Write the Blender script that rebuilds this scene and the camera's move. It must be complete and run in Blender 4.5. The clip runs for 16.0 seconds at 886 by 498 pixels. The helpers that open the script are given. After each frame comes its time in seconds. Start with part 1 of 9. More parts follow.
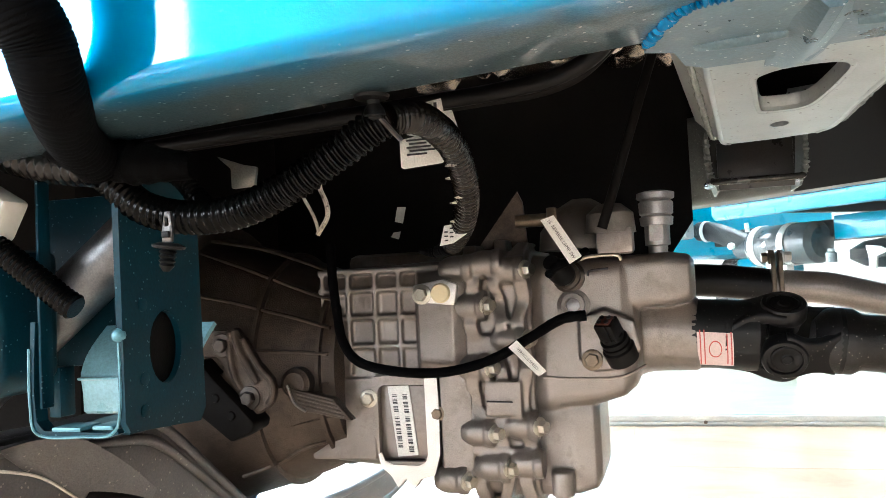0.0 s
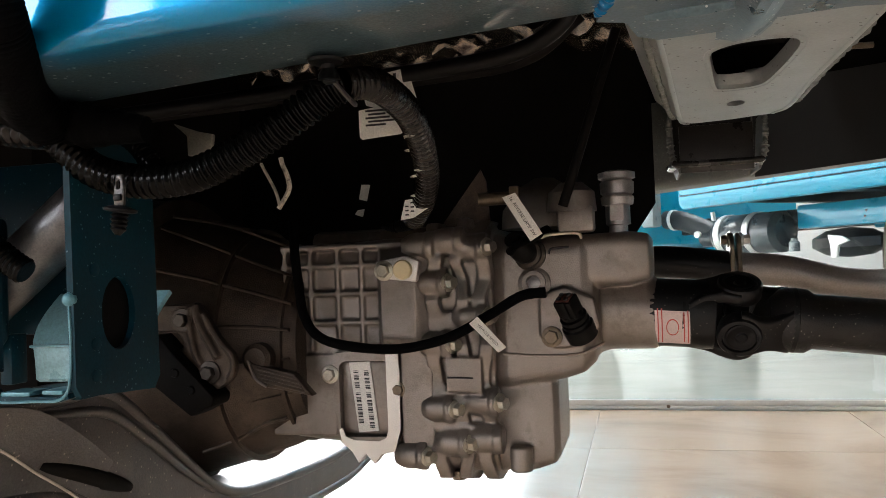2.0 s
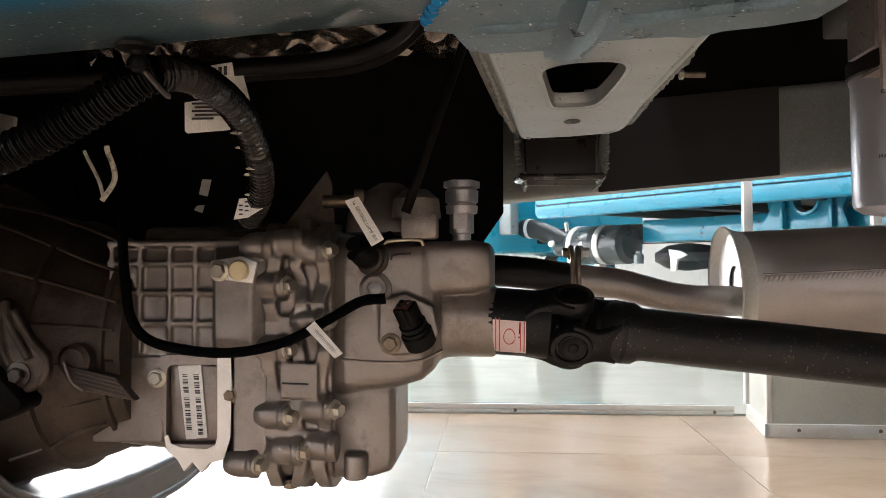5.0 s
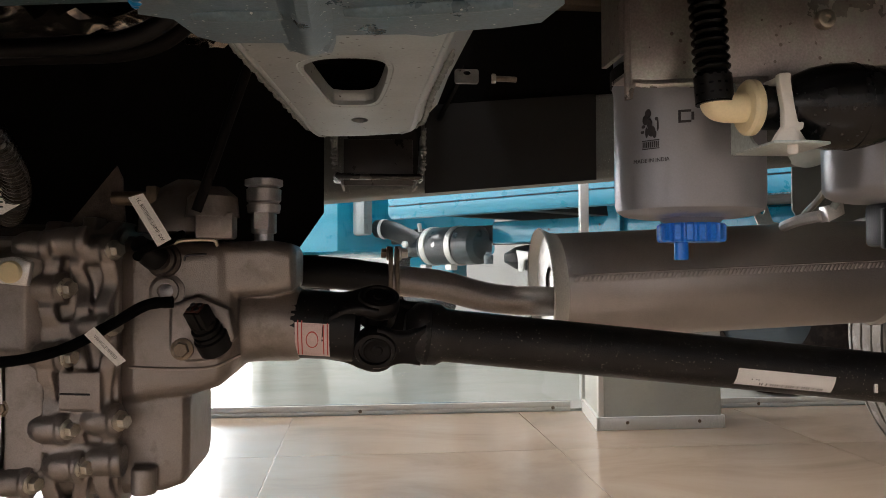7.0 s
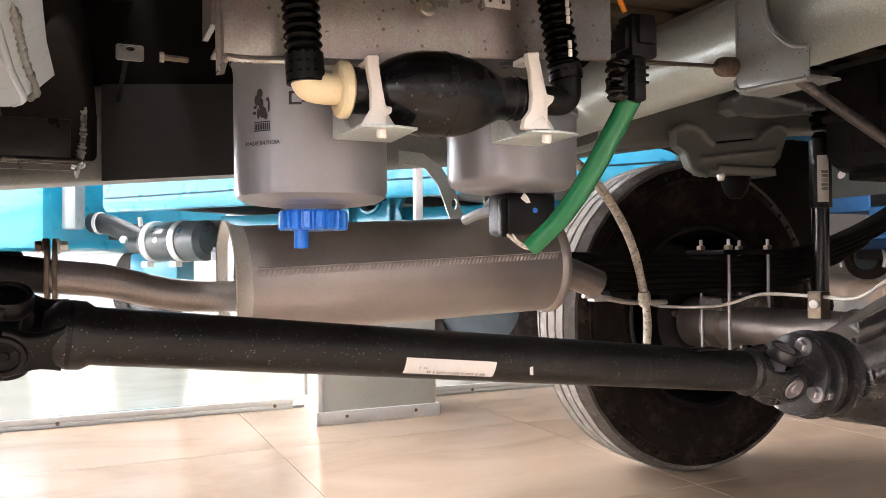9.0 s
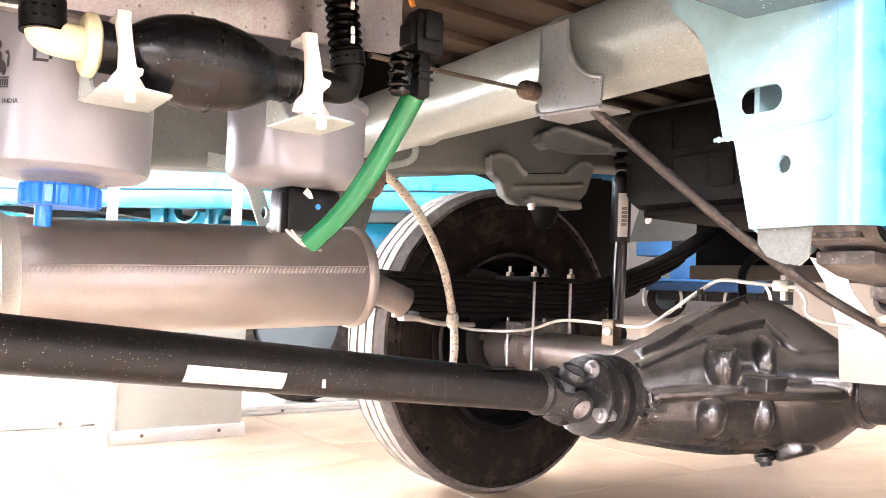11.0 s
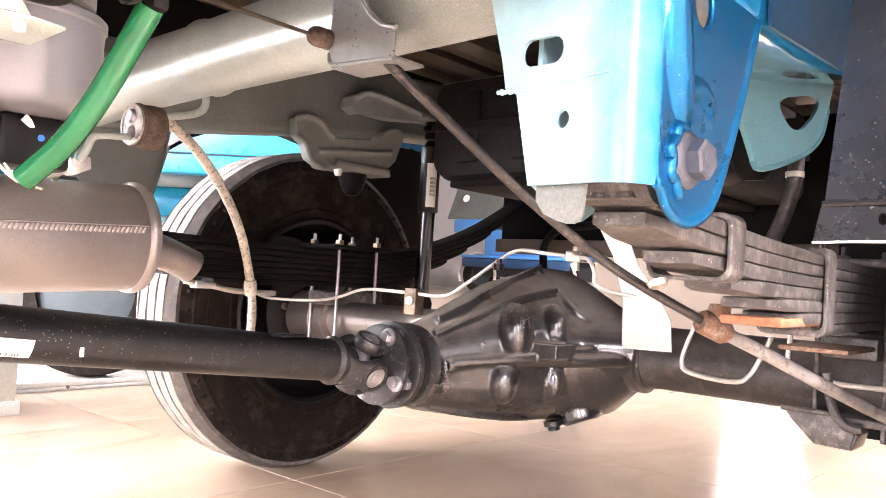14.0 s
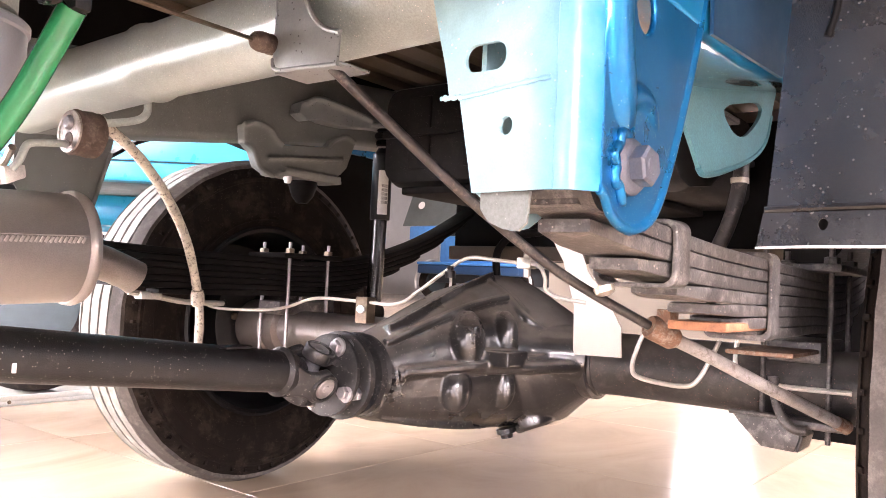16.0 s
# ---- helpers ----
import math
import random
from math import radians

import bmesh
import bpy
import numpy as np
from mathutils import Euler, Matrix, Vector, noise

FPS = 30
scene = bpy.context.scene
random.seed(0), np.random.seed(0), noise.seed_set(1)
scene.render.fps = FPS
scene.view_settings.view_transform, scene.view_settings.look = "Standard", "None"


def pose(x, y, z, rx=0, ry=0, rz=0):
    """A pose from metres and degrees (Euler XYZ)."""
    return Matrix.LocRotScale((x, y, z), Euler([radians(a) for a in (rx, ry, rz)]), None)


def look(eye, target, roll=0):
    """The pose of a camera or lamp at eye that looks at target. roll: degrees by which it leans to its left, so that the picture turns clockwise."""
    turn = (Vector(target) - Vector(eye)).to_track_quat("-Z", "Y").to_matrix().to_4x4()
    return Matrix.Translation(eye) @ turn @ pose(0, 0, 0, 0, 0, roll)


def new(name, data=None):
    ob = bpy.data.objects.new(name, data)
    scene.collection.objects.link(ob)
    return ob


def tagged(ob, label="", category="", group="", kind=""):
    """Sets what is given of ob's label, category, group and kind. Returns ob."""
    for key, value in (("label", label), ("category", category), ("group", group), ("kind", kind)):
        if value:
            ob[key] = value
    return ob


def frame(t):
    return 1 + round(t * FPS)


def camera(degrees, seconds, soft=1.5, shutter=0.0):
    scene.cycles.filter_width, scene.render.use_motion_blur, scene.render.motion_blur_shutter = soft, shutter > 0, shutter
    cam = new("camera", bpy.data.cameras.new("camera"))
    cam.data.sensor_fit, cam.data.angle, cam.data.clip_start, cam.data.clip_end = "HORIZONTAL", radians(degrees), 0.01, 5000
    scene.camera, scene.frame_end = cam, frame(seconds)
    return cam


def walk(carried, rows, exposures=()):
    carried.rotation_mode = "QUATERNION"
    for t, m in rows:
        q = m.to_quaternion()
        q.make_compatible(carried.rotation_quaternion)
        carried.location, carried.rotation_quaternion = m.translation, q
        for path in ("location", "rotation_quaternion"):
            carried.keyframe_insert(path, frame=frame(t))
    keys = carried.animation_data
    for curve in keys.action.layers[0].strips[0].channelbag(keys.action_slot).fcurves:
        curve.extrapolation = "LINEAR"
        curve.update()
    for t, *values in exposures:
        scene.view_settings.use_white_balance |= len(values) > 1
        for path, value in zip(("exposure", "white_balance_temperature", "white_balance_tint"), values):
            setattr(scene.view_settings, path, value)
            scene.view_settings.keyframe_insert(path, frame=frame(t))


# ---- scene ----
cam = camera(58.2, 16.0, 0.8)
EXPOSURES = [
    (0, 0.68, 5850, 8), (0.5, 0.33, 6000, 10), (1, -0.52, 6400, 16), (1.5, -1.48, 6500, 18), (2, -0.54, 6250, 13), (2.5, 0.62, 5850, 8),
    (3, 0.6, 5850, 8), (4, 0.24, 5950, 10), (4.5, 0.0, 6200, 14), (6.2, -1.22, 6600, 18), (7, -1.1, 6600, 18), (7.5, -0.31, 6500, 16),
    (8, -0.04, 6550, 17), (8.5, 0.2, 6550, 16), (9, 0.25, 6550, 22), (9.7, 0.47, 6500, 22), (11.8, 2.05, 6500, 26), (12.5, 2.0, 6500, 26),
    (14, 1.64, 6550, 28), (15.5, 1.49, 6550, 30), (16, 1.5, 6550, 30),
]
PATH = [
    (0, (0.178, 0.022, 0.525), (-0.365, 1.944, 0.615), -2.8),
    (0.5, (0.176, 0.026, 0.507), (-0.344, 1.957, 0.559), -2.7),
    (1, (0.177, 0.032, 0.497), (-0.325, 1.968, 0.5), -2.5),
    (1.5, (0.181, 0.032, 0.492), (-0.312, 1.97, 0.488), -2.3),
    (2, (0.187, 0.022, 0.514), (-0.288, 1.964, 0.568), -2.2),
    (2.5, (0.188, 0.015, 0.523), (-0.261, 1.96, 0.644), -1.8),
    (3, (0.19, 0.014, 0.526), (-0.227, 1.965, 0.665), -1.6),
    (3.5, (0.191, 0.017, 0.522), (-0.184, 1.978, 0.647), -1.3),
    (4, (0.196, 0.023, 0.518), (-0.108, 1.997, 0.614), -0.9),
    (4.2, (0.198, 0.026, 0.518), (-0.064, 2.008, 0.598), -0.8),
    (6.3, (0.238, 0.048, 0.518), (0.274, 2.047, 0.558), 0.7),
    (6.5, (0.246, 0.049, 0.517), (0.324, 2.047, 0.558), 0.6),
    (7, (0.268, 0.052, 0.519), (0.474, 2.041, 0.568), -0.1),
    (7.5, (0.292, 0.053, 0.524), (0.656, 2.019, 0.583), -0.7),
    (8, (0.313, 0.05, 0.525), (0.835, 1.98, 0.586), -1.1),
    (8.5, (0.333, 0.052, 0.519), (1.011, 1.933, 0.57), -0.9),
    (9, (0.354, 0.06, 0.514), (1.171, 1.885, 0.55), -0.6),
    (9.5, (0.366, 0.06, 0.515), (1.295, 1.832, 0.551), -0.2),
    (9.7, (0.372, 0.061, 0.515), (1.345, 1.808, 0.55), -0.1),
    (11.8, (0.405, 0.067, 0.489), (1.698, 1.586, 0.634), 3.6),
    (12, (0.408, 0.069, 0.49), (1.731, 1.561, 0.633), 3.7),
    (12.5, (0.418, 0.073, 0.486), (1.804, 1.51, 0.594), 3.9),
    (13, (0.432, 0.074, 0.484), (1.866, 1.466, 0.561), 3.7),
    (13.5, (0.445, 0.074, 0.486), (1.922, 1.421, 0.549), 3.4),
    (14, (0.455, 0.075, 0.486), (1.967, 1.381, 0.549), 3.3),
    (14.5, (0.457, 0.075, 0.485), (1.998, 1.348, 0.554), 3.1),
    (15, (0.461, 0.074, 0.487), (2.016, 1.329, 0.557), 2.9),
    (15.5, (0.463, 0.073, 0.488), (2.027, 1.317, 0.565), 2.8),
    (16, (0.468, 0.075, 0.488), (2.049, 1.296, 0.574), 2.7),
]
walk(cam, [(t, look(eye, target, roll)) for t, eye, target, roll in PATH], EXPOSURES)


# ---- light ----
world = bpy.data.worlds.new("world")
scene.world = world
world.use_nodes = True
sky = world.node_tree.nodes.new("ShaderNodeTexSky")
sky.sky_type, sky.sun_disc, sky.sun_elevation, sky.sun_rotation = "NISHITA", False, radians(40), radians(200)
world.node_tree.links.new(sky.outputs[0], world.node_tree.nodes["Background"].inputs[0])
world.node_tree.nodes["Background"].inputs[1].default_value = 0.1


def area_lamp(name, eye, target, width, height, watts, colour):
    """An area lamp: daylight at one window opening, or an added fill light."""
    lamp = bpy.data.lights.new(name, "AREA")
    lamp.shape, lamp.size, lamp.size_y, lamp.energy, lamp.color = "RECTANGLE", width, height, watts, colour
    ob = new(name, lamp)
    ob.matrix_basis = look(eye, target)
    return ob


area_lamp("daylight_front", (-3.95, -3.95, 1.95), (-3.95, 0, 1.55), 2.6, 1.4, 230, (1.0, 0.985, 0.96))
area_lamp("daylight_end", (-6.95, 3.0, 1.5), (0, 3.0, 1.2), 12.0, 2.6, 700, (1.0, 0.985, 0.96))
area_lamp("daylight_back", (-3.4, 9.45, 1.5), (-3.4, 0, 1.2), 4.6, 2.6, 400, (1.0, 0.99, 0.975))
# Fill lamp added inside the windowless hall to brighten the far truck.
area_lamp("hall_fill", (14.0, 5.2, 4.5), (15.0, 9.0, 0.5), 6.0, 1.2, 1100, (1.0, 0.98, 0.95))
area_lamp("daylight_tail", (8.95, 2.95, 1.75), (0, 1.95, 0.95), 0.65, 0.85, 7, (1.0, 0.94, 0.86))
# Unseen ceiling panels, added to brighten the floor and the springs.
ADDED_CEILING_LIGHTS = (((1.3, -1.9), 3.2, 0.5, 330), ((0.8, 2.35), 7.0, 0.4, 34), ((0.4, 6.0), 7.0, 1.4, 260))
for (lx, ly), lw, ld, power in ADDED_CEILING_LIGHTS:
    area_lamp("ceiling_fill", (lx, ly, 3.21), (lx, ly + 0.001, 0), lw, ld, power, (1.0, 0.985, 0.955))


# ---- helpers of this scene ----
def thing(name, at, label, category, group="", kind=""):
    """An Empty at the base of a thing; its parts go under it."""
    ob = new(name)
    ob.empty_display_size = 0.05
    ob.location = at
    return tagged(ob, label, category, group, kind)


def part(name, bm, material, parent, label="", angle=38):
    """Links a bmesh, given in world metres, as one mesh under a thing or under a part."""
    mesh = bpy.data.meshes.new(name)
    bmesh.ops.recalc_face_normals(bm, faces=bm.faces[:])
    bm.to_mesh(mesh)
    bm.free()
    mesh.polygons.foreach_set("use_smooth", [True] * len(mesh.polygons))
    mesh.set_sharp_from_angle(angle=radians(angle))
    mesh.materials.append(material)
    ob = new(name, mesh)
    if parent is not None:
        ob.parent = parent
        ob.matrix_parent_inverse = Matrix.Translation(parent.location).inverted()
    return tagged(ob, label)


def solid(name, bm, material, label, category="", kind="", group="", angle=38):
    """A thing, or a piece of the setting, that is one mesh."""
    return tagged(part(name, bm, material, None, "", angle), label, category, group, kind)


def bevel(bm, faces, width, segments=2):
    if width > 0:
        edges = list({e for f in faces for e in f.edges if len(e.link_faces) == 2 and e.calc_face_angle(0) > 0.5})
        bmesh.ops.bevel(bm, geom=edges, offset=width, segments=segments, affect="EDGES", profile=0.5)


def box(bm, x0, x1, y0, y1, z0, z1, round_=0.0, m=None):
    made = bmesh.ops.create_cube(bm, size=1, matrix=Matrix.LocRotScale(((x0 + x1) / 2, (y0 + y1) / 2, (z0 + z1) / 2), None, (x1 - x0, y1 - y0, z1 - z0)))
    if m is not None:
        bmesh.ops.transform(bm, matrix=m, verts=made["verts"])
    bevel(bm, list({f for v in made["verts"] for f in v.link_faces}), round_)
    return bm


def to3(axis, u, v, w):
    return {"x": (w, u, v), "y": (u, w, v), "z": (u, v, w)}[axis]


def plate(bm, outline, axis, a, b, holes=(), round_=0.0):
    """An outline of (u, v) pairs, with holes, made solid from a to b along the axis."""
    edges = []
    for ring in (outline, *holes):
        vs = [bm.verts.new(to3(axis, u, v, a)) for u, v in ring]
        edges += [bm.edges.new((vs[i], vs[(i + 1) % len(vs)])) for i in range(len(vs))]
    made = bmesh.ops.triangle_fill(bm, edges=edges, use_beauty=True)
    faces = [g for g in made["geom"] if isinstance(g, bmesh.types.BMFace)]
    if len(faces) > 1:
        bmesh.ops.dissolve_limit(bm, angle_limit=0.01, verts=list({v for f in faces for v in f.verts}), edges=list({e for f in faces for e in f.edges if len(e.link_faces) == 2}), delimit=set()) if not holes else None
        faces = [f for f in faces if f.is_valid] or faces
    if not holes:
        faces = list({f for e in edges if e.is_valid for f in e.link_faces})
    out = bmesh.ops.extrude_face_region(bm, geom=faces)
    moved = [g for g in out["geom"] if isinstance(g, bmesh.types.BMVert)]
    bmesh.ops.translate(bm, vec=to3(axis, 0, 0, b - a), verts=moved)
    if round_ > 0:
        around = {f for v in moved for f in v.link_faces} | {f for f in faces if f.is_valid}
        bevel(bm, list(around), round_, 2)
    return bm


def frame_of(d):
    d = Vector(d).normalized()
    u = d.orthogonal().normalized()
    return d, u, d.cross(u)


def loft(bm, rings, cap=True, closed=True):
    rows = [[bm.verts.new(p) for p in ring] for ring in rings]
    n = len(rows[0])
    for a, b in zip(rows, rows[1:]):
        for i in range(n if closed else n - 1):
            j = (i + 1) % n
            bm.faces.new((a[i], a[j], b[j], b[i]))
    if cap:
        bm.faces.new(rows[0][::-1])
        bm.faces.new(rows[-1])
    return bm


def lathe(bm, p, d, profile, seg=28, cap=True, squash=1.0):
    """profile: (way along d from p, radius)."""
    d, u, v = frame_of(d)
    p = Vector(p)
    rings = []
    for s, r in profile:
        rings.append([p + d * s + (u * math.cos(a) + v * squash * math.sin(a)) * max(r, 1e-5) for a in (2 * math.pi * i / seg for i in range(seg))])
    return loft(bm, rings, cap)


def cyl(bm, p0, p1, r0, r1=None, seg=20, edge=0.0):
    p0, p1 = Vector(p0), Vector(p1)
    n = (p1 - p0).length
    r1 = r0 if r1 is None else r1
    prof = [(0, r0), (n, r1)] if edge <= 0 else [(0, r0 - edge), (edge, r0), (n - edge, r1), (n, r1 - edge)]
    return lathe(bm, p0, p1 - p0, prof, seg)


def spline(points, n):
    """n points on a smooth line through the given ones."""
    P = [Vector(p) for p in points]
    P = [P[0] * 2 - P[1]] + P + [P[-1] * 2 - P[-2]]
    out = []
    for k in range(n):
        s = k / (n - 1) * (len(P) - 3)
        i = min(int(s), len(P) - 4)
        t = s - i
        a, b, c, d = P[i:i + 4]
        out.append(0.5 * (2 * b + (c - a) * t + (2 * a - 5 * b + 4 * c - d) * t * t + (3 * b - a - 3 * c + d) * t ** 3))
    return out


def tube(bm, points, r, seg=12, n=0, shape=None, straight=False):
    """A pipe along a smooth line; shape(s, i) scales its radius at the way s from 0 to 1."""
    path = [Vector(p) for p in points] if straight else spline(points, n or 8 * len(points))
    up = None
    rings = []
    for i, p in enumerate(path):
        d = (path[min(i + 1, len(path) - 1)] - path[max(i - 1, 0)]).normalized()
        up = d.orthogonal().normalized() if up is None else (up - d * up.dot(d)).normalized()
        v = d.cross(up)
        rr = r * (shape(i / (len(path) - 1), i) if shape else 1)
        rings.append([p + (up * math.cos(a) + v * math.sin(a)) * rr for a in (2 * math.pi * k / seg for k in range(seg))])
    return loft(bm, rings)


def conduit(bm, points, r, pitch, seg=14):
    """A corrugated pipe: evenly spaced ridges of the given pitch."""
    fine = spline(points, 400)
    way = [0.0]
    for a, b in zip(fine, fine[1:]):
        way.append(way[-1] + (b - a).length)
    count = int(way[-1] / pitch * 6)
    even, j = [], 0
    for i in range(count + 1):
        s = way[-1] * i / count
        while j < len(fine) - 2 and way[j + 1] < s:
            j += 1
        even.append(fine[j].lerp(fine[j + 1], (s - way[j]) / max(way[j + 1] - way[j], 1e-9)))
    return tube(bm, even, r, seg, 0, lambda s, i: (1.0, 1.0, 0.93, 0.85, 0.85, 0.93)[i % 6], True)


def ball(bm, c, rx, ry=None, rz=None, seg=20, m=None):
    ry, rz = ry or rx, rz or rx
    made = bmesh.ops.create_uvsphere(bm, u_segments=seg, v_segments=seg // 2, radius=1, matrix=Matrix.LocRotScale(c, None, (rx, ry, rz)))
    return made["verts"]


def hexbolt(bm, p, d, r, h, flange=True):
    """A bolt head that sticks out of p along d."""
    d, u, v = frame_of(d)
    p = Vector(p)
    if flange:
        lathe(bm, p - d * 0.002, d, [(0, r * 1.45), (0.002 + h * 0.15, r * 1.42), (0.002 + h * 0.3, r * 1.1)], 18)
    ring = [[p + d * s + (u * math.cos(a) + v * math.sin(a)) * q for a in (math.pi / 3 * i for i in range(6))] for s, q in ((0, r), (h * 0.86, r), (h, r * 0.86))]
    return loft(bm, ring)


def rrect(cu, cv, hu, hv, r, k=4):
    """A rounded rectangle as (u, v) pairs."""
    out = []
    for su, sv, a0 in ((1, 1, 0), (-1, 1, 90), (-1, -1, 180), (1, -1, 270)):
        for i in range(k + 1):
            a = radians(a0 + 90 * i / k)
            out.append((cu + su * (hu - r) + r * math.cos(a), cv + sv * (hv - r) + r * math.sin(a)))
    return out


def disc(cu, cv, ru, rv=None, k=20):
    rv = rv or ru
    return [(cu + ru * math.cos(2 * math.pi * i / k), cv + rv * math.sin(2 * math.pi * i / k)) for i in range(k)]


def wobble(bm, size, scale, seed=0):
    """Small unevenness of castings and worn edges."""
    for v in bm.verts:
        v.co += noise.noise_vector(v.co * scale + Vector((seed, seed, seed))) * size


def B():
    return bmesh.new()


def ball_part(c, rx, ry, rz):
    bm = B()
    ball(bm, c, rx, ry, rz, 10)
    return bm


def cast(name, bm, material, parent, voxel=0.0017, rounds=6):
    """Melts overlapping solids into one casting with soft fillets."""
    mesh = bpy.data.meshes.new(name)
    bmesh.ops.recalc_face_normals(bm, faces=bm.faces[:])
    bm.to_mesh(mesh)
    bm.free()
    temp = bpy.data.objects.new(name, mesh)
    scene.collection.objects.link(temp)
    melt = temp.modifiers.new("melt", "REMESH")
    melt.mode, melt.voxel_size = "VOXEL", voxel
    soft = temp.modifiers.new("soft", "SMOOTH")
    soft.factor, soft.iterations = 0.5, rounds
    done = bpy.data.meshes.new_from_object(temp.evaluated_get(bpy.context.evaluated_depsgraph_get()))
    bpy.data.objects.remove(temp)
    done.polygons.foreach_set("use_smooth", [True] * len(done.polygons))
    done.materials.clear()
    done.materials.append(material)
    ob = new(name, done)
    ob.parent = parent
    ob.matrix_parent_inverse = Matrix.Translation(parent.location).inverted()
    return ob


def slab(bm, x0, x1, y0, y1, z0, z1):
    return box(bm, x0, x1, y0, y1, z0, z1)


# ---- materials ----
def node(nt, kind, **values):
    n = nt.nodes.new(kind)
    for k, v in values.items():
        n.inputs[k].default_value = v
    return n


def surface(name, colour, rough, metal=0.0, vary=0.25, scale=18.0, grain=400.0, bump=0.15, second=None, amount=0.5, coat=0.0, specks=None, speck_scale=260.0, rough_vary=0.12, depth=0.0006, mottle=0.16):
    """Paint, metal, rubber or plastic with blotches, grain, fine relief and, where given, a second colour in patches and dust specks."""
    m = bpy.data.materials.new(name)
    m.use_nodes = True
    nt = m.node_tree
    L = nt.links.new
    b = nt.nodes["Principled BSDF"]
    b.inputs["Metallic"].default_value = metal
    b.inputs["Coat Weight"].default_value = coat
    b.inputs["Coat Roughness"].default_value = 0.08
    tc = nt.nodes.new("ShaderNodeTexCoord")
    big = node(nt, "ShaderNodeTexNoise", Scale=scale, Detail=6.0, Roughness=0.6)
    fine = node(nt, "ShaderNodeTexNoise", Scale=grain, Detail=3.0, Roughness=0.6)
    L(tc.outputs["Object"], big.inputs["Vector"])
    L(tc.outputs["Object"], fine.inputs["Vector"])
    ramp = nt.nodes.new("ShaderNodeValToRGB")
    dark = [c * (1 - vary) for c in colour]
    light = [min(1, c * (1 + vary)) for c in colour]
    ramp.color_ramp.elements[0].color, ramp.color_ramp.elements[0].position = (*dark, 1), 0.3
    ramp.color_ramp.elements[1].color, ramp.color_ramp.elements[1].position = (*light, 1), 0.7
    L(big.outputs["Fac"], ramp.inputs["Fac"])
    out = ramp.outputs["Color"]
    if second:
        patch = node(nt, "ShaderNodeTexNoise", Scale=scale * 2.3, Detail=8.0, Roughness=0.7)
        L(tc.outputs["Object"], patch.inputs["Vector"])
        edge = nt.nodes.new("ShaderNodeValToRGB")
        edge.color_ramp.elements[0].position, edge.color_ramp.elements[1].position = 0.62 - 0.25 * amount, 0.72 - 0.15 * amount
        L(patch.outputs["Fac"], edge.inputs["Fac"])
        mix = nt.nodes.new("ShaderNodeMix")
        mix.data_type = "RGBA"
        L(edge.outputs["Color"], mix.inputs["Factor"])
        L(out, mix.inputs["A"])
        mix.inputs["B"].default_value = (*second, 1)
        out = mix.outputs["Result"]
    if specks:
        v = node(nt, "ShaderNodeTexVoronoi", Scale=speck_scale)
        L(tc.outputs["Object"], v.inputs["Vector"])
        dot = nt.nodes.new("ShaderNodeMath")
        dot.operation = "LESS_THAN"
        dot.inputs[1].default_value = 0.16
        L(v.outputs["Distance"], dot.inputs[0])
        few = nt.nodes.new("ShaderNodeMath")
        few.operation = "GREATER_THAN"
        few.inputs[1].default_value = 0.5
        gate = node(nt, "ShaderNodeTexNoise", Scale=speck_scale * 0.35, Detail=1.0)
        L(tc.outputs["Object"], gate.inputs["Vector"])
        L(gate.outputs["Fac"], few.inputs[0])
        both = nt.nodes.new("ShaderNodeMath")
        both.operation = "MULTIPLY"
        L(dot.outputs[0], both.inputs[0])
        L(few.outputs[0], both.inputs[1])
        mix = nt.nodes.new("ShaderNodeMix")
        mix.data_type = "RGBA"
        L(both.outputs[0], mix.inputs["Factor"])
        L(out, mix.inputs["A"])
        mix.inputs["B"].default_value = (*specks, 1)
        out = mix.outputs["Result"]
    speckle = nt.nodes.new("ShaderNodeMapRange")
    speckle.inputs["From Min"].default_value, speckle.inputs["From Max"].default_value = 0.3, 0.7
    speckle.inputs["To Min"].default_value, speckle.inputs["To Max"].default_value = 1 - mottle, 1 + mottle
    L(fine.outputs["Fac"], speckle.inputs["Value"])
    times = nt.nodes.new("ShaderNodeVectorMath")
    times.operation = "SCALE"
    L(out, times.inputs[0])
    L(speckle.outputs["Result"], times.inputs["Scale"])
    L(times.outputs[0], b.inputs["Base Color"])
    rr = nt.nodes.new("ShaderNodeMapRange")
    rr.inputs["To Min"].default_value, rr.inputs["To Max"].default_value = max(0.02, rough - rough_vary), min(1, rough + rough_vary)
    L(big.outputs["Fac"], rr.inputs["Value"])
    L(rr.outputs["Result"], b.inputs["Roughness"])
    if bump > 0:
        bp = node(nt, "ShaderNodeBump", Strength=bump, Distance=depth)
        L(fine.outputs["Fac"], bp.inputs["Height"])
        L(bp.outputs["Normal"], b.inputs["Normal"])
    return m


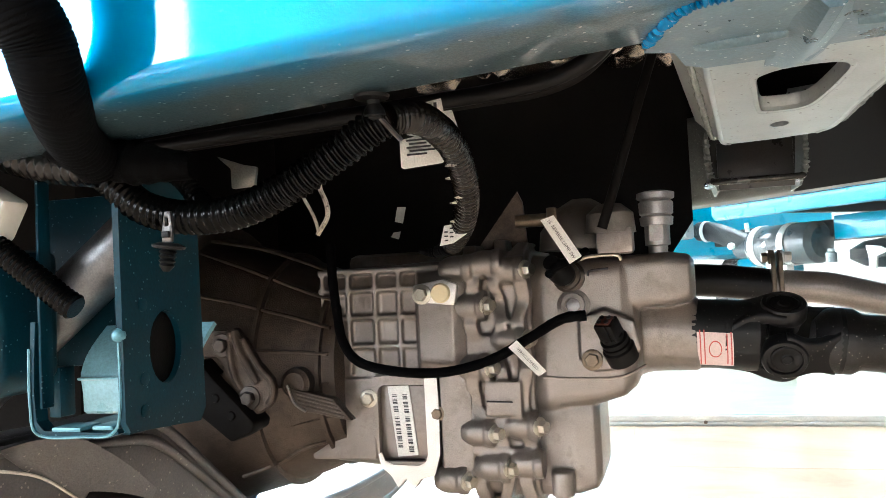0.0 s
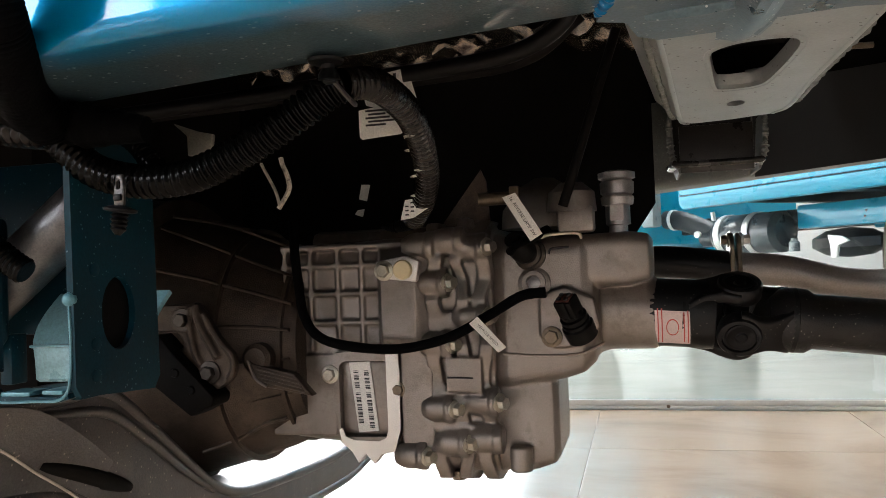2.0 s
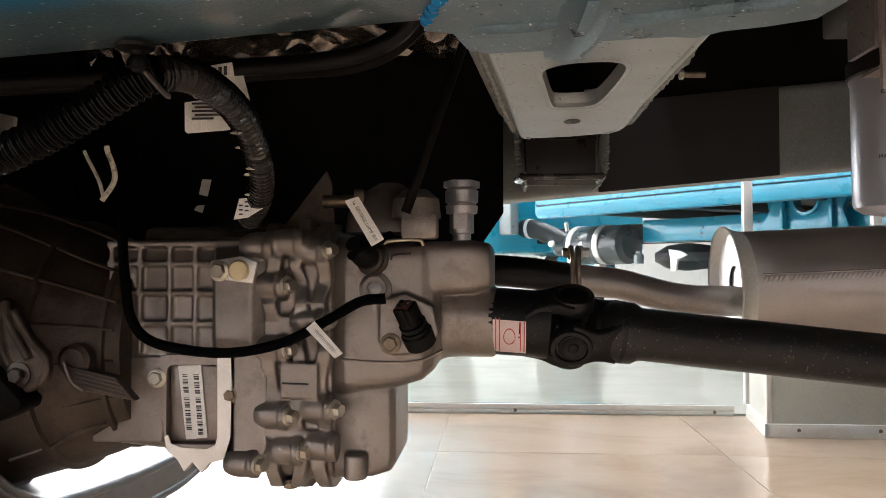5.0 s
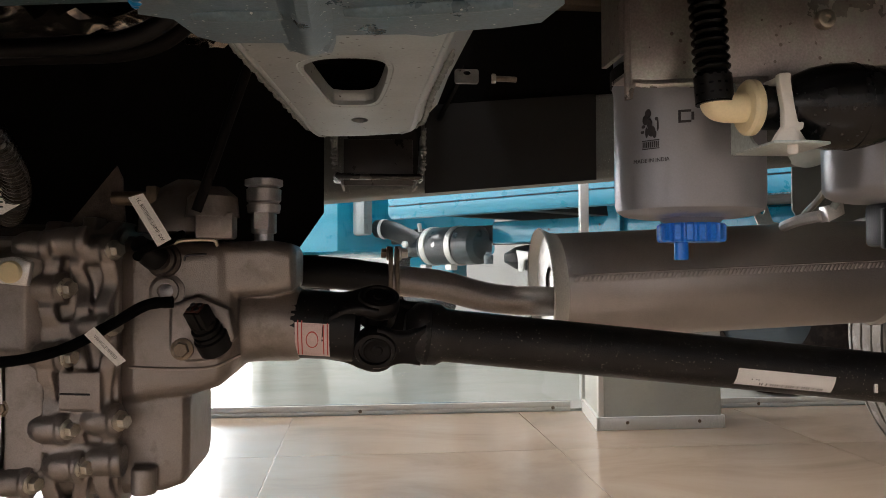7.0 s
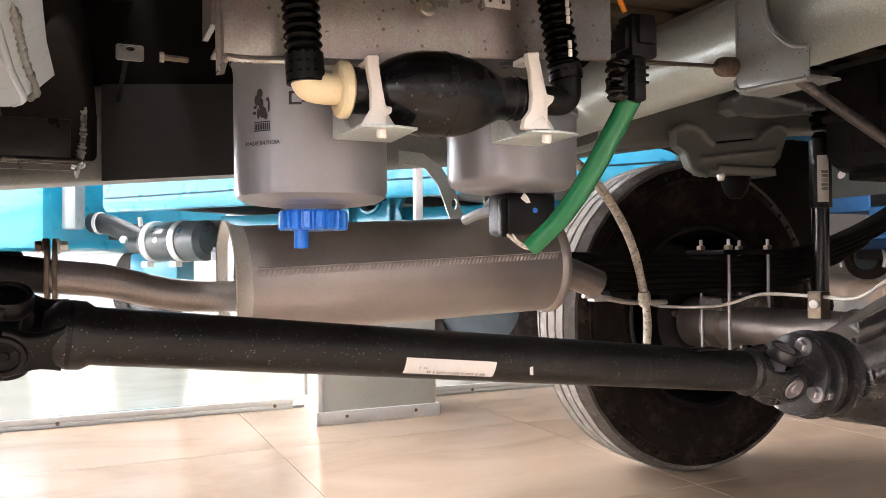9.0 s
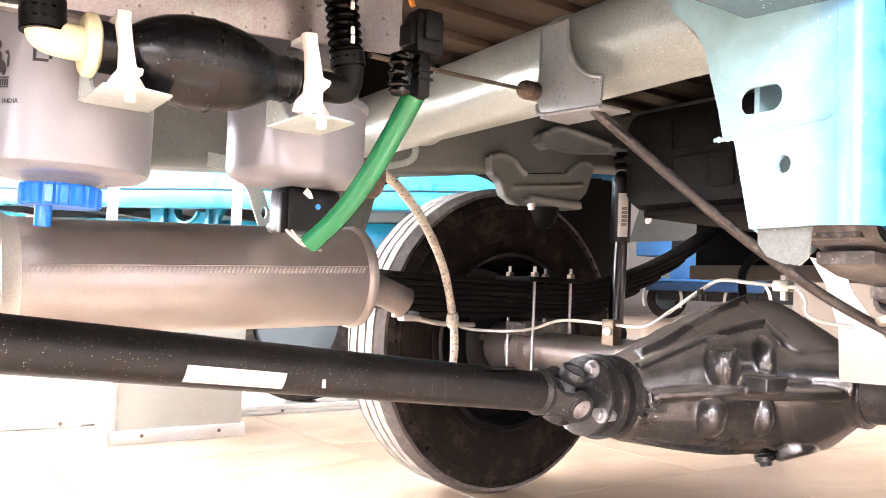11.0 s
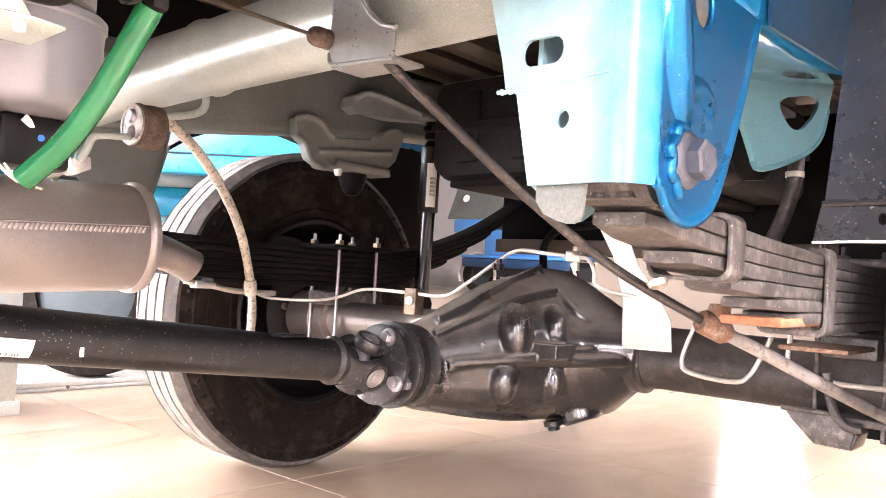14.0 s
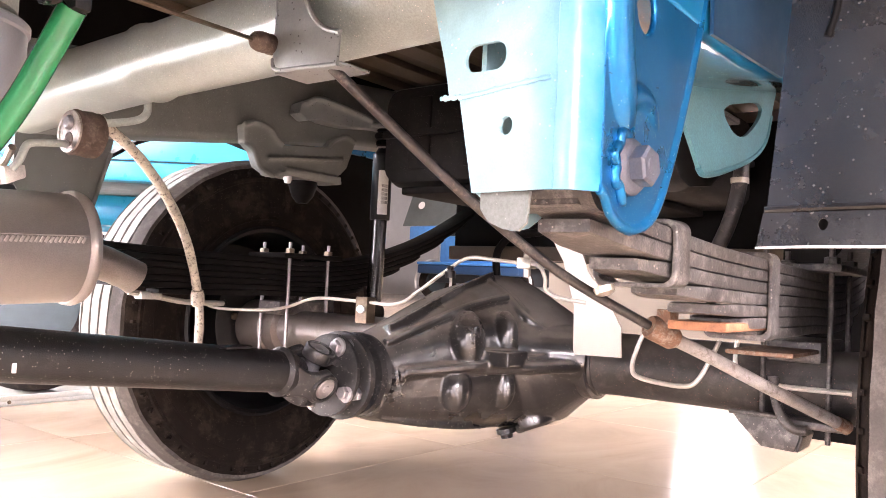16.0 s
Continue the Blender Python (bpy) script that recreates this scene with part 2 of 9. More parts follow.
def overspray(name, near, far, low, high, axis=1, mottle=0.3, relief=0.3):
    """Blue topcoat that fades into a second tone (bare grey primer on the rail) across the width of a member, with dust
    specks on that tone.
    """
    m = surface(name, far, 0.34, 0.15, 0.16, 25, 650, relief, specks=(0.55, 0.6, 0.62), speck_scale=190, mottle=mottle)
    nt = m.node_tree
    L = nt.links.new
    b = nt.nodes["Principled BSDF"]
    old = b.inputs["Base Color"].links[0].from_socket
    tc = nt.nodes.new("ShaderNodeTexCoord")
    sep = nt.nodes.new("ShaderNodeSeparateXYZ")
    L(tc.outputs["Object"], sep.inputs[0])
    drift = node(nt, "ShaderNodeTexNoise", Scale=40.0, Detail=5.0)
    L(tc.outputs["Object"], drift.inputs["Vector"])
    add = nt.nodes.new("ShaderNodeMath")
    add.operation = "MULTIPLY_ADD"
    add.inputs[1].default_value = 0.022
    L(drift.outputs["Fac"], add.inputs[0])
    L(sep.outputs[axis], add.inputs[2])
    mr = nt.nodes.new("ShaderNodeMapRange")
    mr.inputs["From Min"].default_value, mr.inputs["From Max"].default_value = low + 0.011, high + 0.011
    L(add.outputs[0], mr.inputs["Value"])
    mix = nt.nodes.new("ShaderNodeMix")
    mix.data_type = "RGBA"
    mix.inputs["A"].default_value = (*near, 1)
    L(mr.outputs["Result"], mix.inputs["Factor"])
    L(old, mix.inputs["B"])
    L(mix.outputs["Result"], b.inputs["Base Color"])
    b.inputs["Coat Weight"].default_value = 0.8
    b.inputs["Coat Roughness"].default_value = 0.06
    b.inputs["Specular IOR Level"].default_value = 0.05
    b.inputs["Metallic"].default_value = 0.0
    return m


BLUE = (0.0, 0.125, 0.30)
blue_paint = surface("blue_metallic_paint", BLUE, 0.30, 0.7, 0.08, 30, 1500, 0.05, coat=0.35, specks=(0.2, 0.35, 0.45), speck_scale=420, mottle=0.05)
blue_paint.node_tree.nodes["Principled BSDF"].inputs["Specular IOR Level"].default_value = 0.1
blue_rail = overspray("blue_paint_over_primer", (0.0, 0.25, 0.52), (0.09, 0.155, 0.185), 0.305, 0.336)
blue_rail.node_tree.nodes["Principled BSDF"].inputs["Metallic"].default_value = 0.55
blue_rail.node_tree.nodes["Principled BSDF"].inputs["Coat Weight"].default_value = 1.0
# Hanger blue turns pale on the front wall: light on it put in the colour.
pale_blue = overspray("hanger_blue_to_lit_pale", (0.0, 0.20, 0.45), (0.33, 0.545, 0.60), 0.303, 0.352, mottle=0.05, relief=0.06)
pale_blue.node_tree.nodes["Principled BSDF"].inputs["Coat Weight"].default_value = 0.45
pale_blue.node_tree.nodes["Principled BSDF"].inputs["Coat Roughness"].default_value = 0.2


def settled_dust(m, dust, low=0.35, high=0.95, most=0.8):
    """Dust that has settled on the faces that look up."""
    nt = m.node_tree
    L = nt.links.new
    b = nt.nodes["Principled BSDF"]
    old = b.inputs["Base Color"].links[0].from_socket
    geo = nt.nodes.new("ShaderNodeNewGeometry")
    sep = nt.nodes.new("ShaderNodeSeparateXYZ")
    L(geo.outputs["Normal"], sep.inputs[0])
    drift = node(nt, "ShaderNodeTexNoise", Scale=30.0, Detail=6.0)
    L(geo.outputs["Position"], drift.inputs["Vector"])
    add = nt.nodes.new("ShaderNodeMath")
    add.operation = "MULTIPLY_ADD"
    add.inputs[1].default_value = 0.5
    L(drift.outputs["Fac"], add.inputs[0])
    L(sep.outputs["Z"], add.inputs[2])
    mr = nt.nodes.new("ShaderNodeMapRange")
    mr.inputs["From Min"].default_value, mr.inputs["From Max"].default_value, mr.inputs["To Max"].default_value = low + 0.25, high + 0.25, most
    L(add.outputs[0], mr.inputs["Value"])
    mix = nt.nodes.new("ShaderNodeMix")
    mix.data_type = "RGBA"
    mix.inputs["B"].default_value = (*dust, 1)
    L(mr.outputs["Result"], mix.inputs["Factor"])
    L(old, mix.inputs["A"])
    L(mix.outputs["Result"], b.inputs["Base Color"])
    return m


blue_far = surface("blue_paint_of_parked_truck", (0.0, 0.27, 0.42), 0.3, 0.1, 0.04, 10, 600, 0.03, coat=0.6)
tank_grey = surface("grey_painted_tank", (0.20, 0.235, 0.25), 0.3, 0.2, 0.15, 10, 300, 0.05, coat=0.4)
sky_blue = surface("light_blue_paint", (0.045, 0.21, 0.52), 0.4, 0.0, 0.1, 10, 600, 0.03, coat=0.2)
flange_primer = surface("blue_grey_primer", (0.085, 0.14, 0.175), 0.30, 0.25, 0.22, 34, 500, 0.12, second=(0.16, 0.20, 0.215), amount=0.25, specks=(0.42, 0.47, 0.49), speck_scale=250)
primer = surface("grey_green_primer", (0.262, 0.265, 0.245), 0.42, 0.2, 0.12, 14, 500, 0.12, specks=(0.45, 0.46, 0.44), speck_scale=200)
rail_primer = surface("dull_green_grey_primer", (0.195, 0.213, 0.205), 0.5, 0.15, 0.12, 14, 500, 0.12, specks=(0.36, 0.37, 0.35), speck_scale=200)
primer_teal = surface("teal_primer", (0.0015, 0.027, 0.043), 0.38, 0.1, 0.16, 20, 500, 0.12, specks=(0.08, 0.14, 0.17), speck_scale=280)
silver_tube = surface("light_grey_primer", (0.45, 0.515, 0.50), 0.3, 0.25, 0.06, 20, 500, 0.1, specks=(0.7, 0.7, 0.66), speck_scale=220, rough_vary=0.04)
# Near-black steel; its tone also carries the shade under the body.
dark_steel = surface("dark_shaded_underside", (0.007, 0.0065, 0.0062), 0.65, 0.0, 0.3, 12, 300, 0.2)
brown_steel = surface("bed_floor_underside", (0.11, 0.085, 0.06), 0.55, 0.1, 0.25, 9, 300, 0.2)
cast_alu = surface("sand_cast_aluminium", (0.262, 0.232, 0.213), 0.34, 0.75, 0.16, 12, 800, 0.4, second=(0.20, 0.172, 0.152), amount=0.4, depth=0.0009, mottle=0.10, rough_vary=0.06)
# Stained casting, darkened further for the shade round the bell housing.
cast_dark = surface("stained_shaded_cast_aluminium", (0.085, 0.064, 0.050), 0.46, 0.55, 0.3, 14, 700, 0.6, second=(0.05, 0.037, 0.028), amount=0.8, depth=0.0012)
bright_alu = surface("machined_aluminium", (0.72, 0.71, 0.69), 0.35, 0.6, 0.1, 40, 900, 0.15)
zinc = surface("zinc_plated_steel", (0.50, 0.47, 0.40), 0.32, 0.85, 0.2, 60, 900, 0.15)
yellow_zinc = surface("yellow_zinc_plate", (0.30, 0.265, 0.255), 0.30, 0.6, 0.16, 14, 700, 0.12, second=(0.33, 0.345, 0.30), amount=0.6, specks=(0.16, 0.13, 0.12), speck_scale=150)
bolt_dark = surface("dark_oiled_bolt", (0.06, 0.05, 0.042), 0.42, 0.6, 0.3, 80, 900, 0.2)
bolt_brown = surface("oiled_brown_bolt", (0.19, 0.15, 0.11), 0.4, 0.7, 0.3, 80, 900, 0.2)
black_paint = surface("satin_black_paint", (0.006, 0.006, 0.0068), 0.38, 0.1, 0.25, 25, 600, 0.25, specks=(0.07, 0.065, 0.06), speck_scale=190)
black_dust = surface("dusty_black_paint", (0.0065, 0.006, 0.0065), 0.34, 0.1, 0.3, 20, 500, 0.45, second=(0.016, 0.0145, 0.015), amount=0.4, specks=(0.26, 0.24, 0.22), speck_scale=260, depth=0.001)
beam_black = surface("road_dusted_black_steel", (0.115, 0.112, 0.115), 0.36, 0.5, 0.3, 14, 450, 0.35, second=(0.13, 0.122, 0.118), amount=0.5, specks=(0.32, 0.30, 0.27), speck_scale=170, depth=0.001)
black_gloss = surface("glossy_black_paint", (0.014, 0.013, 0.013), 0.22, 0.1, 0.3, 15, 400, 0.3, coat=0.5, specks=(0.16, 0.15, 0.13), speck_scale=210, depth=0.001)
black_plastic = surface("black_plastic", (0.0045, 0.0045, 0.0048), 0.40, 0.0, 0.2, 40, 900, 0.2)
conduit_mat = surface("black_conduit_plastic", (0.0016, 0.0016, 0.0016), 0.2, 0.0, 0.25, 60, 900, 0.05)
cloth_tape = surface("black_cloth_tape", (0.0022, 0.0023, 0.0027), 0.6, 0.0, 0.3, 60, 1500, 0.6, depth=0.001)
brown_tape = surface("glossy_wrapping_tape", (0.005, 0.0038, 0.0033), 0.2, 0.0, 0.4, 90, 70, 0.35, depth=0.002, rough_vary=0.05)
rubber = surface("black_rubber", (0.006, 0.0055, 0.0053), 0.6, 0.0, 0.25, 25, 700, 0.3)
tyre_rubber = surface("dusty_tyre_rubber", (0.013, 0.0095, 0.0078), 0.72, 0.0, 0.35, 10, 400, 0.35, second=(0.036, 0.027, 0.021), amount=0.5, specks=(0.07, 0.055, 0.045), speck_scale=200)
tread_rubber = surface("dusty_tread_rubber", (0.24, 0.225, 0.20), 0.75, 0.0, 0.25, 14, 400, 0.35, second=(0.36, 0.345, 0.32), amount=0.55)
muffler_steel = surface("aluminised_steel", (0.48, 0.455, 0.445), 0.38, 0.7, 0.1, 9, 700, 0.12)
pipe_steel = surface("exhaust_pipe_steel", (0.32, 0.29, 0.275), 0.34, 0.75, 0.15, 14, 500, 0.2)
filter_grey = surface("grey_lacquered_can", (0.235, 0.245, 0.27), 0.30, 0.3, 0.08, 12, 900, 0.04, mottle=0.05)
cap_blue = surface("blue_plastic", (0.003, 0.15, 0.62), 0.35, 0.0, 0.1, 30, 700, 0.08)
cream = surface("cream_plastic", (0.76, 0.66, 0.42), 0.4, 0.0, 0.08, 30, 700, 0.08, mottle=0.04)
white_plastic = surface("white_plastic", (0.72, 0.70, 0.64), 0.36, 0.0, 0.05, 30, 700, 0.06, mottle=0.03)
bulb_rubber = surface("polished_black_rubber", (0.005, 0.005, 0.0055), 0.27, 0.0, 0.2, 30, 500, 0.15, specks=(0.05, 0.05, 0.05), speck_scale=240)
green_tube = surface("green_rubber_sleeve", (0.006, 0.14, 0.05), 0.25, 0.0, 0.08, 30, 700, 0.05, mottle=0.05)
orange = surface("orange_wire", (0.75, 0.28, 0.02), 0.4, 0.0, 0.1)
rust = surface("rusty_clamp", (0.24, 0.135, 0.085), 0.7, 0.2, 0.35, 60, 600, 0.5, second=(0.36, 0.29, 0.23), amount=0.6)
old_rubber = surface("perished_brown_rubber", (0.10, 0.07, 0.055), 0.75, 0.0, 0.35, 60, 600, 0.5, second=(0.16, 0.125, 0.10), amount=0.5)
cable_steel = surface("grimy_cable_sheath", (0.055, 0.050, 0.048), 0.34, 0.2, 0.35, 40, 600, 0.3, second=(0.15, 0.128, 0.112), amount=0.4)
hose_pale = surface("dusty_pale_hose", (0.62, 0.58, 0.49), 0.6, 0.0, 0.2, 60, 600, 0.4, second=(0.075, 0.062, 0.052), amount=0.42)
pipe_white = surface("coated_brake_pipe", (0.62, 0.60, 0.55), 0.4, 0.4, 0.15, 40, 700, 0.1)
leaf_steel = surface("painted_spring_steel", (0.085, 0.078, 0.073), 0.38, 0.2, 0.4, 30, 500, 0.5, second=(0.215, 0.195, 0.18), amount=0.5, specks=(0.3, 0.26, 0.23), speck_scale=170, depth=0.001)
# Spring steel of the far side, darkened to carry the shade by the wheel.
leaf_far = surface("shaded_spring_steel", (0.006, 0.0056, 0.0053), 0.6, 0.0, 0.3, 30, 500, 0.4)
paper = surface("white_paper_label", (0.80, 0.79, 0.76), 0.6, 0.0, 0.05, 60, 900, 0.05)
paper_grey = surface("grey_paper_label", (0.46, 0.45, 0.42), 0.6, 0.0, 0.12, 60, 900, 0.05)
paper_pink = surface("pink_paper_label", (0.74, 0.58, 0.56), 0.6, 0.0, 0.05, 60, 900, 0.05)
ink = surface("black_ink", (0.03, 0.03, 0.035), 0.6, 0.0, 0.1, 60, 900, 0.0)
red_ink = surface("red_ink", (0.55, 0.10, 0.09), 0.6, 0.0, 0.1, 60, 900, 0.0)
decal_white = surface("plain_white_sheet", (0.82, 0.81, 0.78), 0.55, 0.0, 0.05, 20, 600, 0.1)
foil = surface("crumpled_foil", (0.62, 0.57, 0.52), 0.2, 0.95, 0.15, 50, 500, 0.4)
brown_plastic = surface("brown_connector_plastic", (0.10, 0.03, 0.02), 0.4, 0.0, 0.2, 60, 900, 0.1)
lead = surface("brushed_steel", (0.42, 0.41, 0.42), 0.38, 0.8, 0.2, 60, 700, 0.25)
liner = surface("black_wheel_arch_plastic", (0.011, 0.0105, 0.011), 0.26, 0.0, 0.3, 10, 700, 0.2, second=(0.02, 0.019, 0.019), amount=0.35, specks=(0.07, 0.066, 0.062), speck_scale=170, rough_vary=0.2)
wall_paint = surface("pale_wall_paint", (0.55, 0.545, 0.53), 0.7, 0.0, 0.05, 3, 200, 0.1)
beige_wall = surface("beige_wall_paint", (0.21, 0.17, 0.13), 0.65, 0.0, 0.08, 2, 200, 0.1)
alu_frame = surface("white_aluminium_frame", (0.70, 0.70, 0.66), 0.4, 0.2, 0.05, 20, 500, 0.05)
laminate = surface("pale_green_grey_laminate", (0.50, 0.52, 0.46), 0.35, 0.0, 0.06, 6, 300, 0.05)


def marble(name, colours, rough, scale, bump):
    m = bpy.data.materials.new(name)
    m.use_nodes = True
    nt = m.node_tree
    L = nt.links.new
    b = nt.nodes["Principled BSDF"]
    geo = nt.nodes.new("ShaderNodeNewGeometry")
    info = nt.nodes.new("ShaderNodeObjectInfo")
    shift = nt.nodes.new("ShaderNodeVectorMath")
    shift.operation = "MULTIPLY_ADD"
    L(info.outputs["Random"], shift.inputs[0])
    shift.inputs[1].default_value = (7.0, 11.0, 0.0)
    L(geo.outputs["Position"], shift.inputs[2])
    stretch = nt.nodes.new("ShaderNodeMapping")
    stretch.inputs["Scale"].default_value = (1.0, 1.6, 1.0)
    L(shift.outputs[0], stretch.inputs["Vector"])
    n1 = node(nt, "ShaderNodeTexNoise", Scale=scale, Detail=9.0, Roughness=0.62, Distortion=1.2)
    L(stretch.outputs[0], n1.inputs["Vector"])
    ramp = nt.nodes.new("ShaderNodeValToRGB")
    e = ramp.color_ramp.elements
    e[0].color, e[0].position = (*colours[0], 1), 0.28
    e[1].color, e[1].position = (*colours[2], 1), 0.74
    mid = ramp.color_ramp.elements.new(0.5)
    mid.color = (*colours[1], 1)
    L(n1.outputs["Fac"], ramp.inputs["Fac"])
    L(ramp.outputs["Color"], b.inputs["Base Color"])
    n2 = node(nt, "ShaderNodeTexNoise", Scale=6.0, Detail=5.0)
    L(geo.outputs["Position"], n2.inputs["Vector"])
    rr = nt.nodes.new("ShaderNodeMapRange")
    rr.inputs["To Min"].default_value, rr.inputs["To Max"].default_value = rough * 0.6, rough * 1.5
    L(n2.outputs["Fac"], rr.inputs["Value"])
    L(rr.outputs["Result"], b.inputs["Roughness"])
    bp = node(nt, "ShaderNodeBump", Strength=bump, Distance=0.002)
    L(n2.outputs["Fac"], bp.inputs["Height"])
    L(bp.outputs["Normal"], b.inputs["Normal"])
    return m


tile_mat = marble("beige_marble_tile", ((0.34, 0.25, 0.175), (0.42, 0.32, 0.23), (0.47, 0.37, 0.275)), 0.14, 1.6, 0.10)
far_floor_mat = marble("polished_grey_floor", ((0.36, 0.37, 0.33), (0.44, 0.45, 0.40), (0.50, 0.51, 0.46)), 0.12, 1.6, 0.1)
tank_plastic = surface("dull_tank_plastic", (0.009, 0.0085, 0.0085), 0.6, 0.0, 0.3, 20, 500, 0.3, second=(0.02, 0.018, 0.016), amount=0.3, specks=(0.1, 0.09, 0.085), speck_scale=260)
tank_plastic.node_tree.nodes["Principled BSDF"].inputs["Specular IOR Level"].default_value = 0.15
flange_black = surface("scuffed_black_flange", (0.035, 0.034, 0.034), 0.34, 0.4, 0.3, 30, 500, 0.3, second=(0.09, 0.085, 0.08), amount=0.3, specks=(0.3, 0.28, 0.26), speck_scale=220)
joint_mat = surface("beige_joint_filler", (0.33, 0.27, 0.205), 0.8, 0.0, 0.2, 30, 500, 0.2)

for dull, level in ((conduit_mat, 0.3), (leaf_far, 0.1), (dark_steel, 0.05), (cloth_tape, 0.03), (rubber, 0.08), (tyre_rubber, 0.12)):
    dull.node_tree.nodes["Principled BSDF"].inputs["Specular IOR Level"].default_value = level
conduit_mat.node_tree.nodes["Principled BSDF"].inputs["Specular IOR Level"].default_value = 0.10
primer_teal.node_tree.nodes["Principled BSDF"].inputs["Specular IOR Level"].default_value = 0.22
black_plastic.node_tree.nodes["Principled BSDF"].inputs["Specular IOR Level"].default_value = 0.16
black_paint.node_tree.nodes["Principled BSDF"].inputs["Specular IOR Level"].default_value = 0.3
liner.node_tree.nodes["Principled BSDF"].inputs["Specular IOR Level"].default_value = 0.5
for sheen in (bulb_rubber, brown_tape):
    sheen.node_tree.nodes["Principled BSDF"].inputs["Specular IOR Level"].default_value = 0.3
gusset_primer = surface("blue_grey_gusset_primer", (0.325, 0.355, 0.36), 0.33, 0.3, 0.10, 30, 500, 0.1, specks=(0.10, 0.10, 0.10), speck_scale=170, mottle=0.07, rough_vary=0.03)

glass = bpy.data.materials.new("clear_glass")
glass.use_nodes = True
gb = glass.node_tree.nodes["Principled BSDF"]
gb.inputs["Transmission Weight"].default_value, gb.inputs["Roughness"].default_value, gb.inputs["IOR"].default_value = 1.0, 0.0, 1.45
gb.inputs["Base Color"].default_value = (0.93, 0.97, 0.96, 1)
outside = bpy.data.materials.new("bright_sky_backdrop")
outside.use_nodes = True
ob_ = outside.node_tree.nodes["Principled BSDF"]
ob_.inputs["Emission Color"].default_value, ob_.inputs["Emission Strength"].default_value = (1.0, 0.98, 0.95, 1), 9.0


# ---- showroom ----
# Housings for the added ceiling lamps; the diffusers glow like the backdrop.
for (lx, ly), lw, ld, power in ADDED_CEILING_LIGHTS:
    cl = thing("added_ceiling_light", (lx, ly, 3.25), "added unseen ceiling light panel", "ceiling light", "ceiling lights")
    part("housing", plate(B(), rrect(lx, ly, lw / 2 + 0.05, ld / 2 + 0.05, 0.02), "z", 3.22, 3.298, [rrect(lx, ly, lw / 2, ld / 2, 0.01)]), alu_frame, cl)
    part("diffuser", box(B(), lx - lw / 2, lx + lw / 2, ly - ld / 2, ly + ld / 2, 3.24, 3.25), outside, cl)
solid("floor", box(B(), -7, 9, -4, 2.9, -0.12, -0.004), joint_mat, "beige marble tiled showroom floor with thin joints", kind="structure")
solid("floor_2", box(B(), -7, 9, 2.96, 9.5, -0.12, -0.002), far_floor_mat, "polished pale grey floor beyond the glass partition", kind="structure")
solid("ceiling", box(B(), -7.2, 9.2, -4.2, 9.7, 3.3, 3.45), wall_paint, "plain white showroom ceiling", kind="structure")


def window_wall(name, axis, at, a0, a1, w0, w1, inward, label, sill=0.15, head=2.9):
    """A wall with one long window opening from sill to head."""
    bm = B()
    plate(bm, [(a0, 0), (a1, 0), (a1, 3.3), (a0, 3.3)], axis, at, at + 0.2, [[(w0, sill), (w1, sill), (w1, head), (w0, head)]])
    solid(name, bm, wall_paint, label, kind="structure")


window_wall("wall_front", "y", -4.2, -7, 9, -5.3, -2.6, 1, "white showroom wall with a window", 1.2, 2.7)
window_wall("wall_back", "y", 9.5, -7, 9, -5.8, -1.0, -1, "white showroom wall with a window")
bm = B()
plate(bm, [(-4.2, 0), (5.0, 0), (5.0, 2.6), (8.7, 2.6), (8.7, 0), (9.7, 0), (9.7, 3.3), (-4.2, 3.3)], "x", 9.0, 9.2, [[(2.6, 1.28), (3.3, 1.28), (3.3, 2.2), (2.6, 2.2)]])
solid("wall_tail", bm, beige_wall, "beige showroom wall with a small window and a wide doorway", kind="structure")
# second hall beyond the wide doorway
solid("floor_3", box(B(), 9.0, 26.0, 4.2, 20.0, -0.12, -0.003), tile_mat, "beige floor of the second hall", kind="structure")
solid("ceiling_2", box(B(), 9.2, 26.2, 4.2, 20.2, 4.6, 4.75), wall_paint, "plain white ceiling of the second hall", kind="structure")
for name, x0, x1, y0, y1 in (("wall_hall_north", 9.2, 26.2, 20.0, 20.2), ("wall_hall_south", 9.2, 26.2, 4.2, 4.4), ("wall_hall_east", 26.0, 26.2, 4.4, 20.0)):
    solid(name, box(B(), x0, x1, y0, y1, 0.0, 4.6), wall_paint, "plain pale wall of the second hall", kind="structure")
solid("wall_hall_west", plate(B(), [(9.7, 0), (20.0, 0), (20.0, 4.6), (4.4, 4.6), (4.4, 3.45), (9.7, 3.45)], "x", 9.0, 9.2), wall_paint, "plain pale wall of the second hall", kind="structure")
window_wall("wall_end", "x", -7.2, -4.2, 9.7, -3.2, 9.2, 1, "white showroom end wall with a window")
solid("backdrop", box(B(), -6.5, -0.4, 10.2, 10.25, 0.0, 3.4), outside, "bright overcast daylight outside the window", kind="structure")
solid("backdrop_tail", box(B(), 9.3, 9.35, 2.2, 3.7, 0.7, 2.5), outside, "bright overcast daylight outside the window", kind="structure")


# ---- glass partition and column ----
part_wall = thing("glass_partition", (1.0, 2.93, 0), "frameless glass partition in a white aluminium floor channel", "partition", kind="structure")
bm = B()
for x0, x1 in ((-6.5, 1.03), (1.43, 8.5)):
    box(bm, x0, x1, 2.905, 2.955, -0.002, 0.014, 0.003)
    box(bm, x0, x1, 2.905, 2.912, 0.014, 0.034, 0.002)
part("floor_channel", bm, alu_frame, part_wall)
for x in (-1.0, -0.43, 0.267, 0.965, 1.75, 2.5, 3.2):
    part("screw", lathe(B(), (x, 2.906, 0.012), (0, -1, 0), [(0, 0.007), (0.002, 0.006), (0.003, 0.003)], 14), bolt_brown, part_wall)
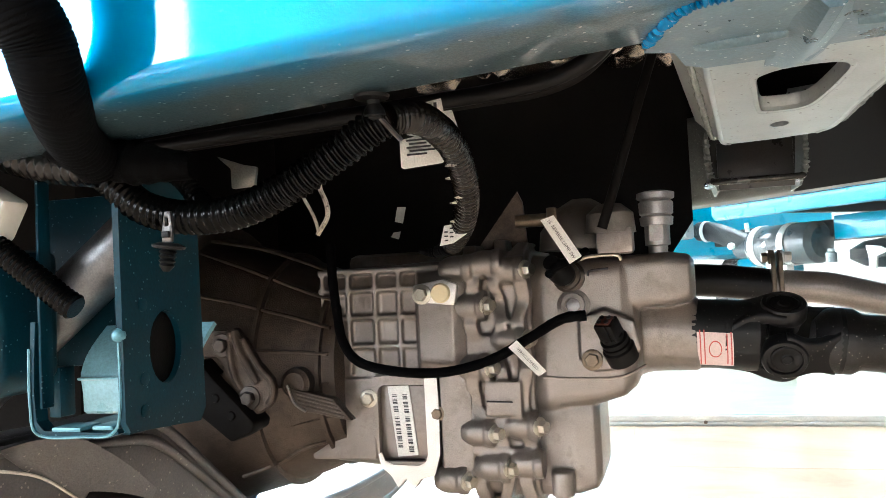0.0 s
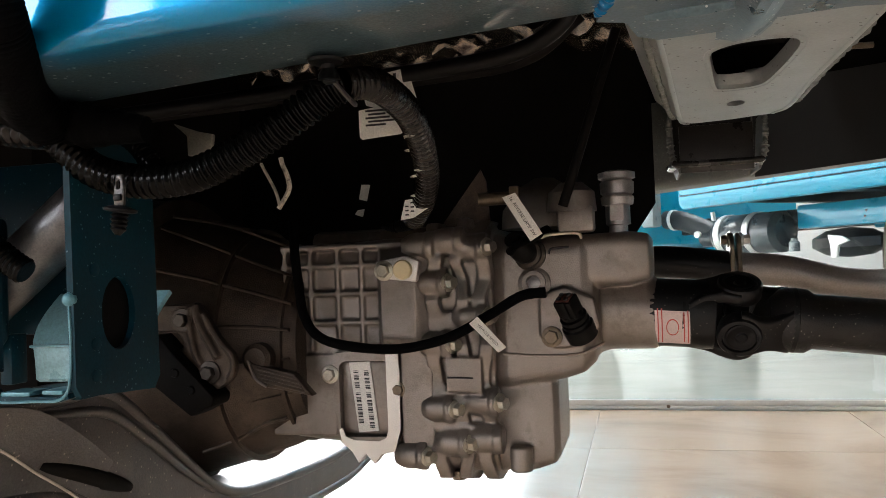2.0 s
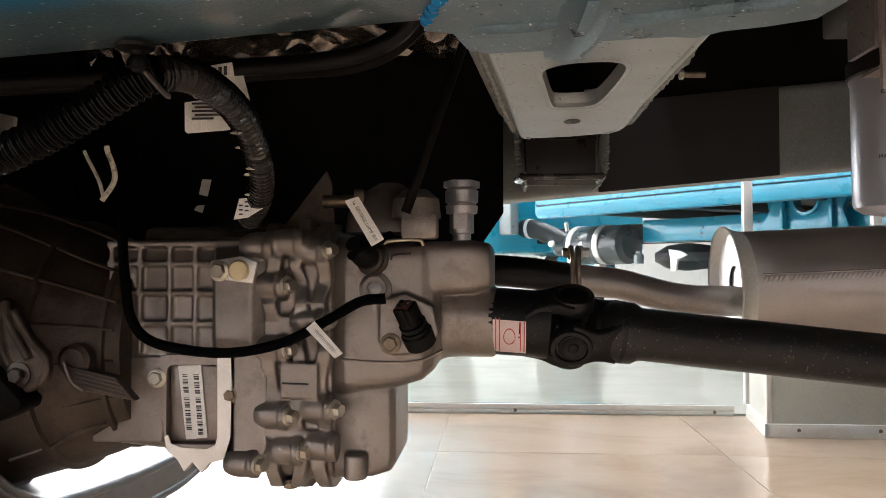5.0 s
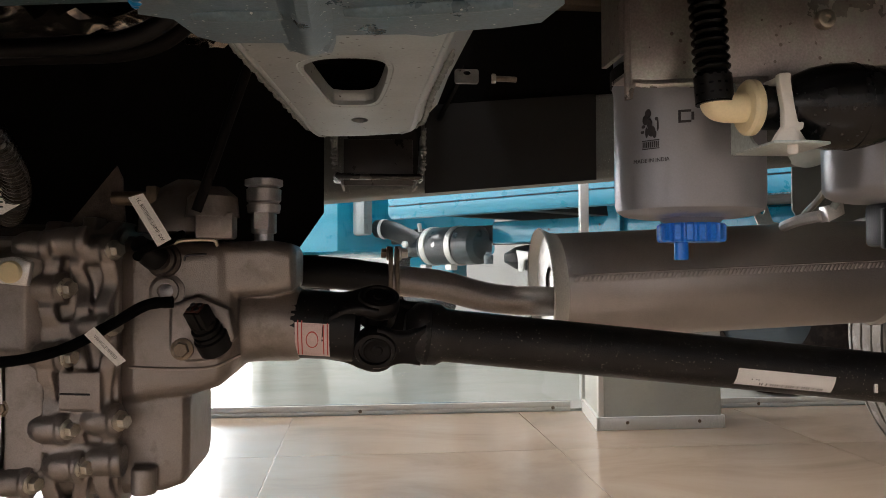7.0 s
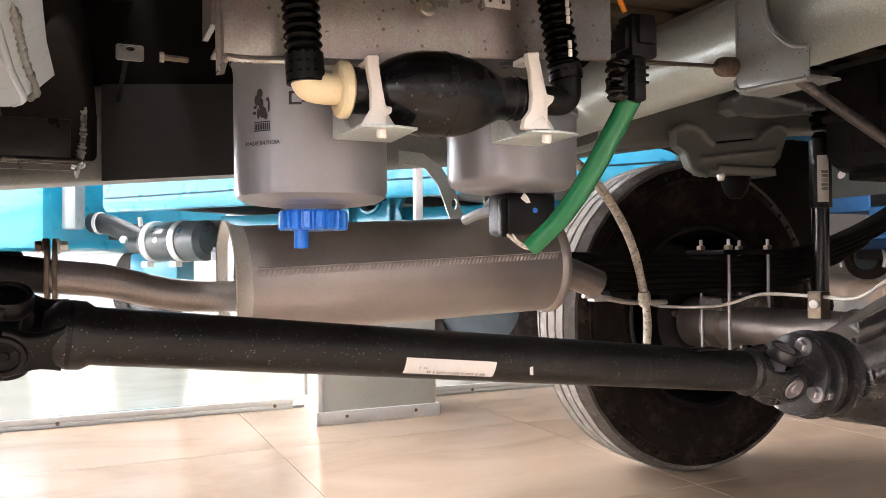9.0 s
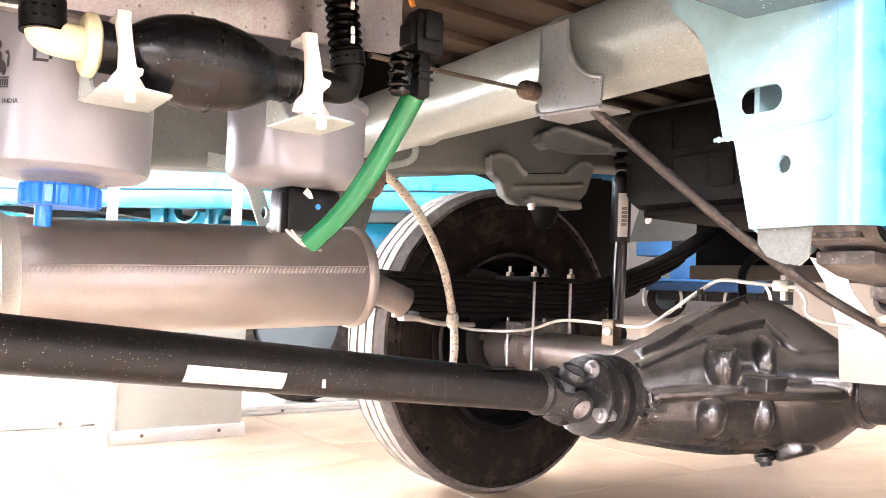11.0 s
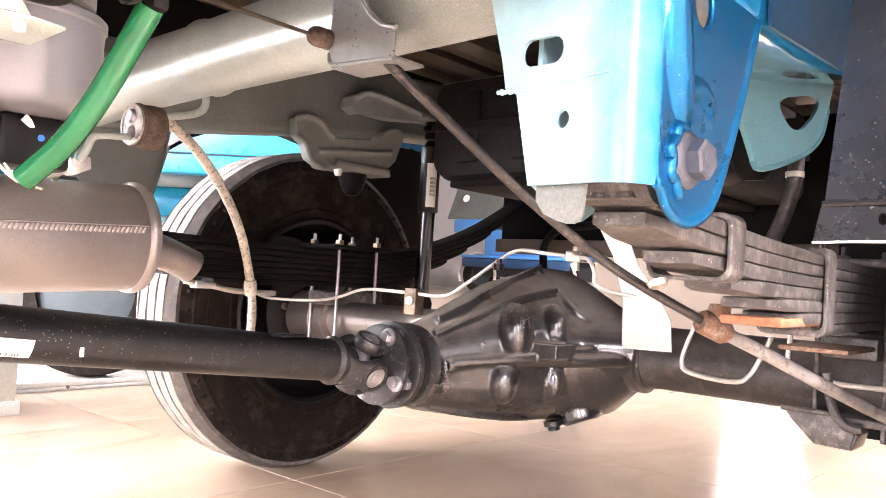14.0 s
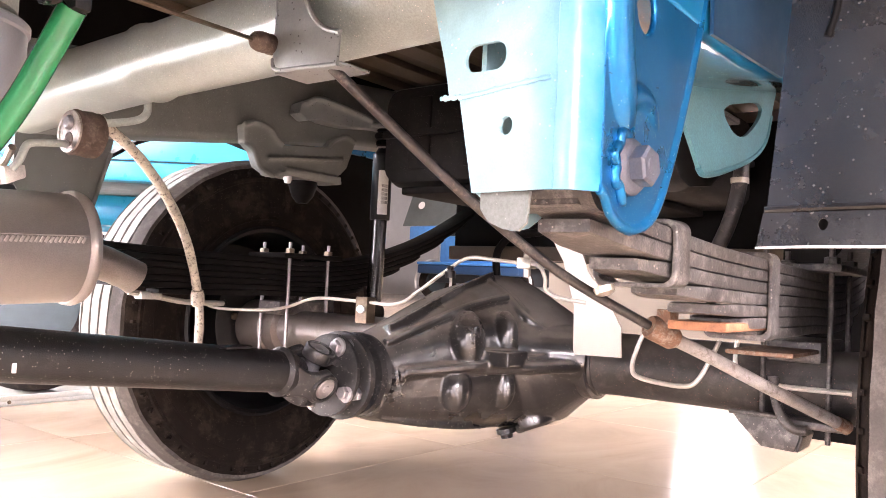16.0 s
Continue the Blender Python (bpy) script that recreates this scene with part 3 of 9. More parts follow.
for x in (-2.2, 1.09, 1.533):
    part("mullion", box(B(), x - 0.016, x + 0.016, 2.915, 2.945, 0.034, 3.3, 0.003), alu_frame, part_wall)
for x0, x1 in ((-6.5, -2.2), (-2.2, 1.09), (1.09, 1.533)):
    p = part("pane", box(B(), x0 + 0.016, x1 - 0.016, 2.926, 2.934, 0.034, 3.3), glass, part_wall, "clear glass pane")
    p.visible_shadow = False

# Footprint slanted to fit the camera's view of the left face.
column = thing("plinth", (1.23, 2.74, 0), "low plinth with a slanted side, clad in pale laminate with a skirting", "plinth", kind="structure")
part("cladding", plate(B(), [(1.03, 2.555), (1.435, 2.545), (1.45, 2.90), (1.082, 2.90)], "z", 0.0, 0.42, round_=0.004), laminate, column)
bm = B()
box(bm, 1.022, 1.443, 2.541, 2.553, 0.0, 0.042, 0.003)
plate(bm, [(1.018, 2.541), (1.029, 2.541), (1.082, 2.90), (1.071, 2.90)], "z", 0.0, 0.042)
box(bm, 1.436, 1.447, 2.541, 2.90, 0.0, 0.042, 0.003)
part("skirting", bm, alu_frame, column)
for x in (1.12, 1.36):
    part("screw", lathe(B(), (x, 2.541, 0.024), (0, -1, 0), [(0, 0.006), (0.002, 0.005)], 12), bolt_brown, column)
part("corner_strip", box(B(), 1.0265, 1.044, 2.549, 2.568, 0.043, 0.418, 0.002), alu_frame, column)
part("cap", plate(B(), [(1.022, 2.547), (1.443, 2.537), (1.455, 2.90), (1.074, 2.90)], "z", 0.42, 0.432, round_=0.003), alu_frame, column)

# ---- chassis rails ----


def rail_z(x, near):
    """Height of a rail's lower edge at the way x along the truck."""
    z = 0.6195 + 0.067 * min(x, 0.36) if near else 0.614 + 0.088 * x
    if near and x > 0.5:
        k = min((x - 0.5) / 0.35, 1)
        z += 0.060 * k * k * (3 - 2 * k)
    if x > 1.15:
        k = min((x - 1.15) / 0.7, 1)
        z += (0.10 if near else 0.03) * k * k * (3 - 2 * k)
    return z


def rail(bm, y0, y1, near):
    rings = []
    for i in range(64):
        x = -2.0 + i * 0.08
        z = rail_z(x, near)
        drop = 0.005 if near else 0.0
        rings.append([(x, u, v - drop * (y1 - u) / (y1 - y0) * (1 if v < z + 0.074 else 0)) for u, v in rrect((y0 + y1) / 2, z + 0.074, (y1 - y0) / 2, 0.074, 0.009 if near else 0.016, 6)])
    return loft(bm, rings)


near_rail = thing("chassis_rail", (0.0, 0.35, 0.62), "blue box-section chassis rail fading to grey primer underneath", "chassis rail", "chassis rails")
part("rail_body", rail(B(), 0.303, 0.402, True), blue_rail, near_rail)
# Navy sheet over the blue rail: the bed's shade put into its colour.
COVER_X = (1.10, 1.3, 1.5, 1.7, 1.9, 2.1)
part("rail_shade_cover", plate(B(), [(x, rail_z(x, True) - 0.004) for x in COVER_X] + [(x, 0.984) for x in COVER_X[::-1]], "y", 0.297, 0.3005), surface("shaded_navy_paint", (0.003, 0.035, 0.078), 0.4, 0.2, 0.15, 30, 700, 0.1, specks=(0.06, 0.09, 0.12), speck_scale=220), near_rail, "navy sheet that puts shade on the rail's outer side")
far_rail = thing("chassis_rail", (0.0, 1.43, 0.62), "grey-green primed box-section chassis rail", "chassis rail", "chassis rails")
part("rail_body", rail(B(), 1.385, 1.482, False), rail_primer, far_rail)
# Dark sheet laid on the rail's inner face in place of the shade there.
SHADE_X = (0.375, 0.45, 0.52, 0.60, 0.67)
part("rail_shade_panel", plate(B(), [(x, rail_z(x, False) - 0.002) for x in SHADE_X] + [(x, rail_z(x, False) + 0.146) for x in SHADE_X[::-1]], "y", 1.3785, 1.3835), surface("shaded_rail_primer", (0.014, 0.0145, 0.0135), 0.5, 0.1, 0.15, 14, 500, 0.12), far_rail, "dark sheet that puts shade on this stretch of the rail")
# small welded tab and stud on the inner side of the far rail
bm = B()
plate(bm, rrect(0.3995, 0.7585, 0.0150, 0.0090, 0.003), "y", 1.03, 1.034, [disc(0.4000, 0.763, 0.005, 0.003, 12)])
part("tab", bm, zinc, far_rail)
# Arm added to carry the tab, near black so that it sinks into shade.
part("tab_arm", box(B(), 0.396, 0.402, 1.034, 1.385, 0.768, 0.774, 0.001), dark_steel, far_rail, "added near-black arm that holds the tab")
part("stud", cyl(B(), (0.432, 1.036, 0.758), (0.464, 1.04, 0.758), 0.0035, seg=12), bolt_brown, far_rail)
part("stud_nut", lathe(B(), (0.432, 1.037, 0.758), (1, 0, 0), [(0, 0.006), (0.005, 0.006)], 6), zinc, far_rail)
# bump stop bracket under the far rail
bm = B()
plate(bm, [(1.4646, 0.7859), (1.4945, 0.7974), (1.5329, 0.7904), (1.5533, 0.7701), (1.5697, 0.7621), (1.6963, 0.7783), (1.7161, 0.7983), (1.7516, 0.8136), (1.7865, 0.8039), (1.7616, 0.7406), (1.741, 0.7207), (1.5441, 0.691), (1.5063, 0.7068), (1.492, 0.7362), (1.4703, 0.75)], "y", 1.362, 1.384)
for line_ in ([(1.4646, 1.361, 0.7859), (1.4945, 1.360, 0.796), (1.5329, 1.360, 0.789), (1.5533, 1.360, 0.7695), (1.5697, 1.360, 0.7621)], [(1.6963, 1.360, 0.7783), (1.7161, 1.360, 0.797), (1.7516, 1.360, 0.812), (1.782, 1.360, 0.803)], [(1.4703, 1.360, 0.75), (1.492, 1.358, 0.7362), (1.5063, 1.356, 0.7068), (1.5441, 1.356, 0.691)]):
    tube(bm, line_, 0.0055, 10, 40)
box(bm, 1.575, 1.735, 1.352, 1.38, 0.706, 0.716)
tube(bm, [(1.53, 1.358, 0.728), (1.60, 1.357, 0.738), (1.68, 1.357, 0.7475), (1.745, 1.358, 0.757)], 0.004, 8, 30)
box(bm, 1.56, 1.74, 1.355, 1.42, 0.698, 0.706)
cast("bump_stop_bracket", bm, rail_primer, far_rail, 0.0025, 4)
part("rubber_bump_stop", lathe(B(), (1.665, 1.40, 0.71), (0, 0, -1), [(0, 0.03), (0.02, 0.032), (0.045, 0.024), (0.06, 0.012)], 20), rubber, far_rail)
part("bracket_bolt", lathe(B(), (1.59, 1.365, 0.70), (0, 0, -1), [(0, 0.009), (0.008, 0.009), (0.016, 0.006)], 12), bright_alu, far_rail)
# upper shock mount arm
bm = B()
plate(bm, [(1.605, 0.8573), (1.6516, 0.8790), (1.7229, 0.8748), (1.809, 0.8656), (1.86, 0.8607), (1.86, 0.846), (1.745, 0.8303), (1.6818, 0.8288), (1.6553, 0.8326), (1.6255, 0.8231), (1.60, 0.835)], "y", 1.350, 1.385)
tube(bm, [(1.612, 1.350, 0.856), (1.6516, 1.348, 0.876), (1.7229, 1.348, 0.872), (1.809, 1.348, 0.863), (1.86, 1.348, 0.859)], 0.006, 10, 40)
box(bm, 1.82, 1.90, 1.32, 1.39, 0.846, 0.854)
cast("shock_mount_arm", bm, gusset_primer, far_rail, 0.0025, 4)

# ---- arched crossmember with its gussets ----
cross = thing("crossmember", (0.27, 0.9, 0.64), "grey pressed crossmember with a trapezoid cut-out gusset", "crossmember")
GZ0 = 0.6375
HOLE = [(p.x, p.y) for p in spline([(0.2345, 0.531, 0), (0.236, 0.517, 0), (0.248, 0.504, 0), (0.271, 0.501, 0), (0.2825, 0.512, 0), (0.2840, 0.545, 0), (0.2800, 0.608, 0), (0.2745, 0.625, 0), (0.2647, 0.6295, 0), (0.2515, 0.629, 0), (0.2457, 0.615, 0), (0.2348, 0.5325, 0)], 48)[:-1]]
bm = B()
GUSSET = [(0.196, 0.40), (0.2036, 0.482), (0.2282, 0.748), (0.2335, 0.7665), (0.242, 0.769), (0.2723, 0.7625), (0.3035, 0.7475), (0.3098, 0.738), (0.312, 0.715), (0.3105, 0.62), (0.3125, 0.50), (0.3145, 0.40)]
plate(bm, GUSSET, "z", GZ0, GZ0 + 0.003, [HOLE, disc(0.2673, 0.688, 0.0068, 0.0115)], 0.0)
part("gusset_plate", bm, gusset_primer, cross)
bm = B()
lips = [((u - 0.262) * 1.05 + 0.262, (v - 0.565) * 1.035 + 0.565) for u, v in HOLE]
outer = [((u - 0.262) * 1.15 + 0.262, (v - 0.565) * 1.1 + 0.565) for u, v in HOLE]
loft(bm, [[(u, v, GZ0 - 0.0004) for u, v in outer], [(u, v, GZ0 + 0.0008) for u, v in lips], [(u, v, GZ0 + 0.005) for u, v in HOLE], [(u, v, GZ0 + 0.011) for u, v in HOLE]], cap=False)
part("rolled_edge", bm, gusset_primer, cross)
# splayed side walls with a narrow flange and their weld drops
for sgn, xs in ((-1, ((0.40, 0.196), (0.482, 0.2036), (0.62, 0.2163), (0.748, 0.2282), (0.768, 0.236))), (1, ((0.40, 0.3145), (0.50, 0.3125), (0.62, 0.3105), (0.715, 0.312), (0.745, 0.3035)))):
    rings = []
    for y, x in xs:
        a, b, c = Vector((x, y, GZ0 + 0.0004)), Vector((x + sgn * 0.010, y, GZ0 + 0.009)), Vector((x + sgn * 0.0205, y + 0.002, GZ0 + 0.020))
        rings.append([a, b, c, c + Vector((-sgn * 0.003, 0, 0)), b + Vector((-sgn * 0.003, 0, 0.002)), a + Vector((-sgn * 0.001, 0, 0.003))])
    part("gusset_side", loft(B(), rings), gusset_primer, cross)
    part("folded_edge", tube(B(), [(x, y, GZ0 + 0.0012) for y, x in xs], 0.0024, 10, 60), gusset_primer, cross)
    part("weld_bead", tube(B(), [(x + sgn * 0.0085, y, GZ0 + 0.0065) for y, x in xs[1:]], 0.0030, 8, 150, lambda s, i: (0.75 + 0.8 * noise.noise(Vector((i * 0.33, 1, sgn))) + 0.35 * noise.noise(Vector((i * 0.9, 5, 1)))) * min(1, 14 * s + 0.2, 14 * (1 - s) + 0.2)), rail_primer, cross, "rough grey weld bead")
part("gusset_end", loft(B(), [[(x, y, GZ0 + 0.0006), (x, y + 0.002, GZ0 + 0.001), (x + dx, y + 0.006, GZ0 + 0.042), (x + dx, y + 0.003, GZ0 + 0.042)] for x, y, dx in ((0.2335, 0.7665, -0.006), (0.242, 0.769, -0.004), (0.2723, 0.7625, 0.0), (0.3035, 0.7475, 0.004), (0.3098, 0.738, 0.006))]), gusset_primer, cross)
# flange welded under the near rail, with a pressed rib
bm = B()
FLANGE = [(0.1727, 0.4031), (0.1822, 0.3659), (0.191, 0.347), (0.2068, 0.3411), (0.2263, 0.338), (0.2344, 0.3435), (0.2448, 0.3553), (0.2512, 0.3444), (0.256, 0.3328), (0.2661, 0.3281), (0.2861, 0.3297), (0.3017, 0.335), (0.326, 0.338), (0.345, 0.348), (0.352, 0.372), (0.348, 0.398), (0.330, 0.408), (0.312, 0.414), (0.302, 0.424), (0.2891, 0.4215), (0.2565, 0.4264), (0.2513, 0.4554), (0.2404, 0.4405), (0.2018, 0.4449), (0.1915, 0.4348), (0.1862, 0.409)]
plate(bm, FLANGE, "z", 0.6285, 0.6325)
part("rail_flange", bm, flange_primer, cross, "speckled grey primer flange")
part("pressed_ridge", tube(B(), [(0.262, 0.392, 0.6305), (0.272, 0.388, 0.6292), (0.287, 0.383, 0.6289), (0.303, 0.378, 0.6289), (0.318, 0.375, 0.6292), (0.330, 0.373, 0.6305)], 0.0042, 14, 40), flange_primer, cross)
part("pressed_ridge", tube(B(), [(0.196, 0.404, 0.6305), (0.208, 0.400, 0.6292), (0.222, 0.398, 0.6292), (0.234, 0.397, 0.6305)], 0.0042, 14, 40), flange_primer, cross)
bm = B()
loft(bm, [[(xc + u * w, y, z0 + v * h) for u, v in ((-1.0, 0.0), (-0.62, -0.18), (-0.2, -0.95), (0.2, -0.95), (0.62, -0.18), (1.0, 0.0), (1.0, 0.35), (-1.0, 0.35))] for y, xc, w, z0, h in ((0.350, 0.2450, 0.0125, 0.6300, 0.0075), (0.375, 0.2445, 0.0130, 0.6290, 0.0072), (0.41, 0.2440, 0.0135, 0.6289, 0.0060), (0.44, 0.2430, 0.0130, 0.6290, 0.0040), (0.462, 0.2425, 0.0110, 0.6300, 0.0020))])
part("pressed_rib", bm, flange_primer, cross)
def weld(points, r, seed, n=170):
    """A hand-laid weld bead: small overlapping scales of uneven size."""
    return tube(B(), points, r, 10, n, lambda s, i: (0.85 + 0.18 * math.sin(i * 1.05) + 0.45 * noise.noise(Vector((i * 0.16, seed, 0))) + 0.3 * noise.noise(Vector((i * 0.6, 5, seed)))) * min(1, 14 * s + 0.2, 14 * (1 - s) + 0.2))


part("painted_weld", weld([(0.1725, 0.401, 0.6305), (0.1822, 0.3650, 0.630), (0.191, 0.3465, 0.630), (0.2068, 0.3405, 0.6302), (0.2263, 0.3375, 0.6306)], 0.0031, 3), blue_paint, cross, "blue painted weld bead")
part("painted_weld", weld([(0.256, 0.3322, 0.631), (0.2661, 0.3277, 0.6312), (0.2861, 0.3292, 0.6316), (0.3017, 0.3345, 0.6322), (0.326, 0.3375, 0.6332)], 0.0031, 9), blue_paint, cross, "blue painted weld bead")
# arched beam over the shaft, coloured near black for the shade it stands in
bm = B()
rings = []
for i in range(25):
    k = i / 24
    y = 0.76 + 0.64 * k
    z = 0.67 + 0.10 * math.sin(math.pi * min(1, k * 1.05)) ** 0.7 if 0 < k < 0.95 else 0.67
    rings.append([(x, y, zz) for x, zz in rrect(0.262 + 0.05 * k, z + 0.045, 0.058, 0.04, 0.01, 3)])
loft(bm, rings)
part("arched_beam", bm, dark_steel, cross)
# Dark cover added above the gusset so that its cut-out stays in shade.
bm = B()
box(bm, 0.198, 0.318, 0.40, 0.78, 0.70, 0.704)
part("gusset_dark_cover", bm, dark_steel, cross)
# far gusset: its open end faces the shaft
# Far gusset's primer darkened for shade; the near gusset has the lighter tone.
shaded_gusset_primer = surface("dark_far_gusset_primer", (0.07, 0.068, 0.066), 0.26, 0.5, 0.3, 30, 500, 0.15, second=(0.15, 0.145, 0.14), amount=0.3)
bm = B()
plate(bm, [(0.240, 1.092), (0.290, 1.088), (0.342, 1.094), (0.348, 1.135), (0.349, 1.16), (0.233, 1.16), (0.236, 1.135)], "z", 0.6365, 0.6405, [rrect(0.290, 1.135, 0.016, 0.010, 0.006), rrect(0.262, 1.106, 0.010, 0.005, 0.003), rrect(0.320, 1.106, 0.010, 0.005, 0.003)])
tube(bm, [(0.2335, 1.16, 0.642), (0.2375, 1.10, 0.641), (0.246, 1.089, 0.6385), (0.29, 1.086, 0.6382), (0.336, 1.089, 0.6385), (0.3465, 1.102, 0.641), (0.350, 1.16, 0.642)], 0.0044, 12, 90)
cast("far_gusset", bm, shaded_gusset_primer, cross, 0.0018, 4)
bm = B()
box(bm, 0.2455, 0.337, 1.104, 1.108, 0.629, 0.690, 0.001)
part("gusset_face", bm, surface("shaded_face_primer", (0.045, 0.042, 0.04), 0.3, 0.4, 0.15, 30, 500, 0.12), cross, "end face with its shade put into a dark primer")
for x, dx in ((0.2435, -0.014), (0.3405, 0.014)):
    part("gusset_side", loft(B(), [[(x, y, 0.628), (x + dx * 0.55, y, 0.652), (x + dx * 0.8, y, 0.705), (x + dx * 0.8 + 0.003, y, 0.705), (x + dx * 0.55 + 0.003, y, 0.652), (x + 0.003, y, 0.628)] for y in (1.098, 1.14, 1.18)]), rail_primer, cross)
    part("weld_bead", tube(B(), [(x, 1.096, 0.634), (x + dx * 0.5, 1.096, 0.648), (x + dx * 0.7, 1.098, 0.668), (x + dx * 0.75, 1.10, 0.70)], 0.0042, 10, 90, lambda s, i: 0.85 + 0.6 * noise.noise(Vector((i * 0.3, x * 40, 1))) + 0.25 * noise.noise(Vector((i * 0.9, 2, x)))), rail_primer, cross, "lumpy grey weld")

# ---- round crossmember at the spring hangers ----
tubular = thing("tubular_crossmember", (1.05, 0.9, 0.72), "light grey round tube crossmember between the rails", "crossmember")
bm = B()
lathe(bm, (1.06, 0.40, 0.782), (0, 1, -0.028), [(0, 0.056), (0.14, 0.053), (0.30, 0.052), (0.32, 0.0545), (0.335, 0.052), (0.62, 0.049), (0.635, 0.053), (0.65, 0.049), (0.80, 0.05), (1.0, 0.056)], 40)
part("tube_body", bm, silver_tube, tubular)
bm = B()
tube(bm, [(1.0727, 1.09, 0.7461), (1.0758, 1.09, 0.7304), (1.0865, 1.09, 0.7235), (1.0868, 1.09, 0.7065), (1.0722, 1.09, 0.6941), (1.0332, 1.09, 0.6827), (1.0063, 1.09, 0.6789)], 0.0055, 10, 40)
part("exhaust_hook", bm, silver_tube, tubular)
bm = B()
SADDLE = [(0.6990, 0.790), (0.6985, 0.7488), (0.7021, 0.726), (0.7028, 0.7055), (0.6965, 0.6942), (0.6527, 0.6913), (0.6097, 0.6888), (0.6085, 0.7182), (0.6304, 0.7259), (0.6492, 0.7431), (0.6592, 0.7647), (0.6613, 0.790)]
plate(bm, SADDLE, "x", 0.985, 0.988, round_=0.0008)
tube(bm, [(0.9855, 0.7030, 0.7055), (0.9855, 0.6965, 0.6938), (0.9855, 0.6527, 0.6908), (0.9855, 0.6097, 0.6884)], 0.0022, 8, 30)
tube(bm, [(0.986, 0.6085, 0.7182), (0.986, 0.6304, 0.7259), (0.986, 0.6492, 0.7431), (0.986, 0.6592, 0.7647), (0.986, 0.6613, 0.790)], 0.0028, 8, 40)
box(bm, 0.986, 1.03, 0.7005, 0.7035, 0.70, 0.79, 0.001)
plate(bm, [(0.9865, 0.610), (0.9865, 0.699), (1.03, 0.699), (1.03, 0.610)], "z", 0.6895, 0.692)
part("cable_bracket", bm, gusset_primer, tubular)
tube_gusset = B()
plate(tube_gusset, [(0.50, 0.725), (0.40, 0.735), (0.40, 0.86), (0.56, 0.82), (0.53, 0.76)], "x", 1.008, 1.012)
part("gusset", tube_gusset, gusset_primer, tubular)

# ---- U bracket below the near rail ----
# Teal primer made pale where light falls on the inner web.
web_blue = surface("lit_teal_primer", (0.22, 0.44, 0.52), 0.3, 0.1, 0.1, 20, 500, 0.1, coat=0.3)
edge_blue = surface("pale_teal_edge", (0.10, 0.25, 0.31), 0.35, 0.2, 0.2, 60, 700, 0.1)
ubr = thing("hanging_bracket", (-0.145, 0.43, 0.45), "teal primed U-shaped bracket with an oval hole", "bracket")
bm = B()
plate(bm, [(0.396, 0.458), (0.40, 0.452), (0.468, 0.447), (0.474, 0.455), (0.470, 0.60), (0.394, 0.62)], "x", -0.1165, -0.1125, [disc(0.434, 0.4965, 0.0155, 0.0215, 24)], 0.0)
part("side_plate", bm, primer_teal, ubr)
bm = B()
ring = [(-0.1745, 0.515), (-0.1765, 0.475), (-0.1745, 0.456), (-0.168, 0.4505), (-0.125, 0.4495), (-0.1175, 0.452)]
inn = [(-0.1715, 0.515), (-0.1735, 0.476), (-0.172, 0.4585), (-0.167, 0.4535), (-0.126, 0.4525), (-0.1185, 0.4545)]
shape_u = ring + inn[::-1]
loft(bm, [[(x, 0.396, z) for x, z in shape_u], [(x, 0.405, z) for x, z in shape_u]])
box(bm, -0.168, -0.1175, 0.4055, 0.47, 0.4498, 0.4525)
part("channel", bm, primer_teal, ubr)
part("channel_lip", tube(B(), [(-0.1757, 0.3955, 0.50), (-0.1757, 0.3955, 0.468), (-0.1705, 0.3955, 0.4515), (-0.14, 0.3955, 0.4505), (-0.121, 0.3955, 0.4525), (-0.1155, 0.3955, 0.468), (-0.1155, 0.3955, 0.51)], 0.0009, 6, 50), edge_blue, ubr, "pale paint edge")
WEB = [(p.x, p.y) for p in spline([(0.470, 0.4525, 0), (0.4695, 0.464, 0), (0.468, 0.4745, 0), (0.4685, 0.479, 0), (0.473, 0.488, 0), (0.482, 0.4975, 0), (0.495, 0.508, 0)], 30)]
part("inner_web", loft(B(), [[(x, u, v) for u, v in WEB] + [(x, u + 0.003, v - 0.002) for u, v in WEB[::-1]] for x in (-0.2025, -0.16, -0.1175)]), web_blue, ubr, "inner web in a lit tone of the teal primer")
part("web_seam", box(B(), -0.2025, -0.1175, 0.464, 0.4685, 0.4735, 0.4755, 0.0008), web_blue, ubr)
part("web_block", box(B(), -0.2196, -0.2105, 0.458, 0.472, 0.4505, 0.483, 0.001), primer_teal, ubr)
for x0, x1, z in ((-0.1605, -0.1415, 0.4545), (-0.1335, -0.1206, 0.4555)):
    part("folded_tab", box(B(), x0, x1, 0.3945, 0.412, z - 0.0012, z + 0.0012, 0.0006), edge_blue, ubr)
part("inner_wall", box(B(), -0.1712, -0.1690, 0.3975, 0.407, 0.4655, 0.60, 0.0008), primer_teal, ubr)
part("back_plate", box(B(), -0.26, -0.150, 0.498, 0.502, 0.48, 0.60, 0.001), primer_teal, ubr)
# Black plug added behind the oval hole in place of the shade inside.
part("hole_plug", lathe(B(), (-0.1185, 0.434, 0.4965), (-1, 0, 0), [(0, 0.019), (0.0005, 0.0225), (0.008, 0.0225), (0.009, 0.018)], 24), rubber, ubr, "black plug that darkens the oval hole")
bm = B()
ball(bm, (-0.1155, 0.396, 0.506), 0.004, seg=12)
part("rivet", bm, edge_blue, ubr)
for z in (0.522, 0.48, 0.462):
    part("spot_weld", lathe(B(), (-0.1125, 0.413, z), (1, 0, 0), [(0, 0.004), (0.0006, 0.004), (0.0008, 0.003)], 14), primer_teal, ubr)
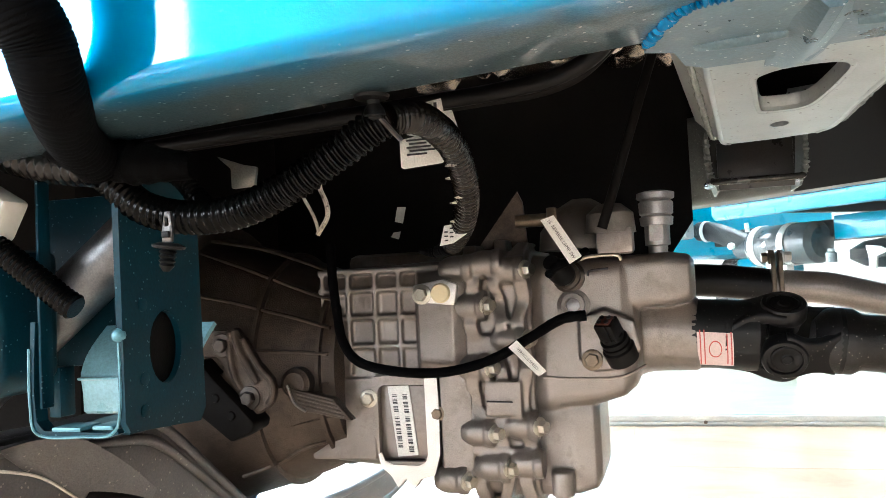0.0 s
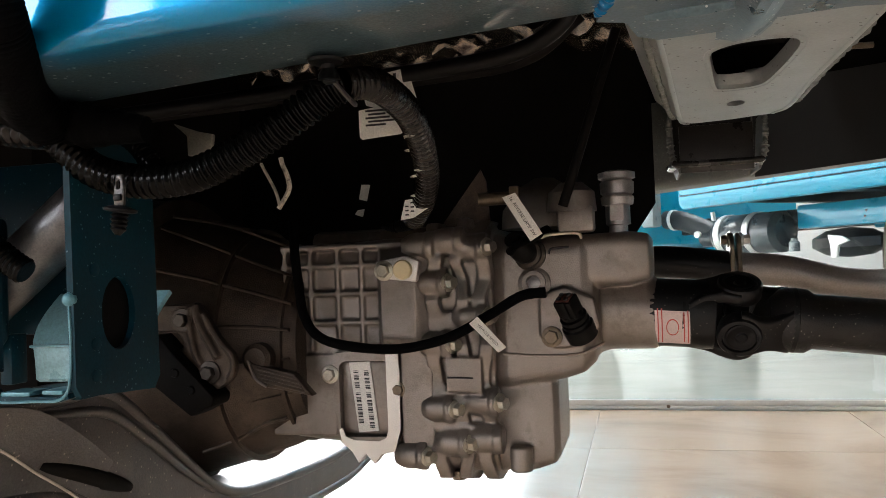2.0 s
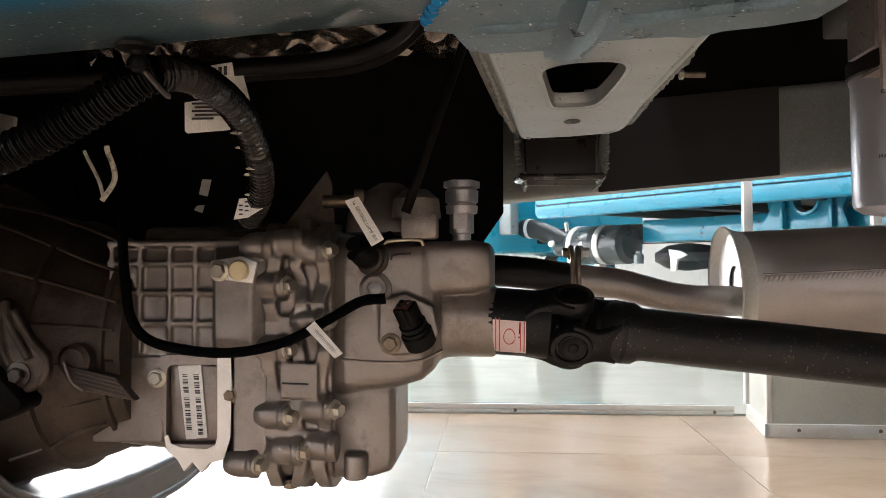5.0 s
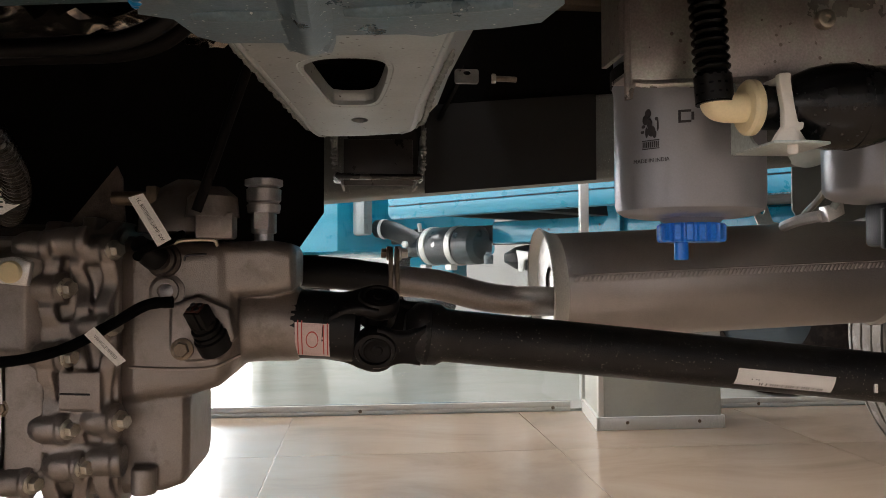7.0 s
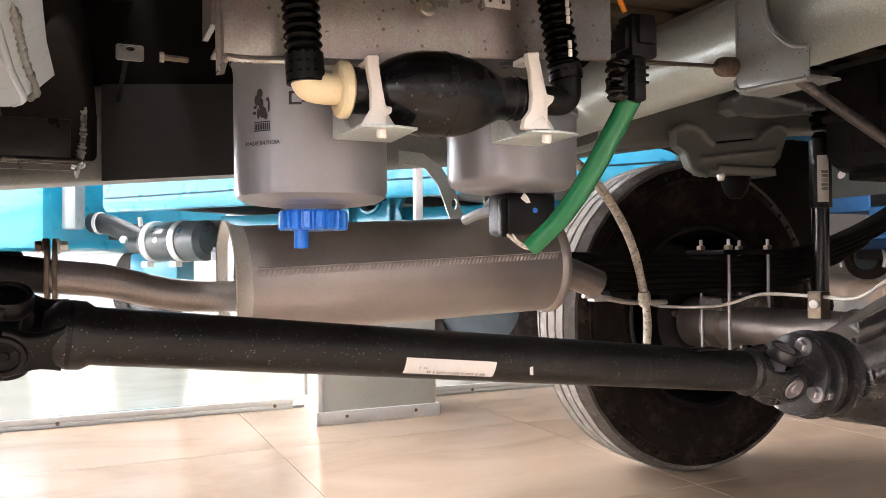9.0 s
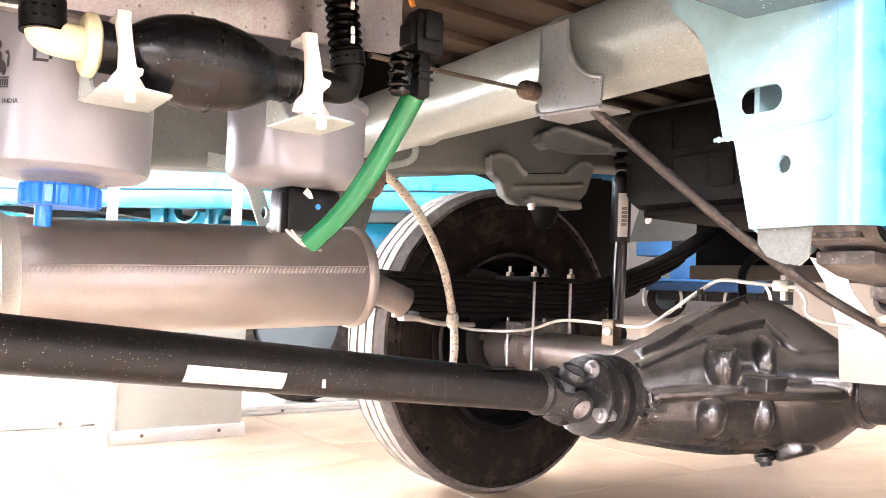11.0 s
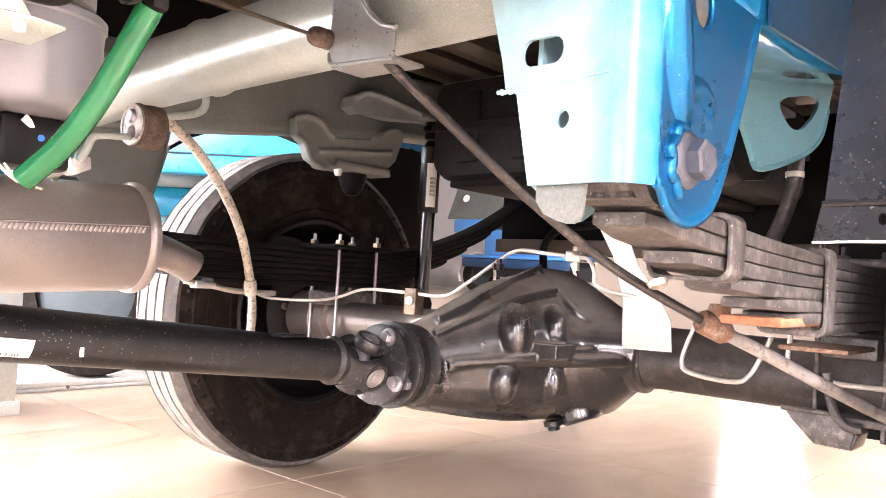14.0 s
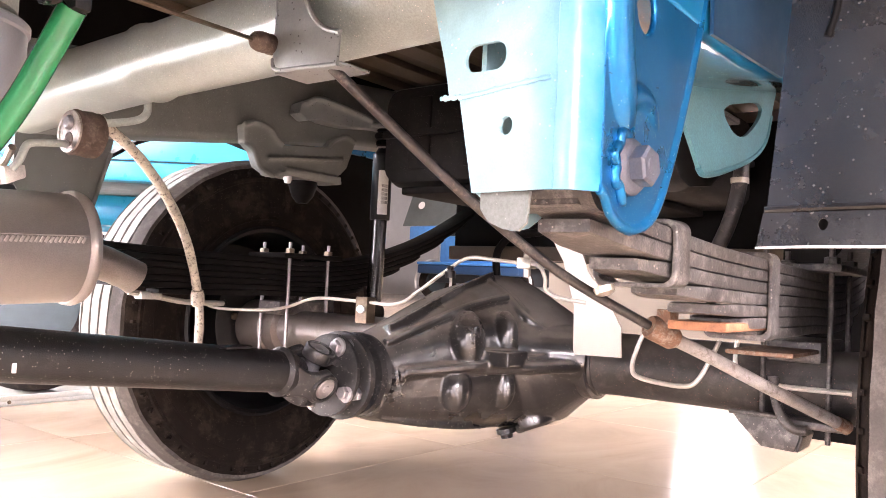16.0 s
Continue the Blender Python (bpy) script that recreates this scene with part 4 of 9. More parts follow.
left_tube = thing("suspension_arm_tube", (-0.2, 0.46, 0.54), "dark metallic tube with bright streaks behind the bracket", "suspension arm")
part("tube_body", cyl(B(), (-0.30, 0.475, 0.463), (-0.125, 0.475, 0.596), 0.019, seg=32), surface("dark_brushed_tube", (0.16, 0.165, 0.175), 0.34, 0.85, 0.2, 60, 700, 0.25), left_tube)
side_panel = thing("front_bracket_plate", (-0.26, 0.42, 0.47), "teal primed bracket plate with a pale lip", "bracket")
part("plate_body", plate(B(), [(-0.34, 0.468), (-0.222, 0.468), (-0.210, 0.48), (-0.210, 0.56), (-0.34, 0.56)], "y", 0.41, 0.46, round_=0.006), primer_teal, side_panel)

# ---- front cross beam, a black pressed trough under the bell housing ----
beam = thing("front_cross_beam", (-0.40, 0.95, 0.2), "black pressed-steel cross beam that dips under the gearbox", "cross beam")
BEAM = ((0.42, 0.392, 0.04), (0.515, 0.388, 0.042), (0.585, 0.379, 0.048), (0.645, 0.358, 0.066), (0.70, 0.326, 0.062), (0.765, 0.285, 0.052), (0.82, 0.256, 0.040), (0.88, 0.236, 0.034), (0.964, 0.228, 0.029), (1.157, 0.212, 0.029), (1.31, 0.214, 0.03), (1.6, 0.26, 0.035))
line = spline(BEAM, 64)
bm = B()
loft(bm, [[(-0.28 - w + u, y, z + v) for u, v in rrect(0, 0, w, h, 0.015, 6)] for y, z, h, w in ((y, z, h, 0.028 + 0.05 * min(max((y - 0.72) / 0.25, 0), 1)) for y, z, h in line)])
wobble(bm, 0.0015, 16, 6)
part("beam_body", bm, beam_black, beam)
for dz in (-1, 1):
    part("folded_rim", tube(B(), [(-0.284, y, z + dz * (h - 0.007)) for y, z, h in BEAM], 0.007, 10, 80), beam_black, beam)
part("pressed_ridge", tube(B(), [(-0.279, y, z + 0.6 * h) for y, z, h in BEAM[1:7]], 0.005, 10, 60, lambda s, i: math.sin(math.pi * (0.05 + 0.9 * s)) ** 0.4), beam_black, beam)
TOP_LINE = [(-0.266, 0.42, 0.424), (-0.263, 0.4675, 0.4283), (-0.262, 0.4978, 0.4281), (-0.262, 0.5372, 0.4203), (-0.263, 0.5681, 0.4042), (-0.266, 0.6021, 0.3828), (-0.271, 0.6393, 0.3567)]
LOW_LINE = [(-0.277, 0.42, 0.432), (-0.2785, 0.4675, 0.4257), (-0.2790, 0.4971, 0.4065), (-0.2790, 0.5241, 0.3883), (-0.2790, 0.5475, 0.3728), (-0.2785, 0.582, 0.351), (-0.2775, 0.62, 0.328)]
part("pressed_panel", loft(B(), [[p, q, q + Vector((-0.004, 0, 0.001)), p + Vector((-0.004, 0, 0.001))] for p, q in zip(spline(TOP_LINE, 40), spline(LOW_LINE, 40))]), beam_black, beam)
part("bright_edge", tube(B(), [(-0.276, 0.46, 0.415), (-0.2755, 0.509, 0.398), (-0.2755, 0.552, 0.368), (-0.2755, 0.596, 0.337), (-0.2755, 0.63, 0.304), (-0.277, 0.66, 0.283)], 0.0012, 8, 50), pipe_white, beam, "thin bright edge line")
part("slot", tube(B(), [(-0.2795, 0.559, 0.373), (-0.2785, 0.60, 0.357), (-0.2785, 0.635, 0.341), (-0.2795, 0.672, 0.325)], 0.0085, 14, 40, lambda s, i: math.sin(math.pi * (0.04 + 0.92 * s)) ** 0.35), rubber, beam, "dark slot")
stay = thing("diagonal_stay", (-0.3, 0.7, 0.38), "dark angled steel stay below the gearbox mount", "stay")
part("stay_bar", plate(B(), [(-0.306, 0.459), (-0.2887, 0.4385), (-0.2425, 0.3925), (-0.2445, 0.384), (-0.2695, 0.372), (-0.3141, 0.4053), (-0.33, 0.45)], "y", 0.762, 0.80, round_=0.003), rubber, stay)
for x, z in ((-0.286, 0.418), (-0.268, 0.400)):
    part("rivet", lathe(B(), (x, 0.762, z), (0, -1, 0), [(0, 0.005), (0.002, 0.004)], 12), rubber, stay)

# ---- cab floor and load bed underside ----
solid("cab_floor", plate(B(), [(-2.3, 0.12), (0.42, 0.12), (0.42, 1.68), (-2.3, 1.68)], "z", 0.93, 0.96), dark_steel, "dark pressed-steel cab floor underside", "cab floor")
bed = thing("load_bed", (1.7, 0.9, 0.97), "brown-grey ribbed steel load bed underside", "load bed")
part("bed_floor", box(B(), 0.44, 3.1, 0.05, 1.74, 0.985, 1.0), brown_steel, bed)
for i in range(13):
    y = 0.12 + i * 0.125
    part("floor_rib", box(B(), 0.44, 3.1, y, y + 0.06, 0.968, 0.9849, 0.003), brown_steel, bed)
for x in (0.75, 1.35, 1.95, 2.55):
    part("bed_crossbar", box(B(), x, x + 0.06, 0.06, 1.72, 0.90, 0.967, 0.004), primer, bed)
part("side_skirt", box(B(), 0.44, 3.1, 0.03, 0.05, 0.86, 1.35, 0.004), blue_paint, bed, "blue load bed side")
part("side_skirt", box(B(), 0.44, 3.1, 1.74, 1.76, 0.86, 1.35, 0.004), blue_paint, bed, "blue load bed side")
cab = thing("cab", (-0.6, 0.9, 0.9), "blue pickup cab lower body", "cab")
part("sill", box(B(), -2.3, 0.42, 0.06, 0.12, 0.80, 1.4, 0.02), blue_paint, cab)
part("sill", box(B(), -2.3, 0.42, 1.68, 1.74, 0.80, 1.4, 0.02), blue_paint, cab)
part("firewall", box(B(), -2.34, -2.3, 0.06, 1.74, 0.5, 1.4), dark_steel, cab)
engine = thing("engine_block", (-0.7, 0.92, 0.3), "dark engine block ahead of the gearbox", "engine")
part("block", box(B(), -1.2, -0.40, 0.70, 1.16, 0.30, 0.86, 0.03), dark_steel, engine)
# near-black sheets added for the shade in the engine bay and at the bed sides
solid("dark_interior_sheet", plate(B(), [(-1.6, 0.40), (0.16, 0.52), (0.215, 0.60), (0.215, 0.93), (-1.6, 0.93)], "y", 1.215, 1.219), dark_steel, "added black sheet that stands in for the dark interior beside the gearbox", "splash panel")
solid("bed_dark_closer", plate(B(), [(0.215, 0.765), (1.2, 0.845), (1.6, 0.91), (2.0, 0.962), (3.0, 0.975), (3.0, 0.985), (0.215, 0.985)], "y", 1.40, 1.424), dark_steel, "added dark sheet that closes the gap between far rail and load bed", "sill")
solid("bed_dark_closer", box(B(), 0.40, 3.0, 0.402, 0.42, 0.82, 0.985), dark_steel, "added dark sheet that closes the gap between near rail and load bed", "sill")
# Beam added across the rear so that the gaps behind the tank stay dark.
rear_cross = thing("rear_backdrop_beam", (2.4, 0.9, 0.6), "added near-black beam that makes a dark backdrop behind the tank", "crossmember")
part("beam", box(B(), 2.36, 2.46, 0.30, 1.50, 0.56, 0.90, 0.015), dark_steel, rear_cross)
part("breather_hose", tube(B(), [(2.3, 1.13, 0.64), (2.3, 1.2467, 0.6257), (2.3, 1.285, 0.602), (2.3, 1.3017, 0.568), (2.3, 1.297, 0.50)], 0.011, 12, 40), rubber, rear_cross, "black breather hose")
part("lower_lip", box(B(), 2.34, 2.36, 0.30, 1.50, 0.56, 0.60, 0.004), brown_steel, rear_cross)
# crumpled heat shield under the cab floor
bm = B()
bmesh.ops.create_grid(bm, x_segments=70, y_segments=18, size=1, matrix=Matrix.LocRotScale((-0.10, 1.13, 0.835), None, (0.34, 0.07, 1)))
for v in bm.verts:
    q = v.co.copy()
    v.co.z += 0.022 * noise.noise(q * 24) + 0.014 * noise.noise(q * 60)
    v.co.y += 0.012 * noise.noise(q * 30 + Vector((5, 0, 0)))
bmesh.ops.solidify(bm, geom=bm.faces[:], thickness=0.0008)
solid("heat_shield", bm, foil, "crumpled silver foil heat shield above the gearbox", "heat shield", angle=50)


# ---- gearbox ----
gear = thing("gearbox", (-0.05, 0.93, 0.30), "sand-cast aluminium five-part gearbox, oil stained, with ribbed case", "gearbox")
GY, GZ = 0.935, 0.432
bell = B()
lathe(bell, (-0.40, GY, GZ), (1, 0, 0), [(0, 0.185), (0.03, 0.185), (0.035, 0.165), (0.07, 0.156), (0.12, 0.142), (0.17, 0.125), (0.20, 0.112), (0.22, 0.108)], 40)
wobble(bell, 0.0015, 18)
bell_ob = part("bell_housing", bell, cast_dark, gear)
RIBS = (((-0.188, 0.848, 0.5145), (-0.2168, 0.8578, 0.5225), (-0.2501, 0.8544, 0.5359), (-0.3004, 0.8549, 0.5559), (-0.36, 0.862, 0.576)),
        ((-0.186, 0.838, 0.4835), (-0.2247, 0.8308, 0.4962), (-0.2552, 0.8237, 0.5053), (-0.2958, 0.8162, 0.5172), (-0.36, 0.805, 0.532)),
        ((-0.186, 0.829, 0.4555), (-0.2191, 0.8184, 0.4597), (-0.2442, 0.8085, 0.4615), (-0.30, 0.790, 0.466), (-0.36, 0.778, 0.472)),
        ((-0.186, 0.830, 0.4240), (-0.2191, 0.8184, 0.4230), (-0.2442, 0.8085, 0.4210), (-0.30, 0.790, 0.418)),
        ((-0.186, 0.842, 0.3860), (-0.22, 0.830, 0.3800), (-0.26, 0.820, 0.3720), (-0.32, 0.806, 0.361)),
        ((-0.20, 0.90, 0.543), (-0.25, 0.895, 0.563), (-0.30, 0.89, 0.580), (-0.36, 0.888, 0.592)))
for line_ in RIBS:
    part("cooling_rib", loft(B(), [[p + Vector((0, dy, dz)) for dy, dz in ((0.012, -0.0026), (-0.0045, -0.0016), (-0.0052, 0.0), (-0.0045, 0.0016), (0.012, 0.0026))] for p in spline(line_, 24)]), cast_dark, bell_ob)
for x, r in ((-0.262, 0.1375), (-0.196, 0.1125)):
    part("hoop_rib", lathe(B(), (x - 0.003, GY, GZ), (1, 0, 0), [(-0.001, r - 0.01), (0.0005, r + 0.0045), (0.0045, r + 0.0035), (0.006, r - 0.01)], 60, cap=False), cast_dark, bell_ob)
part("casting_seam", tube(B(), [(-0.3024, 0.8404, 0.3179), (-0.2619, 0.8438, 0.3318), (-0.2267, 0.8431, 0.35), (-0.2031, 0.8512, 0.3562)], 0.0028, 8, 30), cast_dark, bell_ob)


def case_ring(x, y0, y1, z0, z1, r):
    return [(x, u, v) for u, v in rrect((y0 + y1) / 2, (z0 + z1) / 2, (y1 - y0) / 2, (z1 - z0) / 2, r, 5)]


# main case with its grid of ribs and the smooth shoulder
bm = B()
loft(bm, [case_ring(-0.225, 0.865, 1.02, 0.325, 0.548, 0.06), case_ring(-0.20, 0.858, 1.02, 0.328, 0.548, 0.03), case_ring(-0.12, 0.856, 1.02, 0.322, 0.55, 0.025), case_ring(-0.085, 0.854, 1.02, 0.318, 0.552, 0.025), case_ring(-0.03, 0.852, 1.02, 0.31, 0.552, 0.03)])
for x in (-0.201, -0.170, -0.138, -0.110):
    slab(bm, x - 0.0024, x + 0.0024, 0.8510, 0.88, 0.43, 0.543)
for z in (0.5235, 0.4925, 0.4605):
    slab(bm, -0.206, -0.085, 0.8515, 0.88, z - 0.0024, z + 0.0024)
slab(bm, -0.206, -0.04, 0.851, 0.88, 0.541, 0.548)
loft(bm, [case_ring(-0.090, 0.852, 0.95, 0.425, 0.552, 0.02), case_ring(-0.084, 0.838, 0.95, 0.43, 0.54, 0.02), case_ring(-0.045, 0.834, 0.95, 0.425, 0.542, 0.02), case_ring(-0.03, 0.846, 0.95, 0.42, 0.556, 0.02)])
slab(bm, -0.066, -0.030, 0.842, 0.90, 0.315, 0.43)
slab(bm, -0.222, -0.146, 0.855, 0.90, 0.335, 0.425)
cast("main_case", bm, cast_alu, gear)
bm = B()
plate(bm, [(-0.082, 0.508), (-0.04, 0.503), (-0.036, 0.525), (-0.052, 0.531), (-0.085, 0.526)], "y", 0.826, 0.836, round_=0.002)
part("sensor_lug", bm, bright_alu, gear, "bright machined lug")
part("lug_bolt", hexbolt(B(), (-0.075, 0.826, 0.516), (0, -1, 0), 0.0075, 0.009), zinc, gear)
part("lug_plug", lathe(B(), (-0.054, 0.828, 0.5165), (0, -1, 0), [(0, 0.0105), (0.005, 0.0105), (0.007, 0.009)], 22), cream, gear, "cream sensor cap")
# middle flange: wavy ribs with bolt bosses
bm = B()
loft(bm, [case_ring(-0.036, 0.850, 1.03, 0.300, 0.558, 0.022), case_ring(0.036, 0.850, 1.03, 0.296, 0.558, 0.022)])
for x, dz, w in ((-0.026, 0.0, 0.0075), (0.003, 0.004, 0.0065), (0.027, 0.0, 0.0075)):
    prof = [(0.862, 0.566 + dz), (0.848, 0.552), (0.837, 0.525), (0.843, 0.505), (0.836, 0.48), (0.844, 0.455), (0.837, 0.43), (0.844, 0.40), (0.838, 0.37), (0.846, 0.345), (0.84, 0.32), (0.85, 0.295), (0.875, 0.287)]
    wave = spline([(x + 0.004 * math.sin(2.1 * k + x * 90), y, z) for k, (y, z) in enumerate(prof)], 50)
    loft(bm, [[(p.x - w, p.y, p.z), (p.x + w, p.y, p.z), (p.x + w, p.y + 0.05, p.z), (p.x - w, p.y + 0.05, p.z)] for p in wave])
BOLTS = ((0.036, 0.537), (-0.007, 0.501), (-0.005, 0.436), (0.035, 0.465), (-0.004, 0.368), (0.043, 0.375), (0.010, 0.332), (-0.036, 0.318))
for x, z in BOLTS + ((0.012, 0.545), (-0.020, 0.541), (0.046, 0.336)):
    lathe(bm, (x - 0.036, 0.848, z), (1, 0.0, 0), [(-0.004, 0.009), (0.004, 0.0135), (0.012, 0.0150), (0.033, 0.0145)], 24)
    lathe(bm, (x - 0.012, 0.846, z), (1, 0.0, 0), [(0, 0.0155), (0.009, 0.0155)], 24)
slab(bm, -0.014, 0.024, 0.8345, 0.88, 0.386, 0.422)
slab(bm, -0.034, 0.03, 0.842, 0.88, 0.452, 0.470)
slab(bm, -0.034, 0.03, 0.842, 0.88, 0.345, 0.352)
middle = cast("middle_case", bm, cast_alu, gear)
for x, z in BOLTS:
    part("bolt", hexbolt(B(), (x - 0.0025, 0.839, z), (1, -0.6, 0), 0.0070, 0.010), zinc, middle, "zinc-plated hex bolt")
# rear housing
bm = B()
loft(bm, [case_ring(0.03, 0.862, 1.02, 0.37, 0.555, 0.035), case_ring(0.05, 0.852, 1.02, 0.385, 0.548, 0.02), case_ring(0.105, 0.850, 1.01, 0.395, 0.545, 0.018), case_ring(0.128, 0.851, 1.0, 0.402, 0.545, 0.018), case_ring(0.140, 0.858, 0.99, 0.412, 0.545, 0.02), case_ring(0.146, 0.868, 0.985, 0.425, 0.542, 0.03)])
loft(bm, [case_ring(0.13, 0.855, 0.99, 0.490, 0.546, 0.014), case_ring(0.178, 0.860, 0.985, 0.492, 0.548, 0.014), case_ring(0.198, 0.866, 0.98, 0.496, 0.545, 0.015), case_ring(0.203, 0.874, 0.975, 0.502, 0.538, 0.015)])
loft(bm, [case_ring(0.03, 0.862, 1.0, 0.295, 0.40, 0.02), case_ring(0.075, 0.858, 1.0, 0.300, 0.40, 0.014), case_ring(0.094, 0.860, 0.99, 0.306, 0.40, 0.014), case_ring(0.100, 0.868, 0.98, 0.315, 0.39, 0.014)])
lathe(bm, (0.118, 0.918, 0.4625), (1, 0, -0.03), [(0, 0.054), (0.02, 0.047), (0.035, 0.0415), (0.05, 0.040), (0.084, 0.0395), (0.088, 0.037)], 40)
plate(bm, [(0.086, 0.485), (0.112, 0.493), (0.141, 0.480), (0.147, 0.452), (0.132, 0.433), (0.100, 0.430), (0.086, 0.443)], "y", 0.8405, 0.87)
lathe(bm, (0.06, 0.852, 0.318), (0, 0, -1), [(-0.01, 0.012), (0.016, 0.012)], 18)
cast("rear_housing", bm, cast_alu, gear)
part("case_seam", tube(B(), [(0.045, 0.8525, 0.424), (0.085, 0.8505, 0.422), (0.125, 0.8505, 0.4235), (0.15, 0.857, 0.434)], 0.0016, 6, 24), cast_alu, gear)
part("drain_plug", hexbolt(B(), (0.066, 0.87, 0.318), (1, 0, -0.1), 0.0075, 0.012), bolt_brown, gear)
part("bottom_plug", hexbolt(B(), (-0.012, 0.87, 0.296), (0, 0, -1), 0.0085, 0.009), bolt_brown, gear)
# side cover: white machined joint face, recess with its label
bm = B()
outer = [(-0.142, 0.428), (-0.108, 0.430), (-0.068, 0.428), (-0.066, 0.40), (-0.068, 0.345), (-0.075, 0.322), (-0.090, 0.318), (-0.098, 0.308), (-0.108, 0.319), (-0.116, 0.309), (-0.124, 0.322), (-0.136, 0.332), (-0.139, 0.36), (-0.146, 0.372), (-0.142, 0.385)]
plate(bm, outer, "y", 0.842, 0.856, [rrect(-0.107, 0.378, 0.029, 0.041, 0.008)], 0.0)
part("joint_face", bm, cast_alu, gear)
# Machined strip; on the lower lobes the white also paints lens flare.
part("machined_strip", plate(B(), [(-0.0815, 0.4275), (-0.0675, 0.4275), (-0.0665, 0.40), (-0.0675, 0.345), (-0.0745, 0.322), (-0.090, 0.319), (-0.098, 0.309), (-0.107, 0.3195), (-0.116, 0.310), (-0.123, 0.322), (-0.134, 0.331), (-0.137, 0.345), (-0.1335, 0.347), (-0.130, 0.338), (-0.120, 0.334), (-0.092, 0.333), (-0.0835, 0.337), (-0.0810, 0.345)], "y", 0.8400, 0.8418), bright_alu, gear, "bright machined strip, its lower lobes whitened for flare")
bm = B()
box(bm, -0.136, -0.078, 0.850, 0.858, 0.338, 0.418, 0.003)
part("side_cover", bm, cast_alu, gear)
bm = B()
plate(bm, [(-0.126, 0.417), (-0.102, 0.418), (-0.094, 0.343), (-0.117, 0.341)], "y", 0.8475, 0.8495)
label_ob = part("serial_label", bm, paper, gear, "white paper label with bars")
bm = B()
for u0, n0, seed in ((-0.1185, 36, 1), (-0.1065, 40, 2)):
    for i in range(n0):
        if (i * 7 + seed) % 5 == 0 or i in (13, 14, 24):
            continue
        z = 0.408 - i * 0.0016
        x = u0 + (0.408 - z) * 0.09
        box(bm, x - 0.0026, x + 0.0026, 0.8466, 0.8474, z - 0.0003 - 0.0003 * (i % 3), z + 0.0003)
part("bar_print", bm, ink, label_ob)
part("cover_bolt", hexbolt(B(), (-0.146, 0.842, 0.405), (0, -1, 0), 0.007, 0.008), zinc, gear)
part("cover_bolt", hexbolt(B(), (-0.069, 0.843, 0.388), (0, -1, 0), 0.006, 0.005), bolt_brown, gear)
# mount bracket on the bell housing
bm = B()
plate(bm, [(-0.325, 0.489), (-0.2828, 0.4877), (-0.2725, 0.4904), (-0.2615, 0.478), (-0.2471, 0.4537), (-0.23, 0.4344), (-0.2281, 0.4179), (-0.2338, 0.4073), (-0.2495, 0.3973), (-0.2599, 0.3872), (-0.2698, 0.4093), (-0.2854, 0.4244), (-0.3107, 0.4459), (-0.3063, 0.4507), (-0.2951, 0.4396), (-0.2874, 0.4425), (-0.2858, 0.4485), (-0.2943, 0.4596), (-0.325, 0.460)], "y", 0.780, 0.793)
tube(bm, [(-0.2702, 0.779, 0.4876), (-0.2644, 0.776, 0.4665), (-0.2458, 0.779, 0.4316)], 0.0042, 10, 24)
tube(bm, [(-0.2619, 0.780, 0.4783), (-0.2418, 0.777, 0.4481), (-0.2285, 0.777, 0.4335), (-0.2275, 0.777, 0.4184), (-0.2343, 0.779, 0.4079)], 0.0034, 10, 40)
tube(bm, [(-0.277, 0.780, 0.486), (-0.2765, 0.778, 0.462), (-0.272, 0.779, 0.438), (-0.265, 0.780, 0.424)], 0.0036, 10, 30)
lathe(bm, (-0.2853, 0.785, 0.472), (0, -1, 0), [(0, 0.013), (0.006, 0.0125), (0.007, 0.011)], 24)
lathe(bm, (-0.2553, 0.785, 0.416), (0, -1, 0), [(0, 0.0145), (0.005, 0.014), (0.006, 0.012)], 24)
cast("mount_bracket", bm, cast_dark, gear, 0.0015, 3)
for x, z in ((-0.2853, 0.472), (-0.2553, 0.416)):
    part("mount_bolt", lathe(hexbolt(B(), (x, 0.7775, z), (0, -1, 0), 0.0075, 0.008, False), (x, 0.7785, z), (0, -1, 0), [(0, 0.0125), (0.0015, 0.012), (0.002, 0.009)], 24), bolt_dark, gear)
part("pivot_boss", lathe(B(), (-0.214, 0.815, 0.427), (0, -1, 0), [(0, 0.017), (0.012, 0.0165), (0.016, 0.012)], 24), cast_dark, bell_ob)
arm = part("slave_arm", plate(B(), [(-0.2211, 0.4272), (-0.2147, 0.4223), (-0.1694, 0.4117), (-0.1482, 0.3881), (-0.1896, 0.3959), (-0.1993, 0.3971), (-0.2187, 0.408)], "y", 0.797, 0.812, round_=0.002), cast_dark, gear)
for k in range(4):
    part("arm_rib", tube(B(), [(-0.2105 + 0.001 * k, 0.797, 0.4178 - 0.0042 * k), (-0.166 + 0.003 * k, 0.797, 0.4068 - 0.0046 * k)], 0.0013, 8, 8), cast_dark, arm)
part("arm_rim", tube(B(), [(-0.2205, 0.796, 0.4265), (-0.2165, 0.796, 0.415), (-0.2110, 0.796, 0.4055), (-0.2000, 0.796, 0.3985)], 0.0016, 8, 20), cast_alu, arm, "brighter rim")
# reverse lamp switch, breather, speed sensor
bm = B()
lathe(bm, (0.078, 0.856, 0.527), (-0.15, -1, 0.1), [(0, 0.017), (0.006, 0.017), (0.008, 0.014), (0.014, 0.014), (0.016, 0.011), (0.03, 0.010)], 26)
part("reverse_switch", bm, bolt_dark, gear)
part("switch_cap", lathe(B(), (0.0745, 0.832, 0.5295), (-0.35, -1, 0.5), [(0, 0.013), (0.012, 0.013), (0.016, 0.010), (0.03, 0.008)], 20), black_plastic, gear)
bm = B()
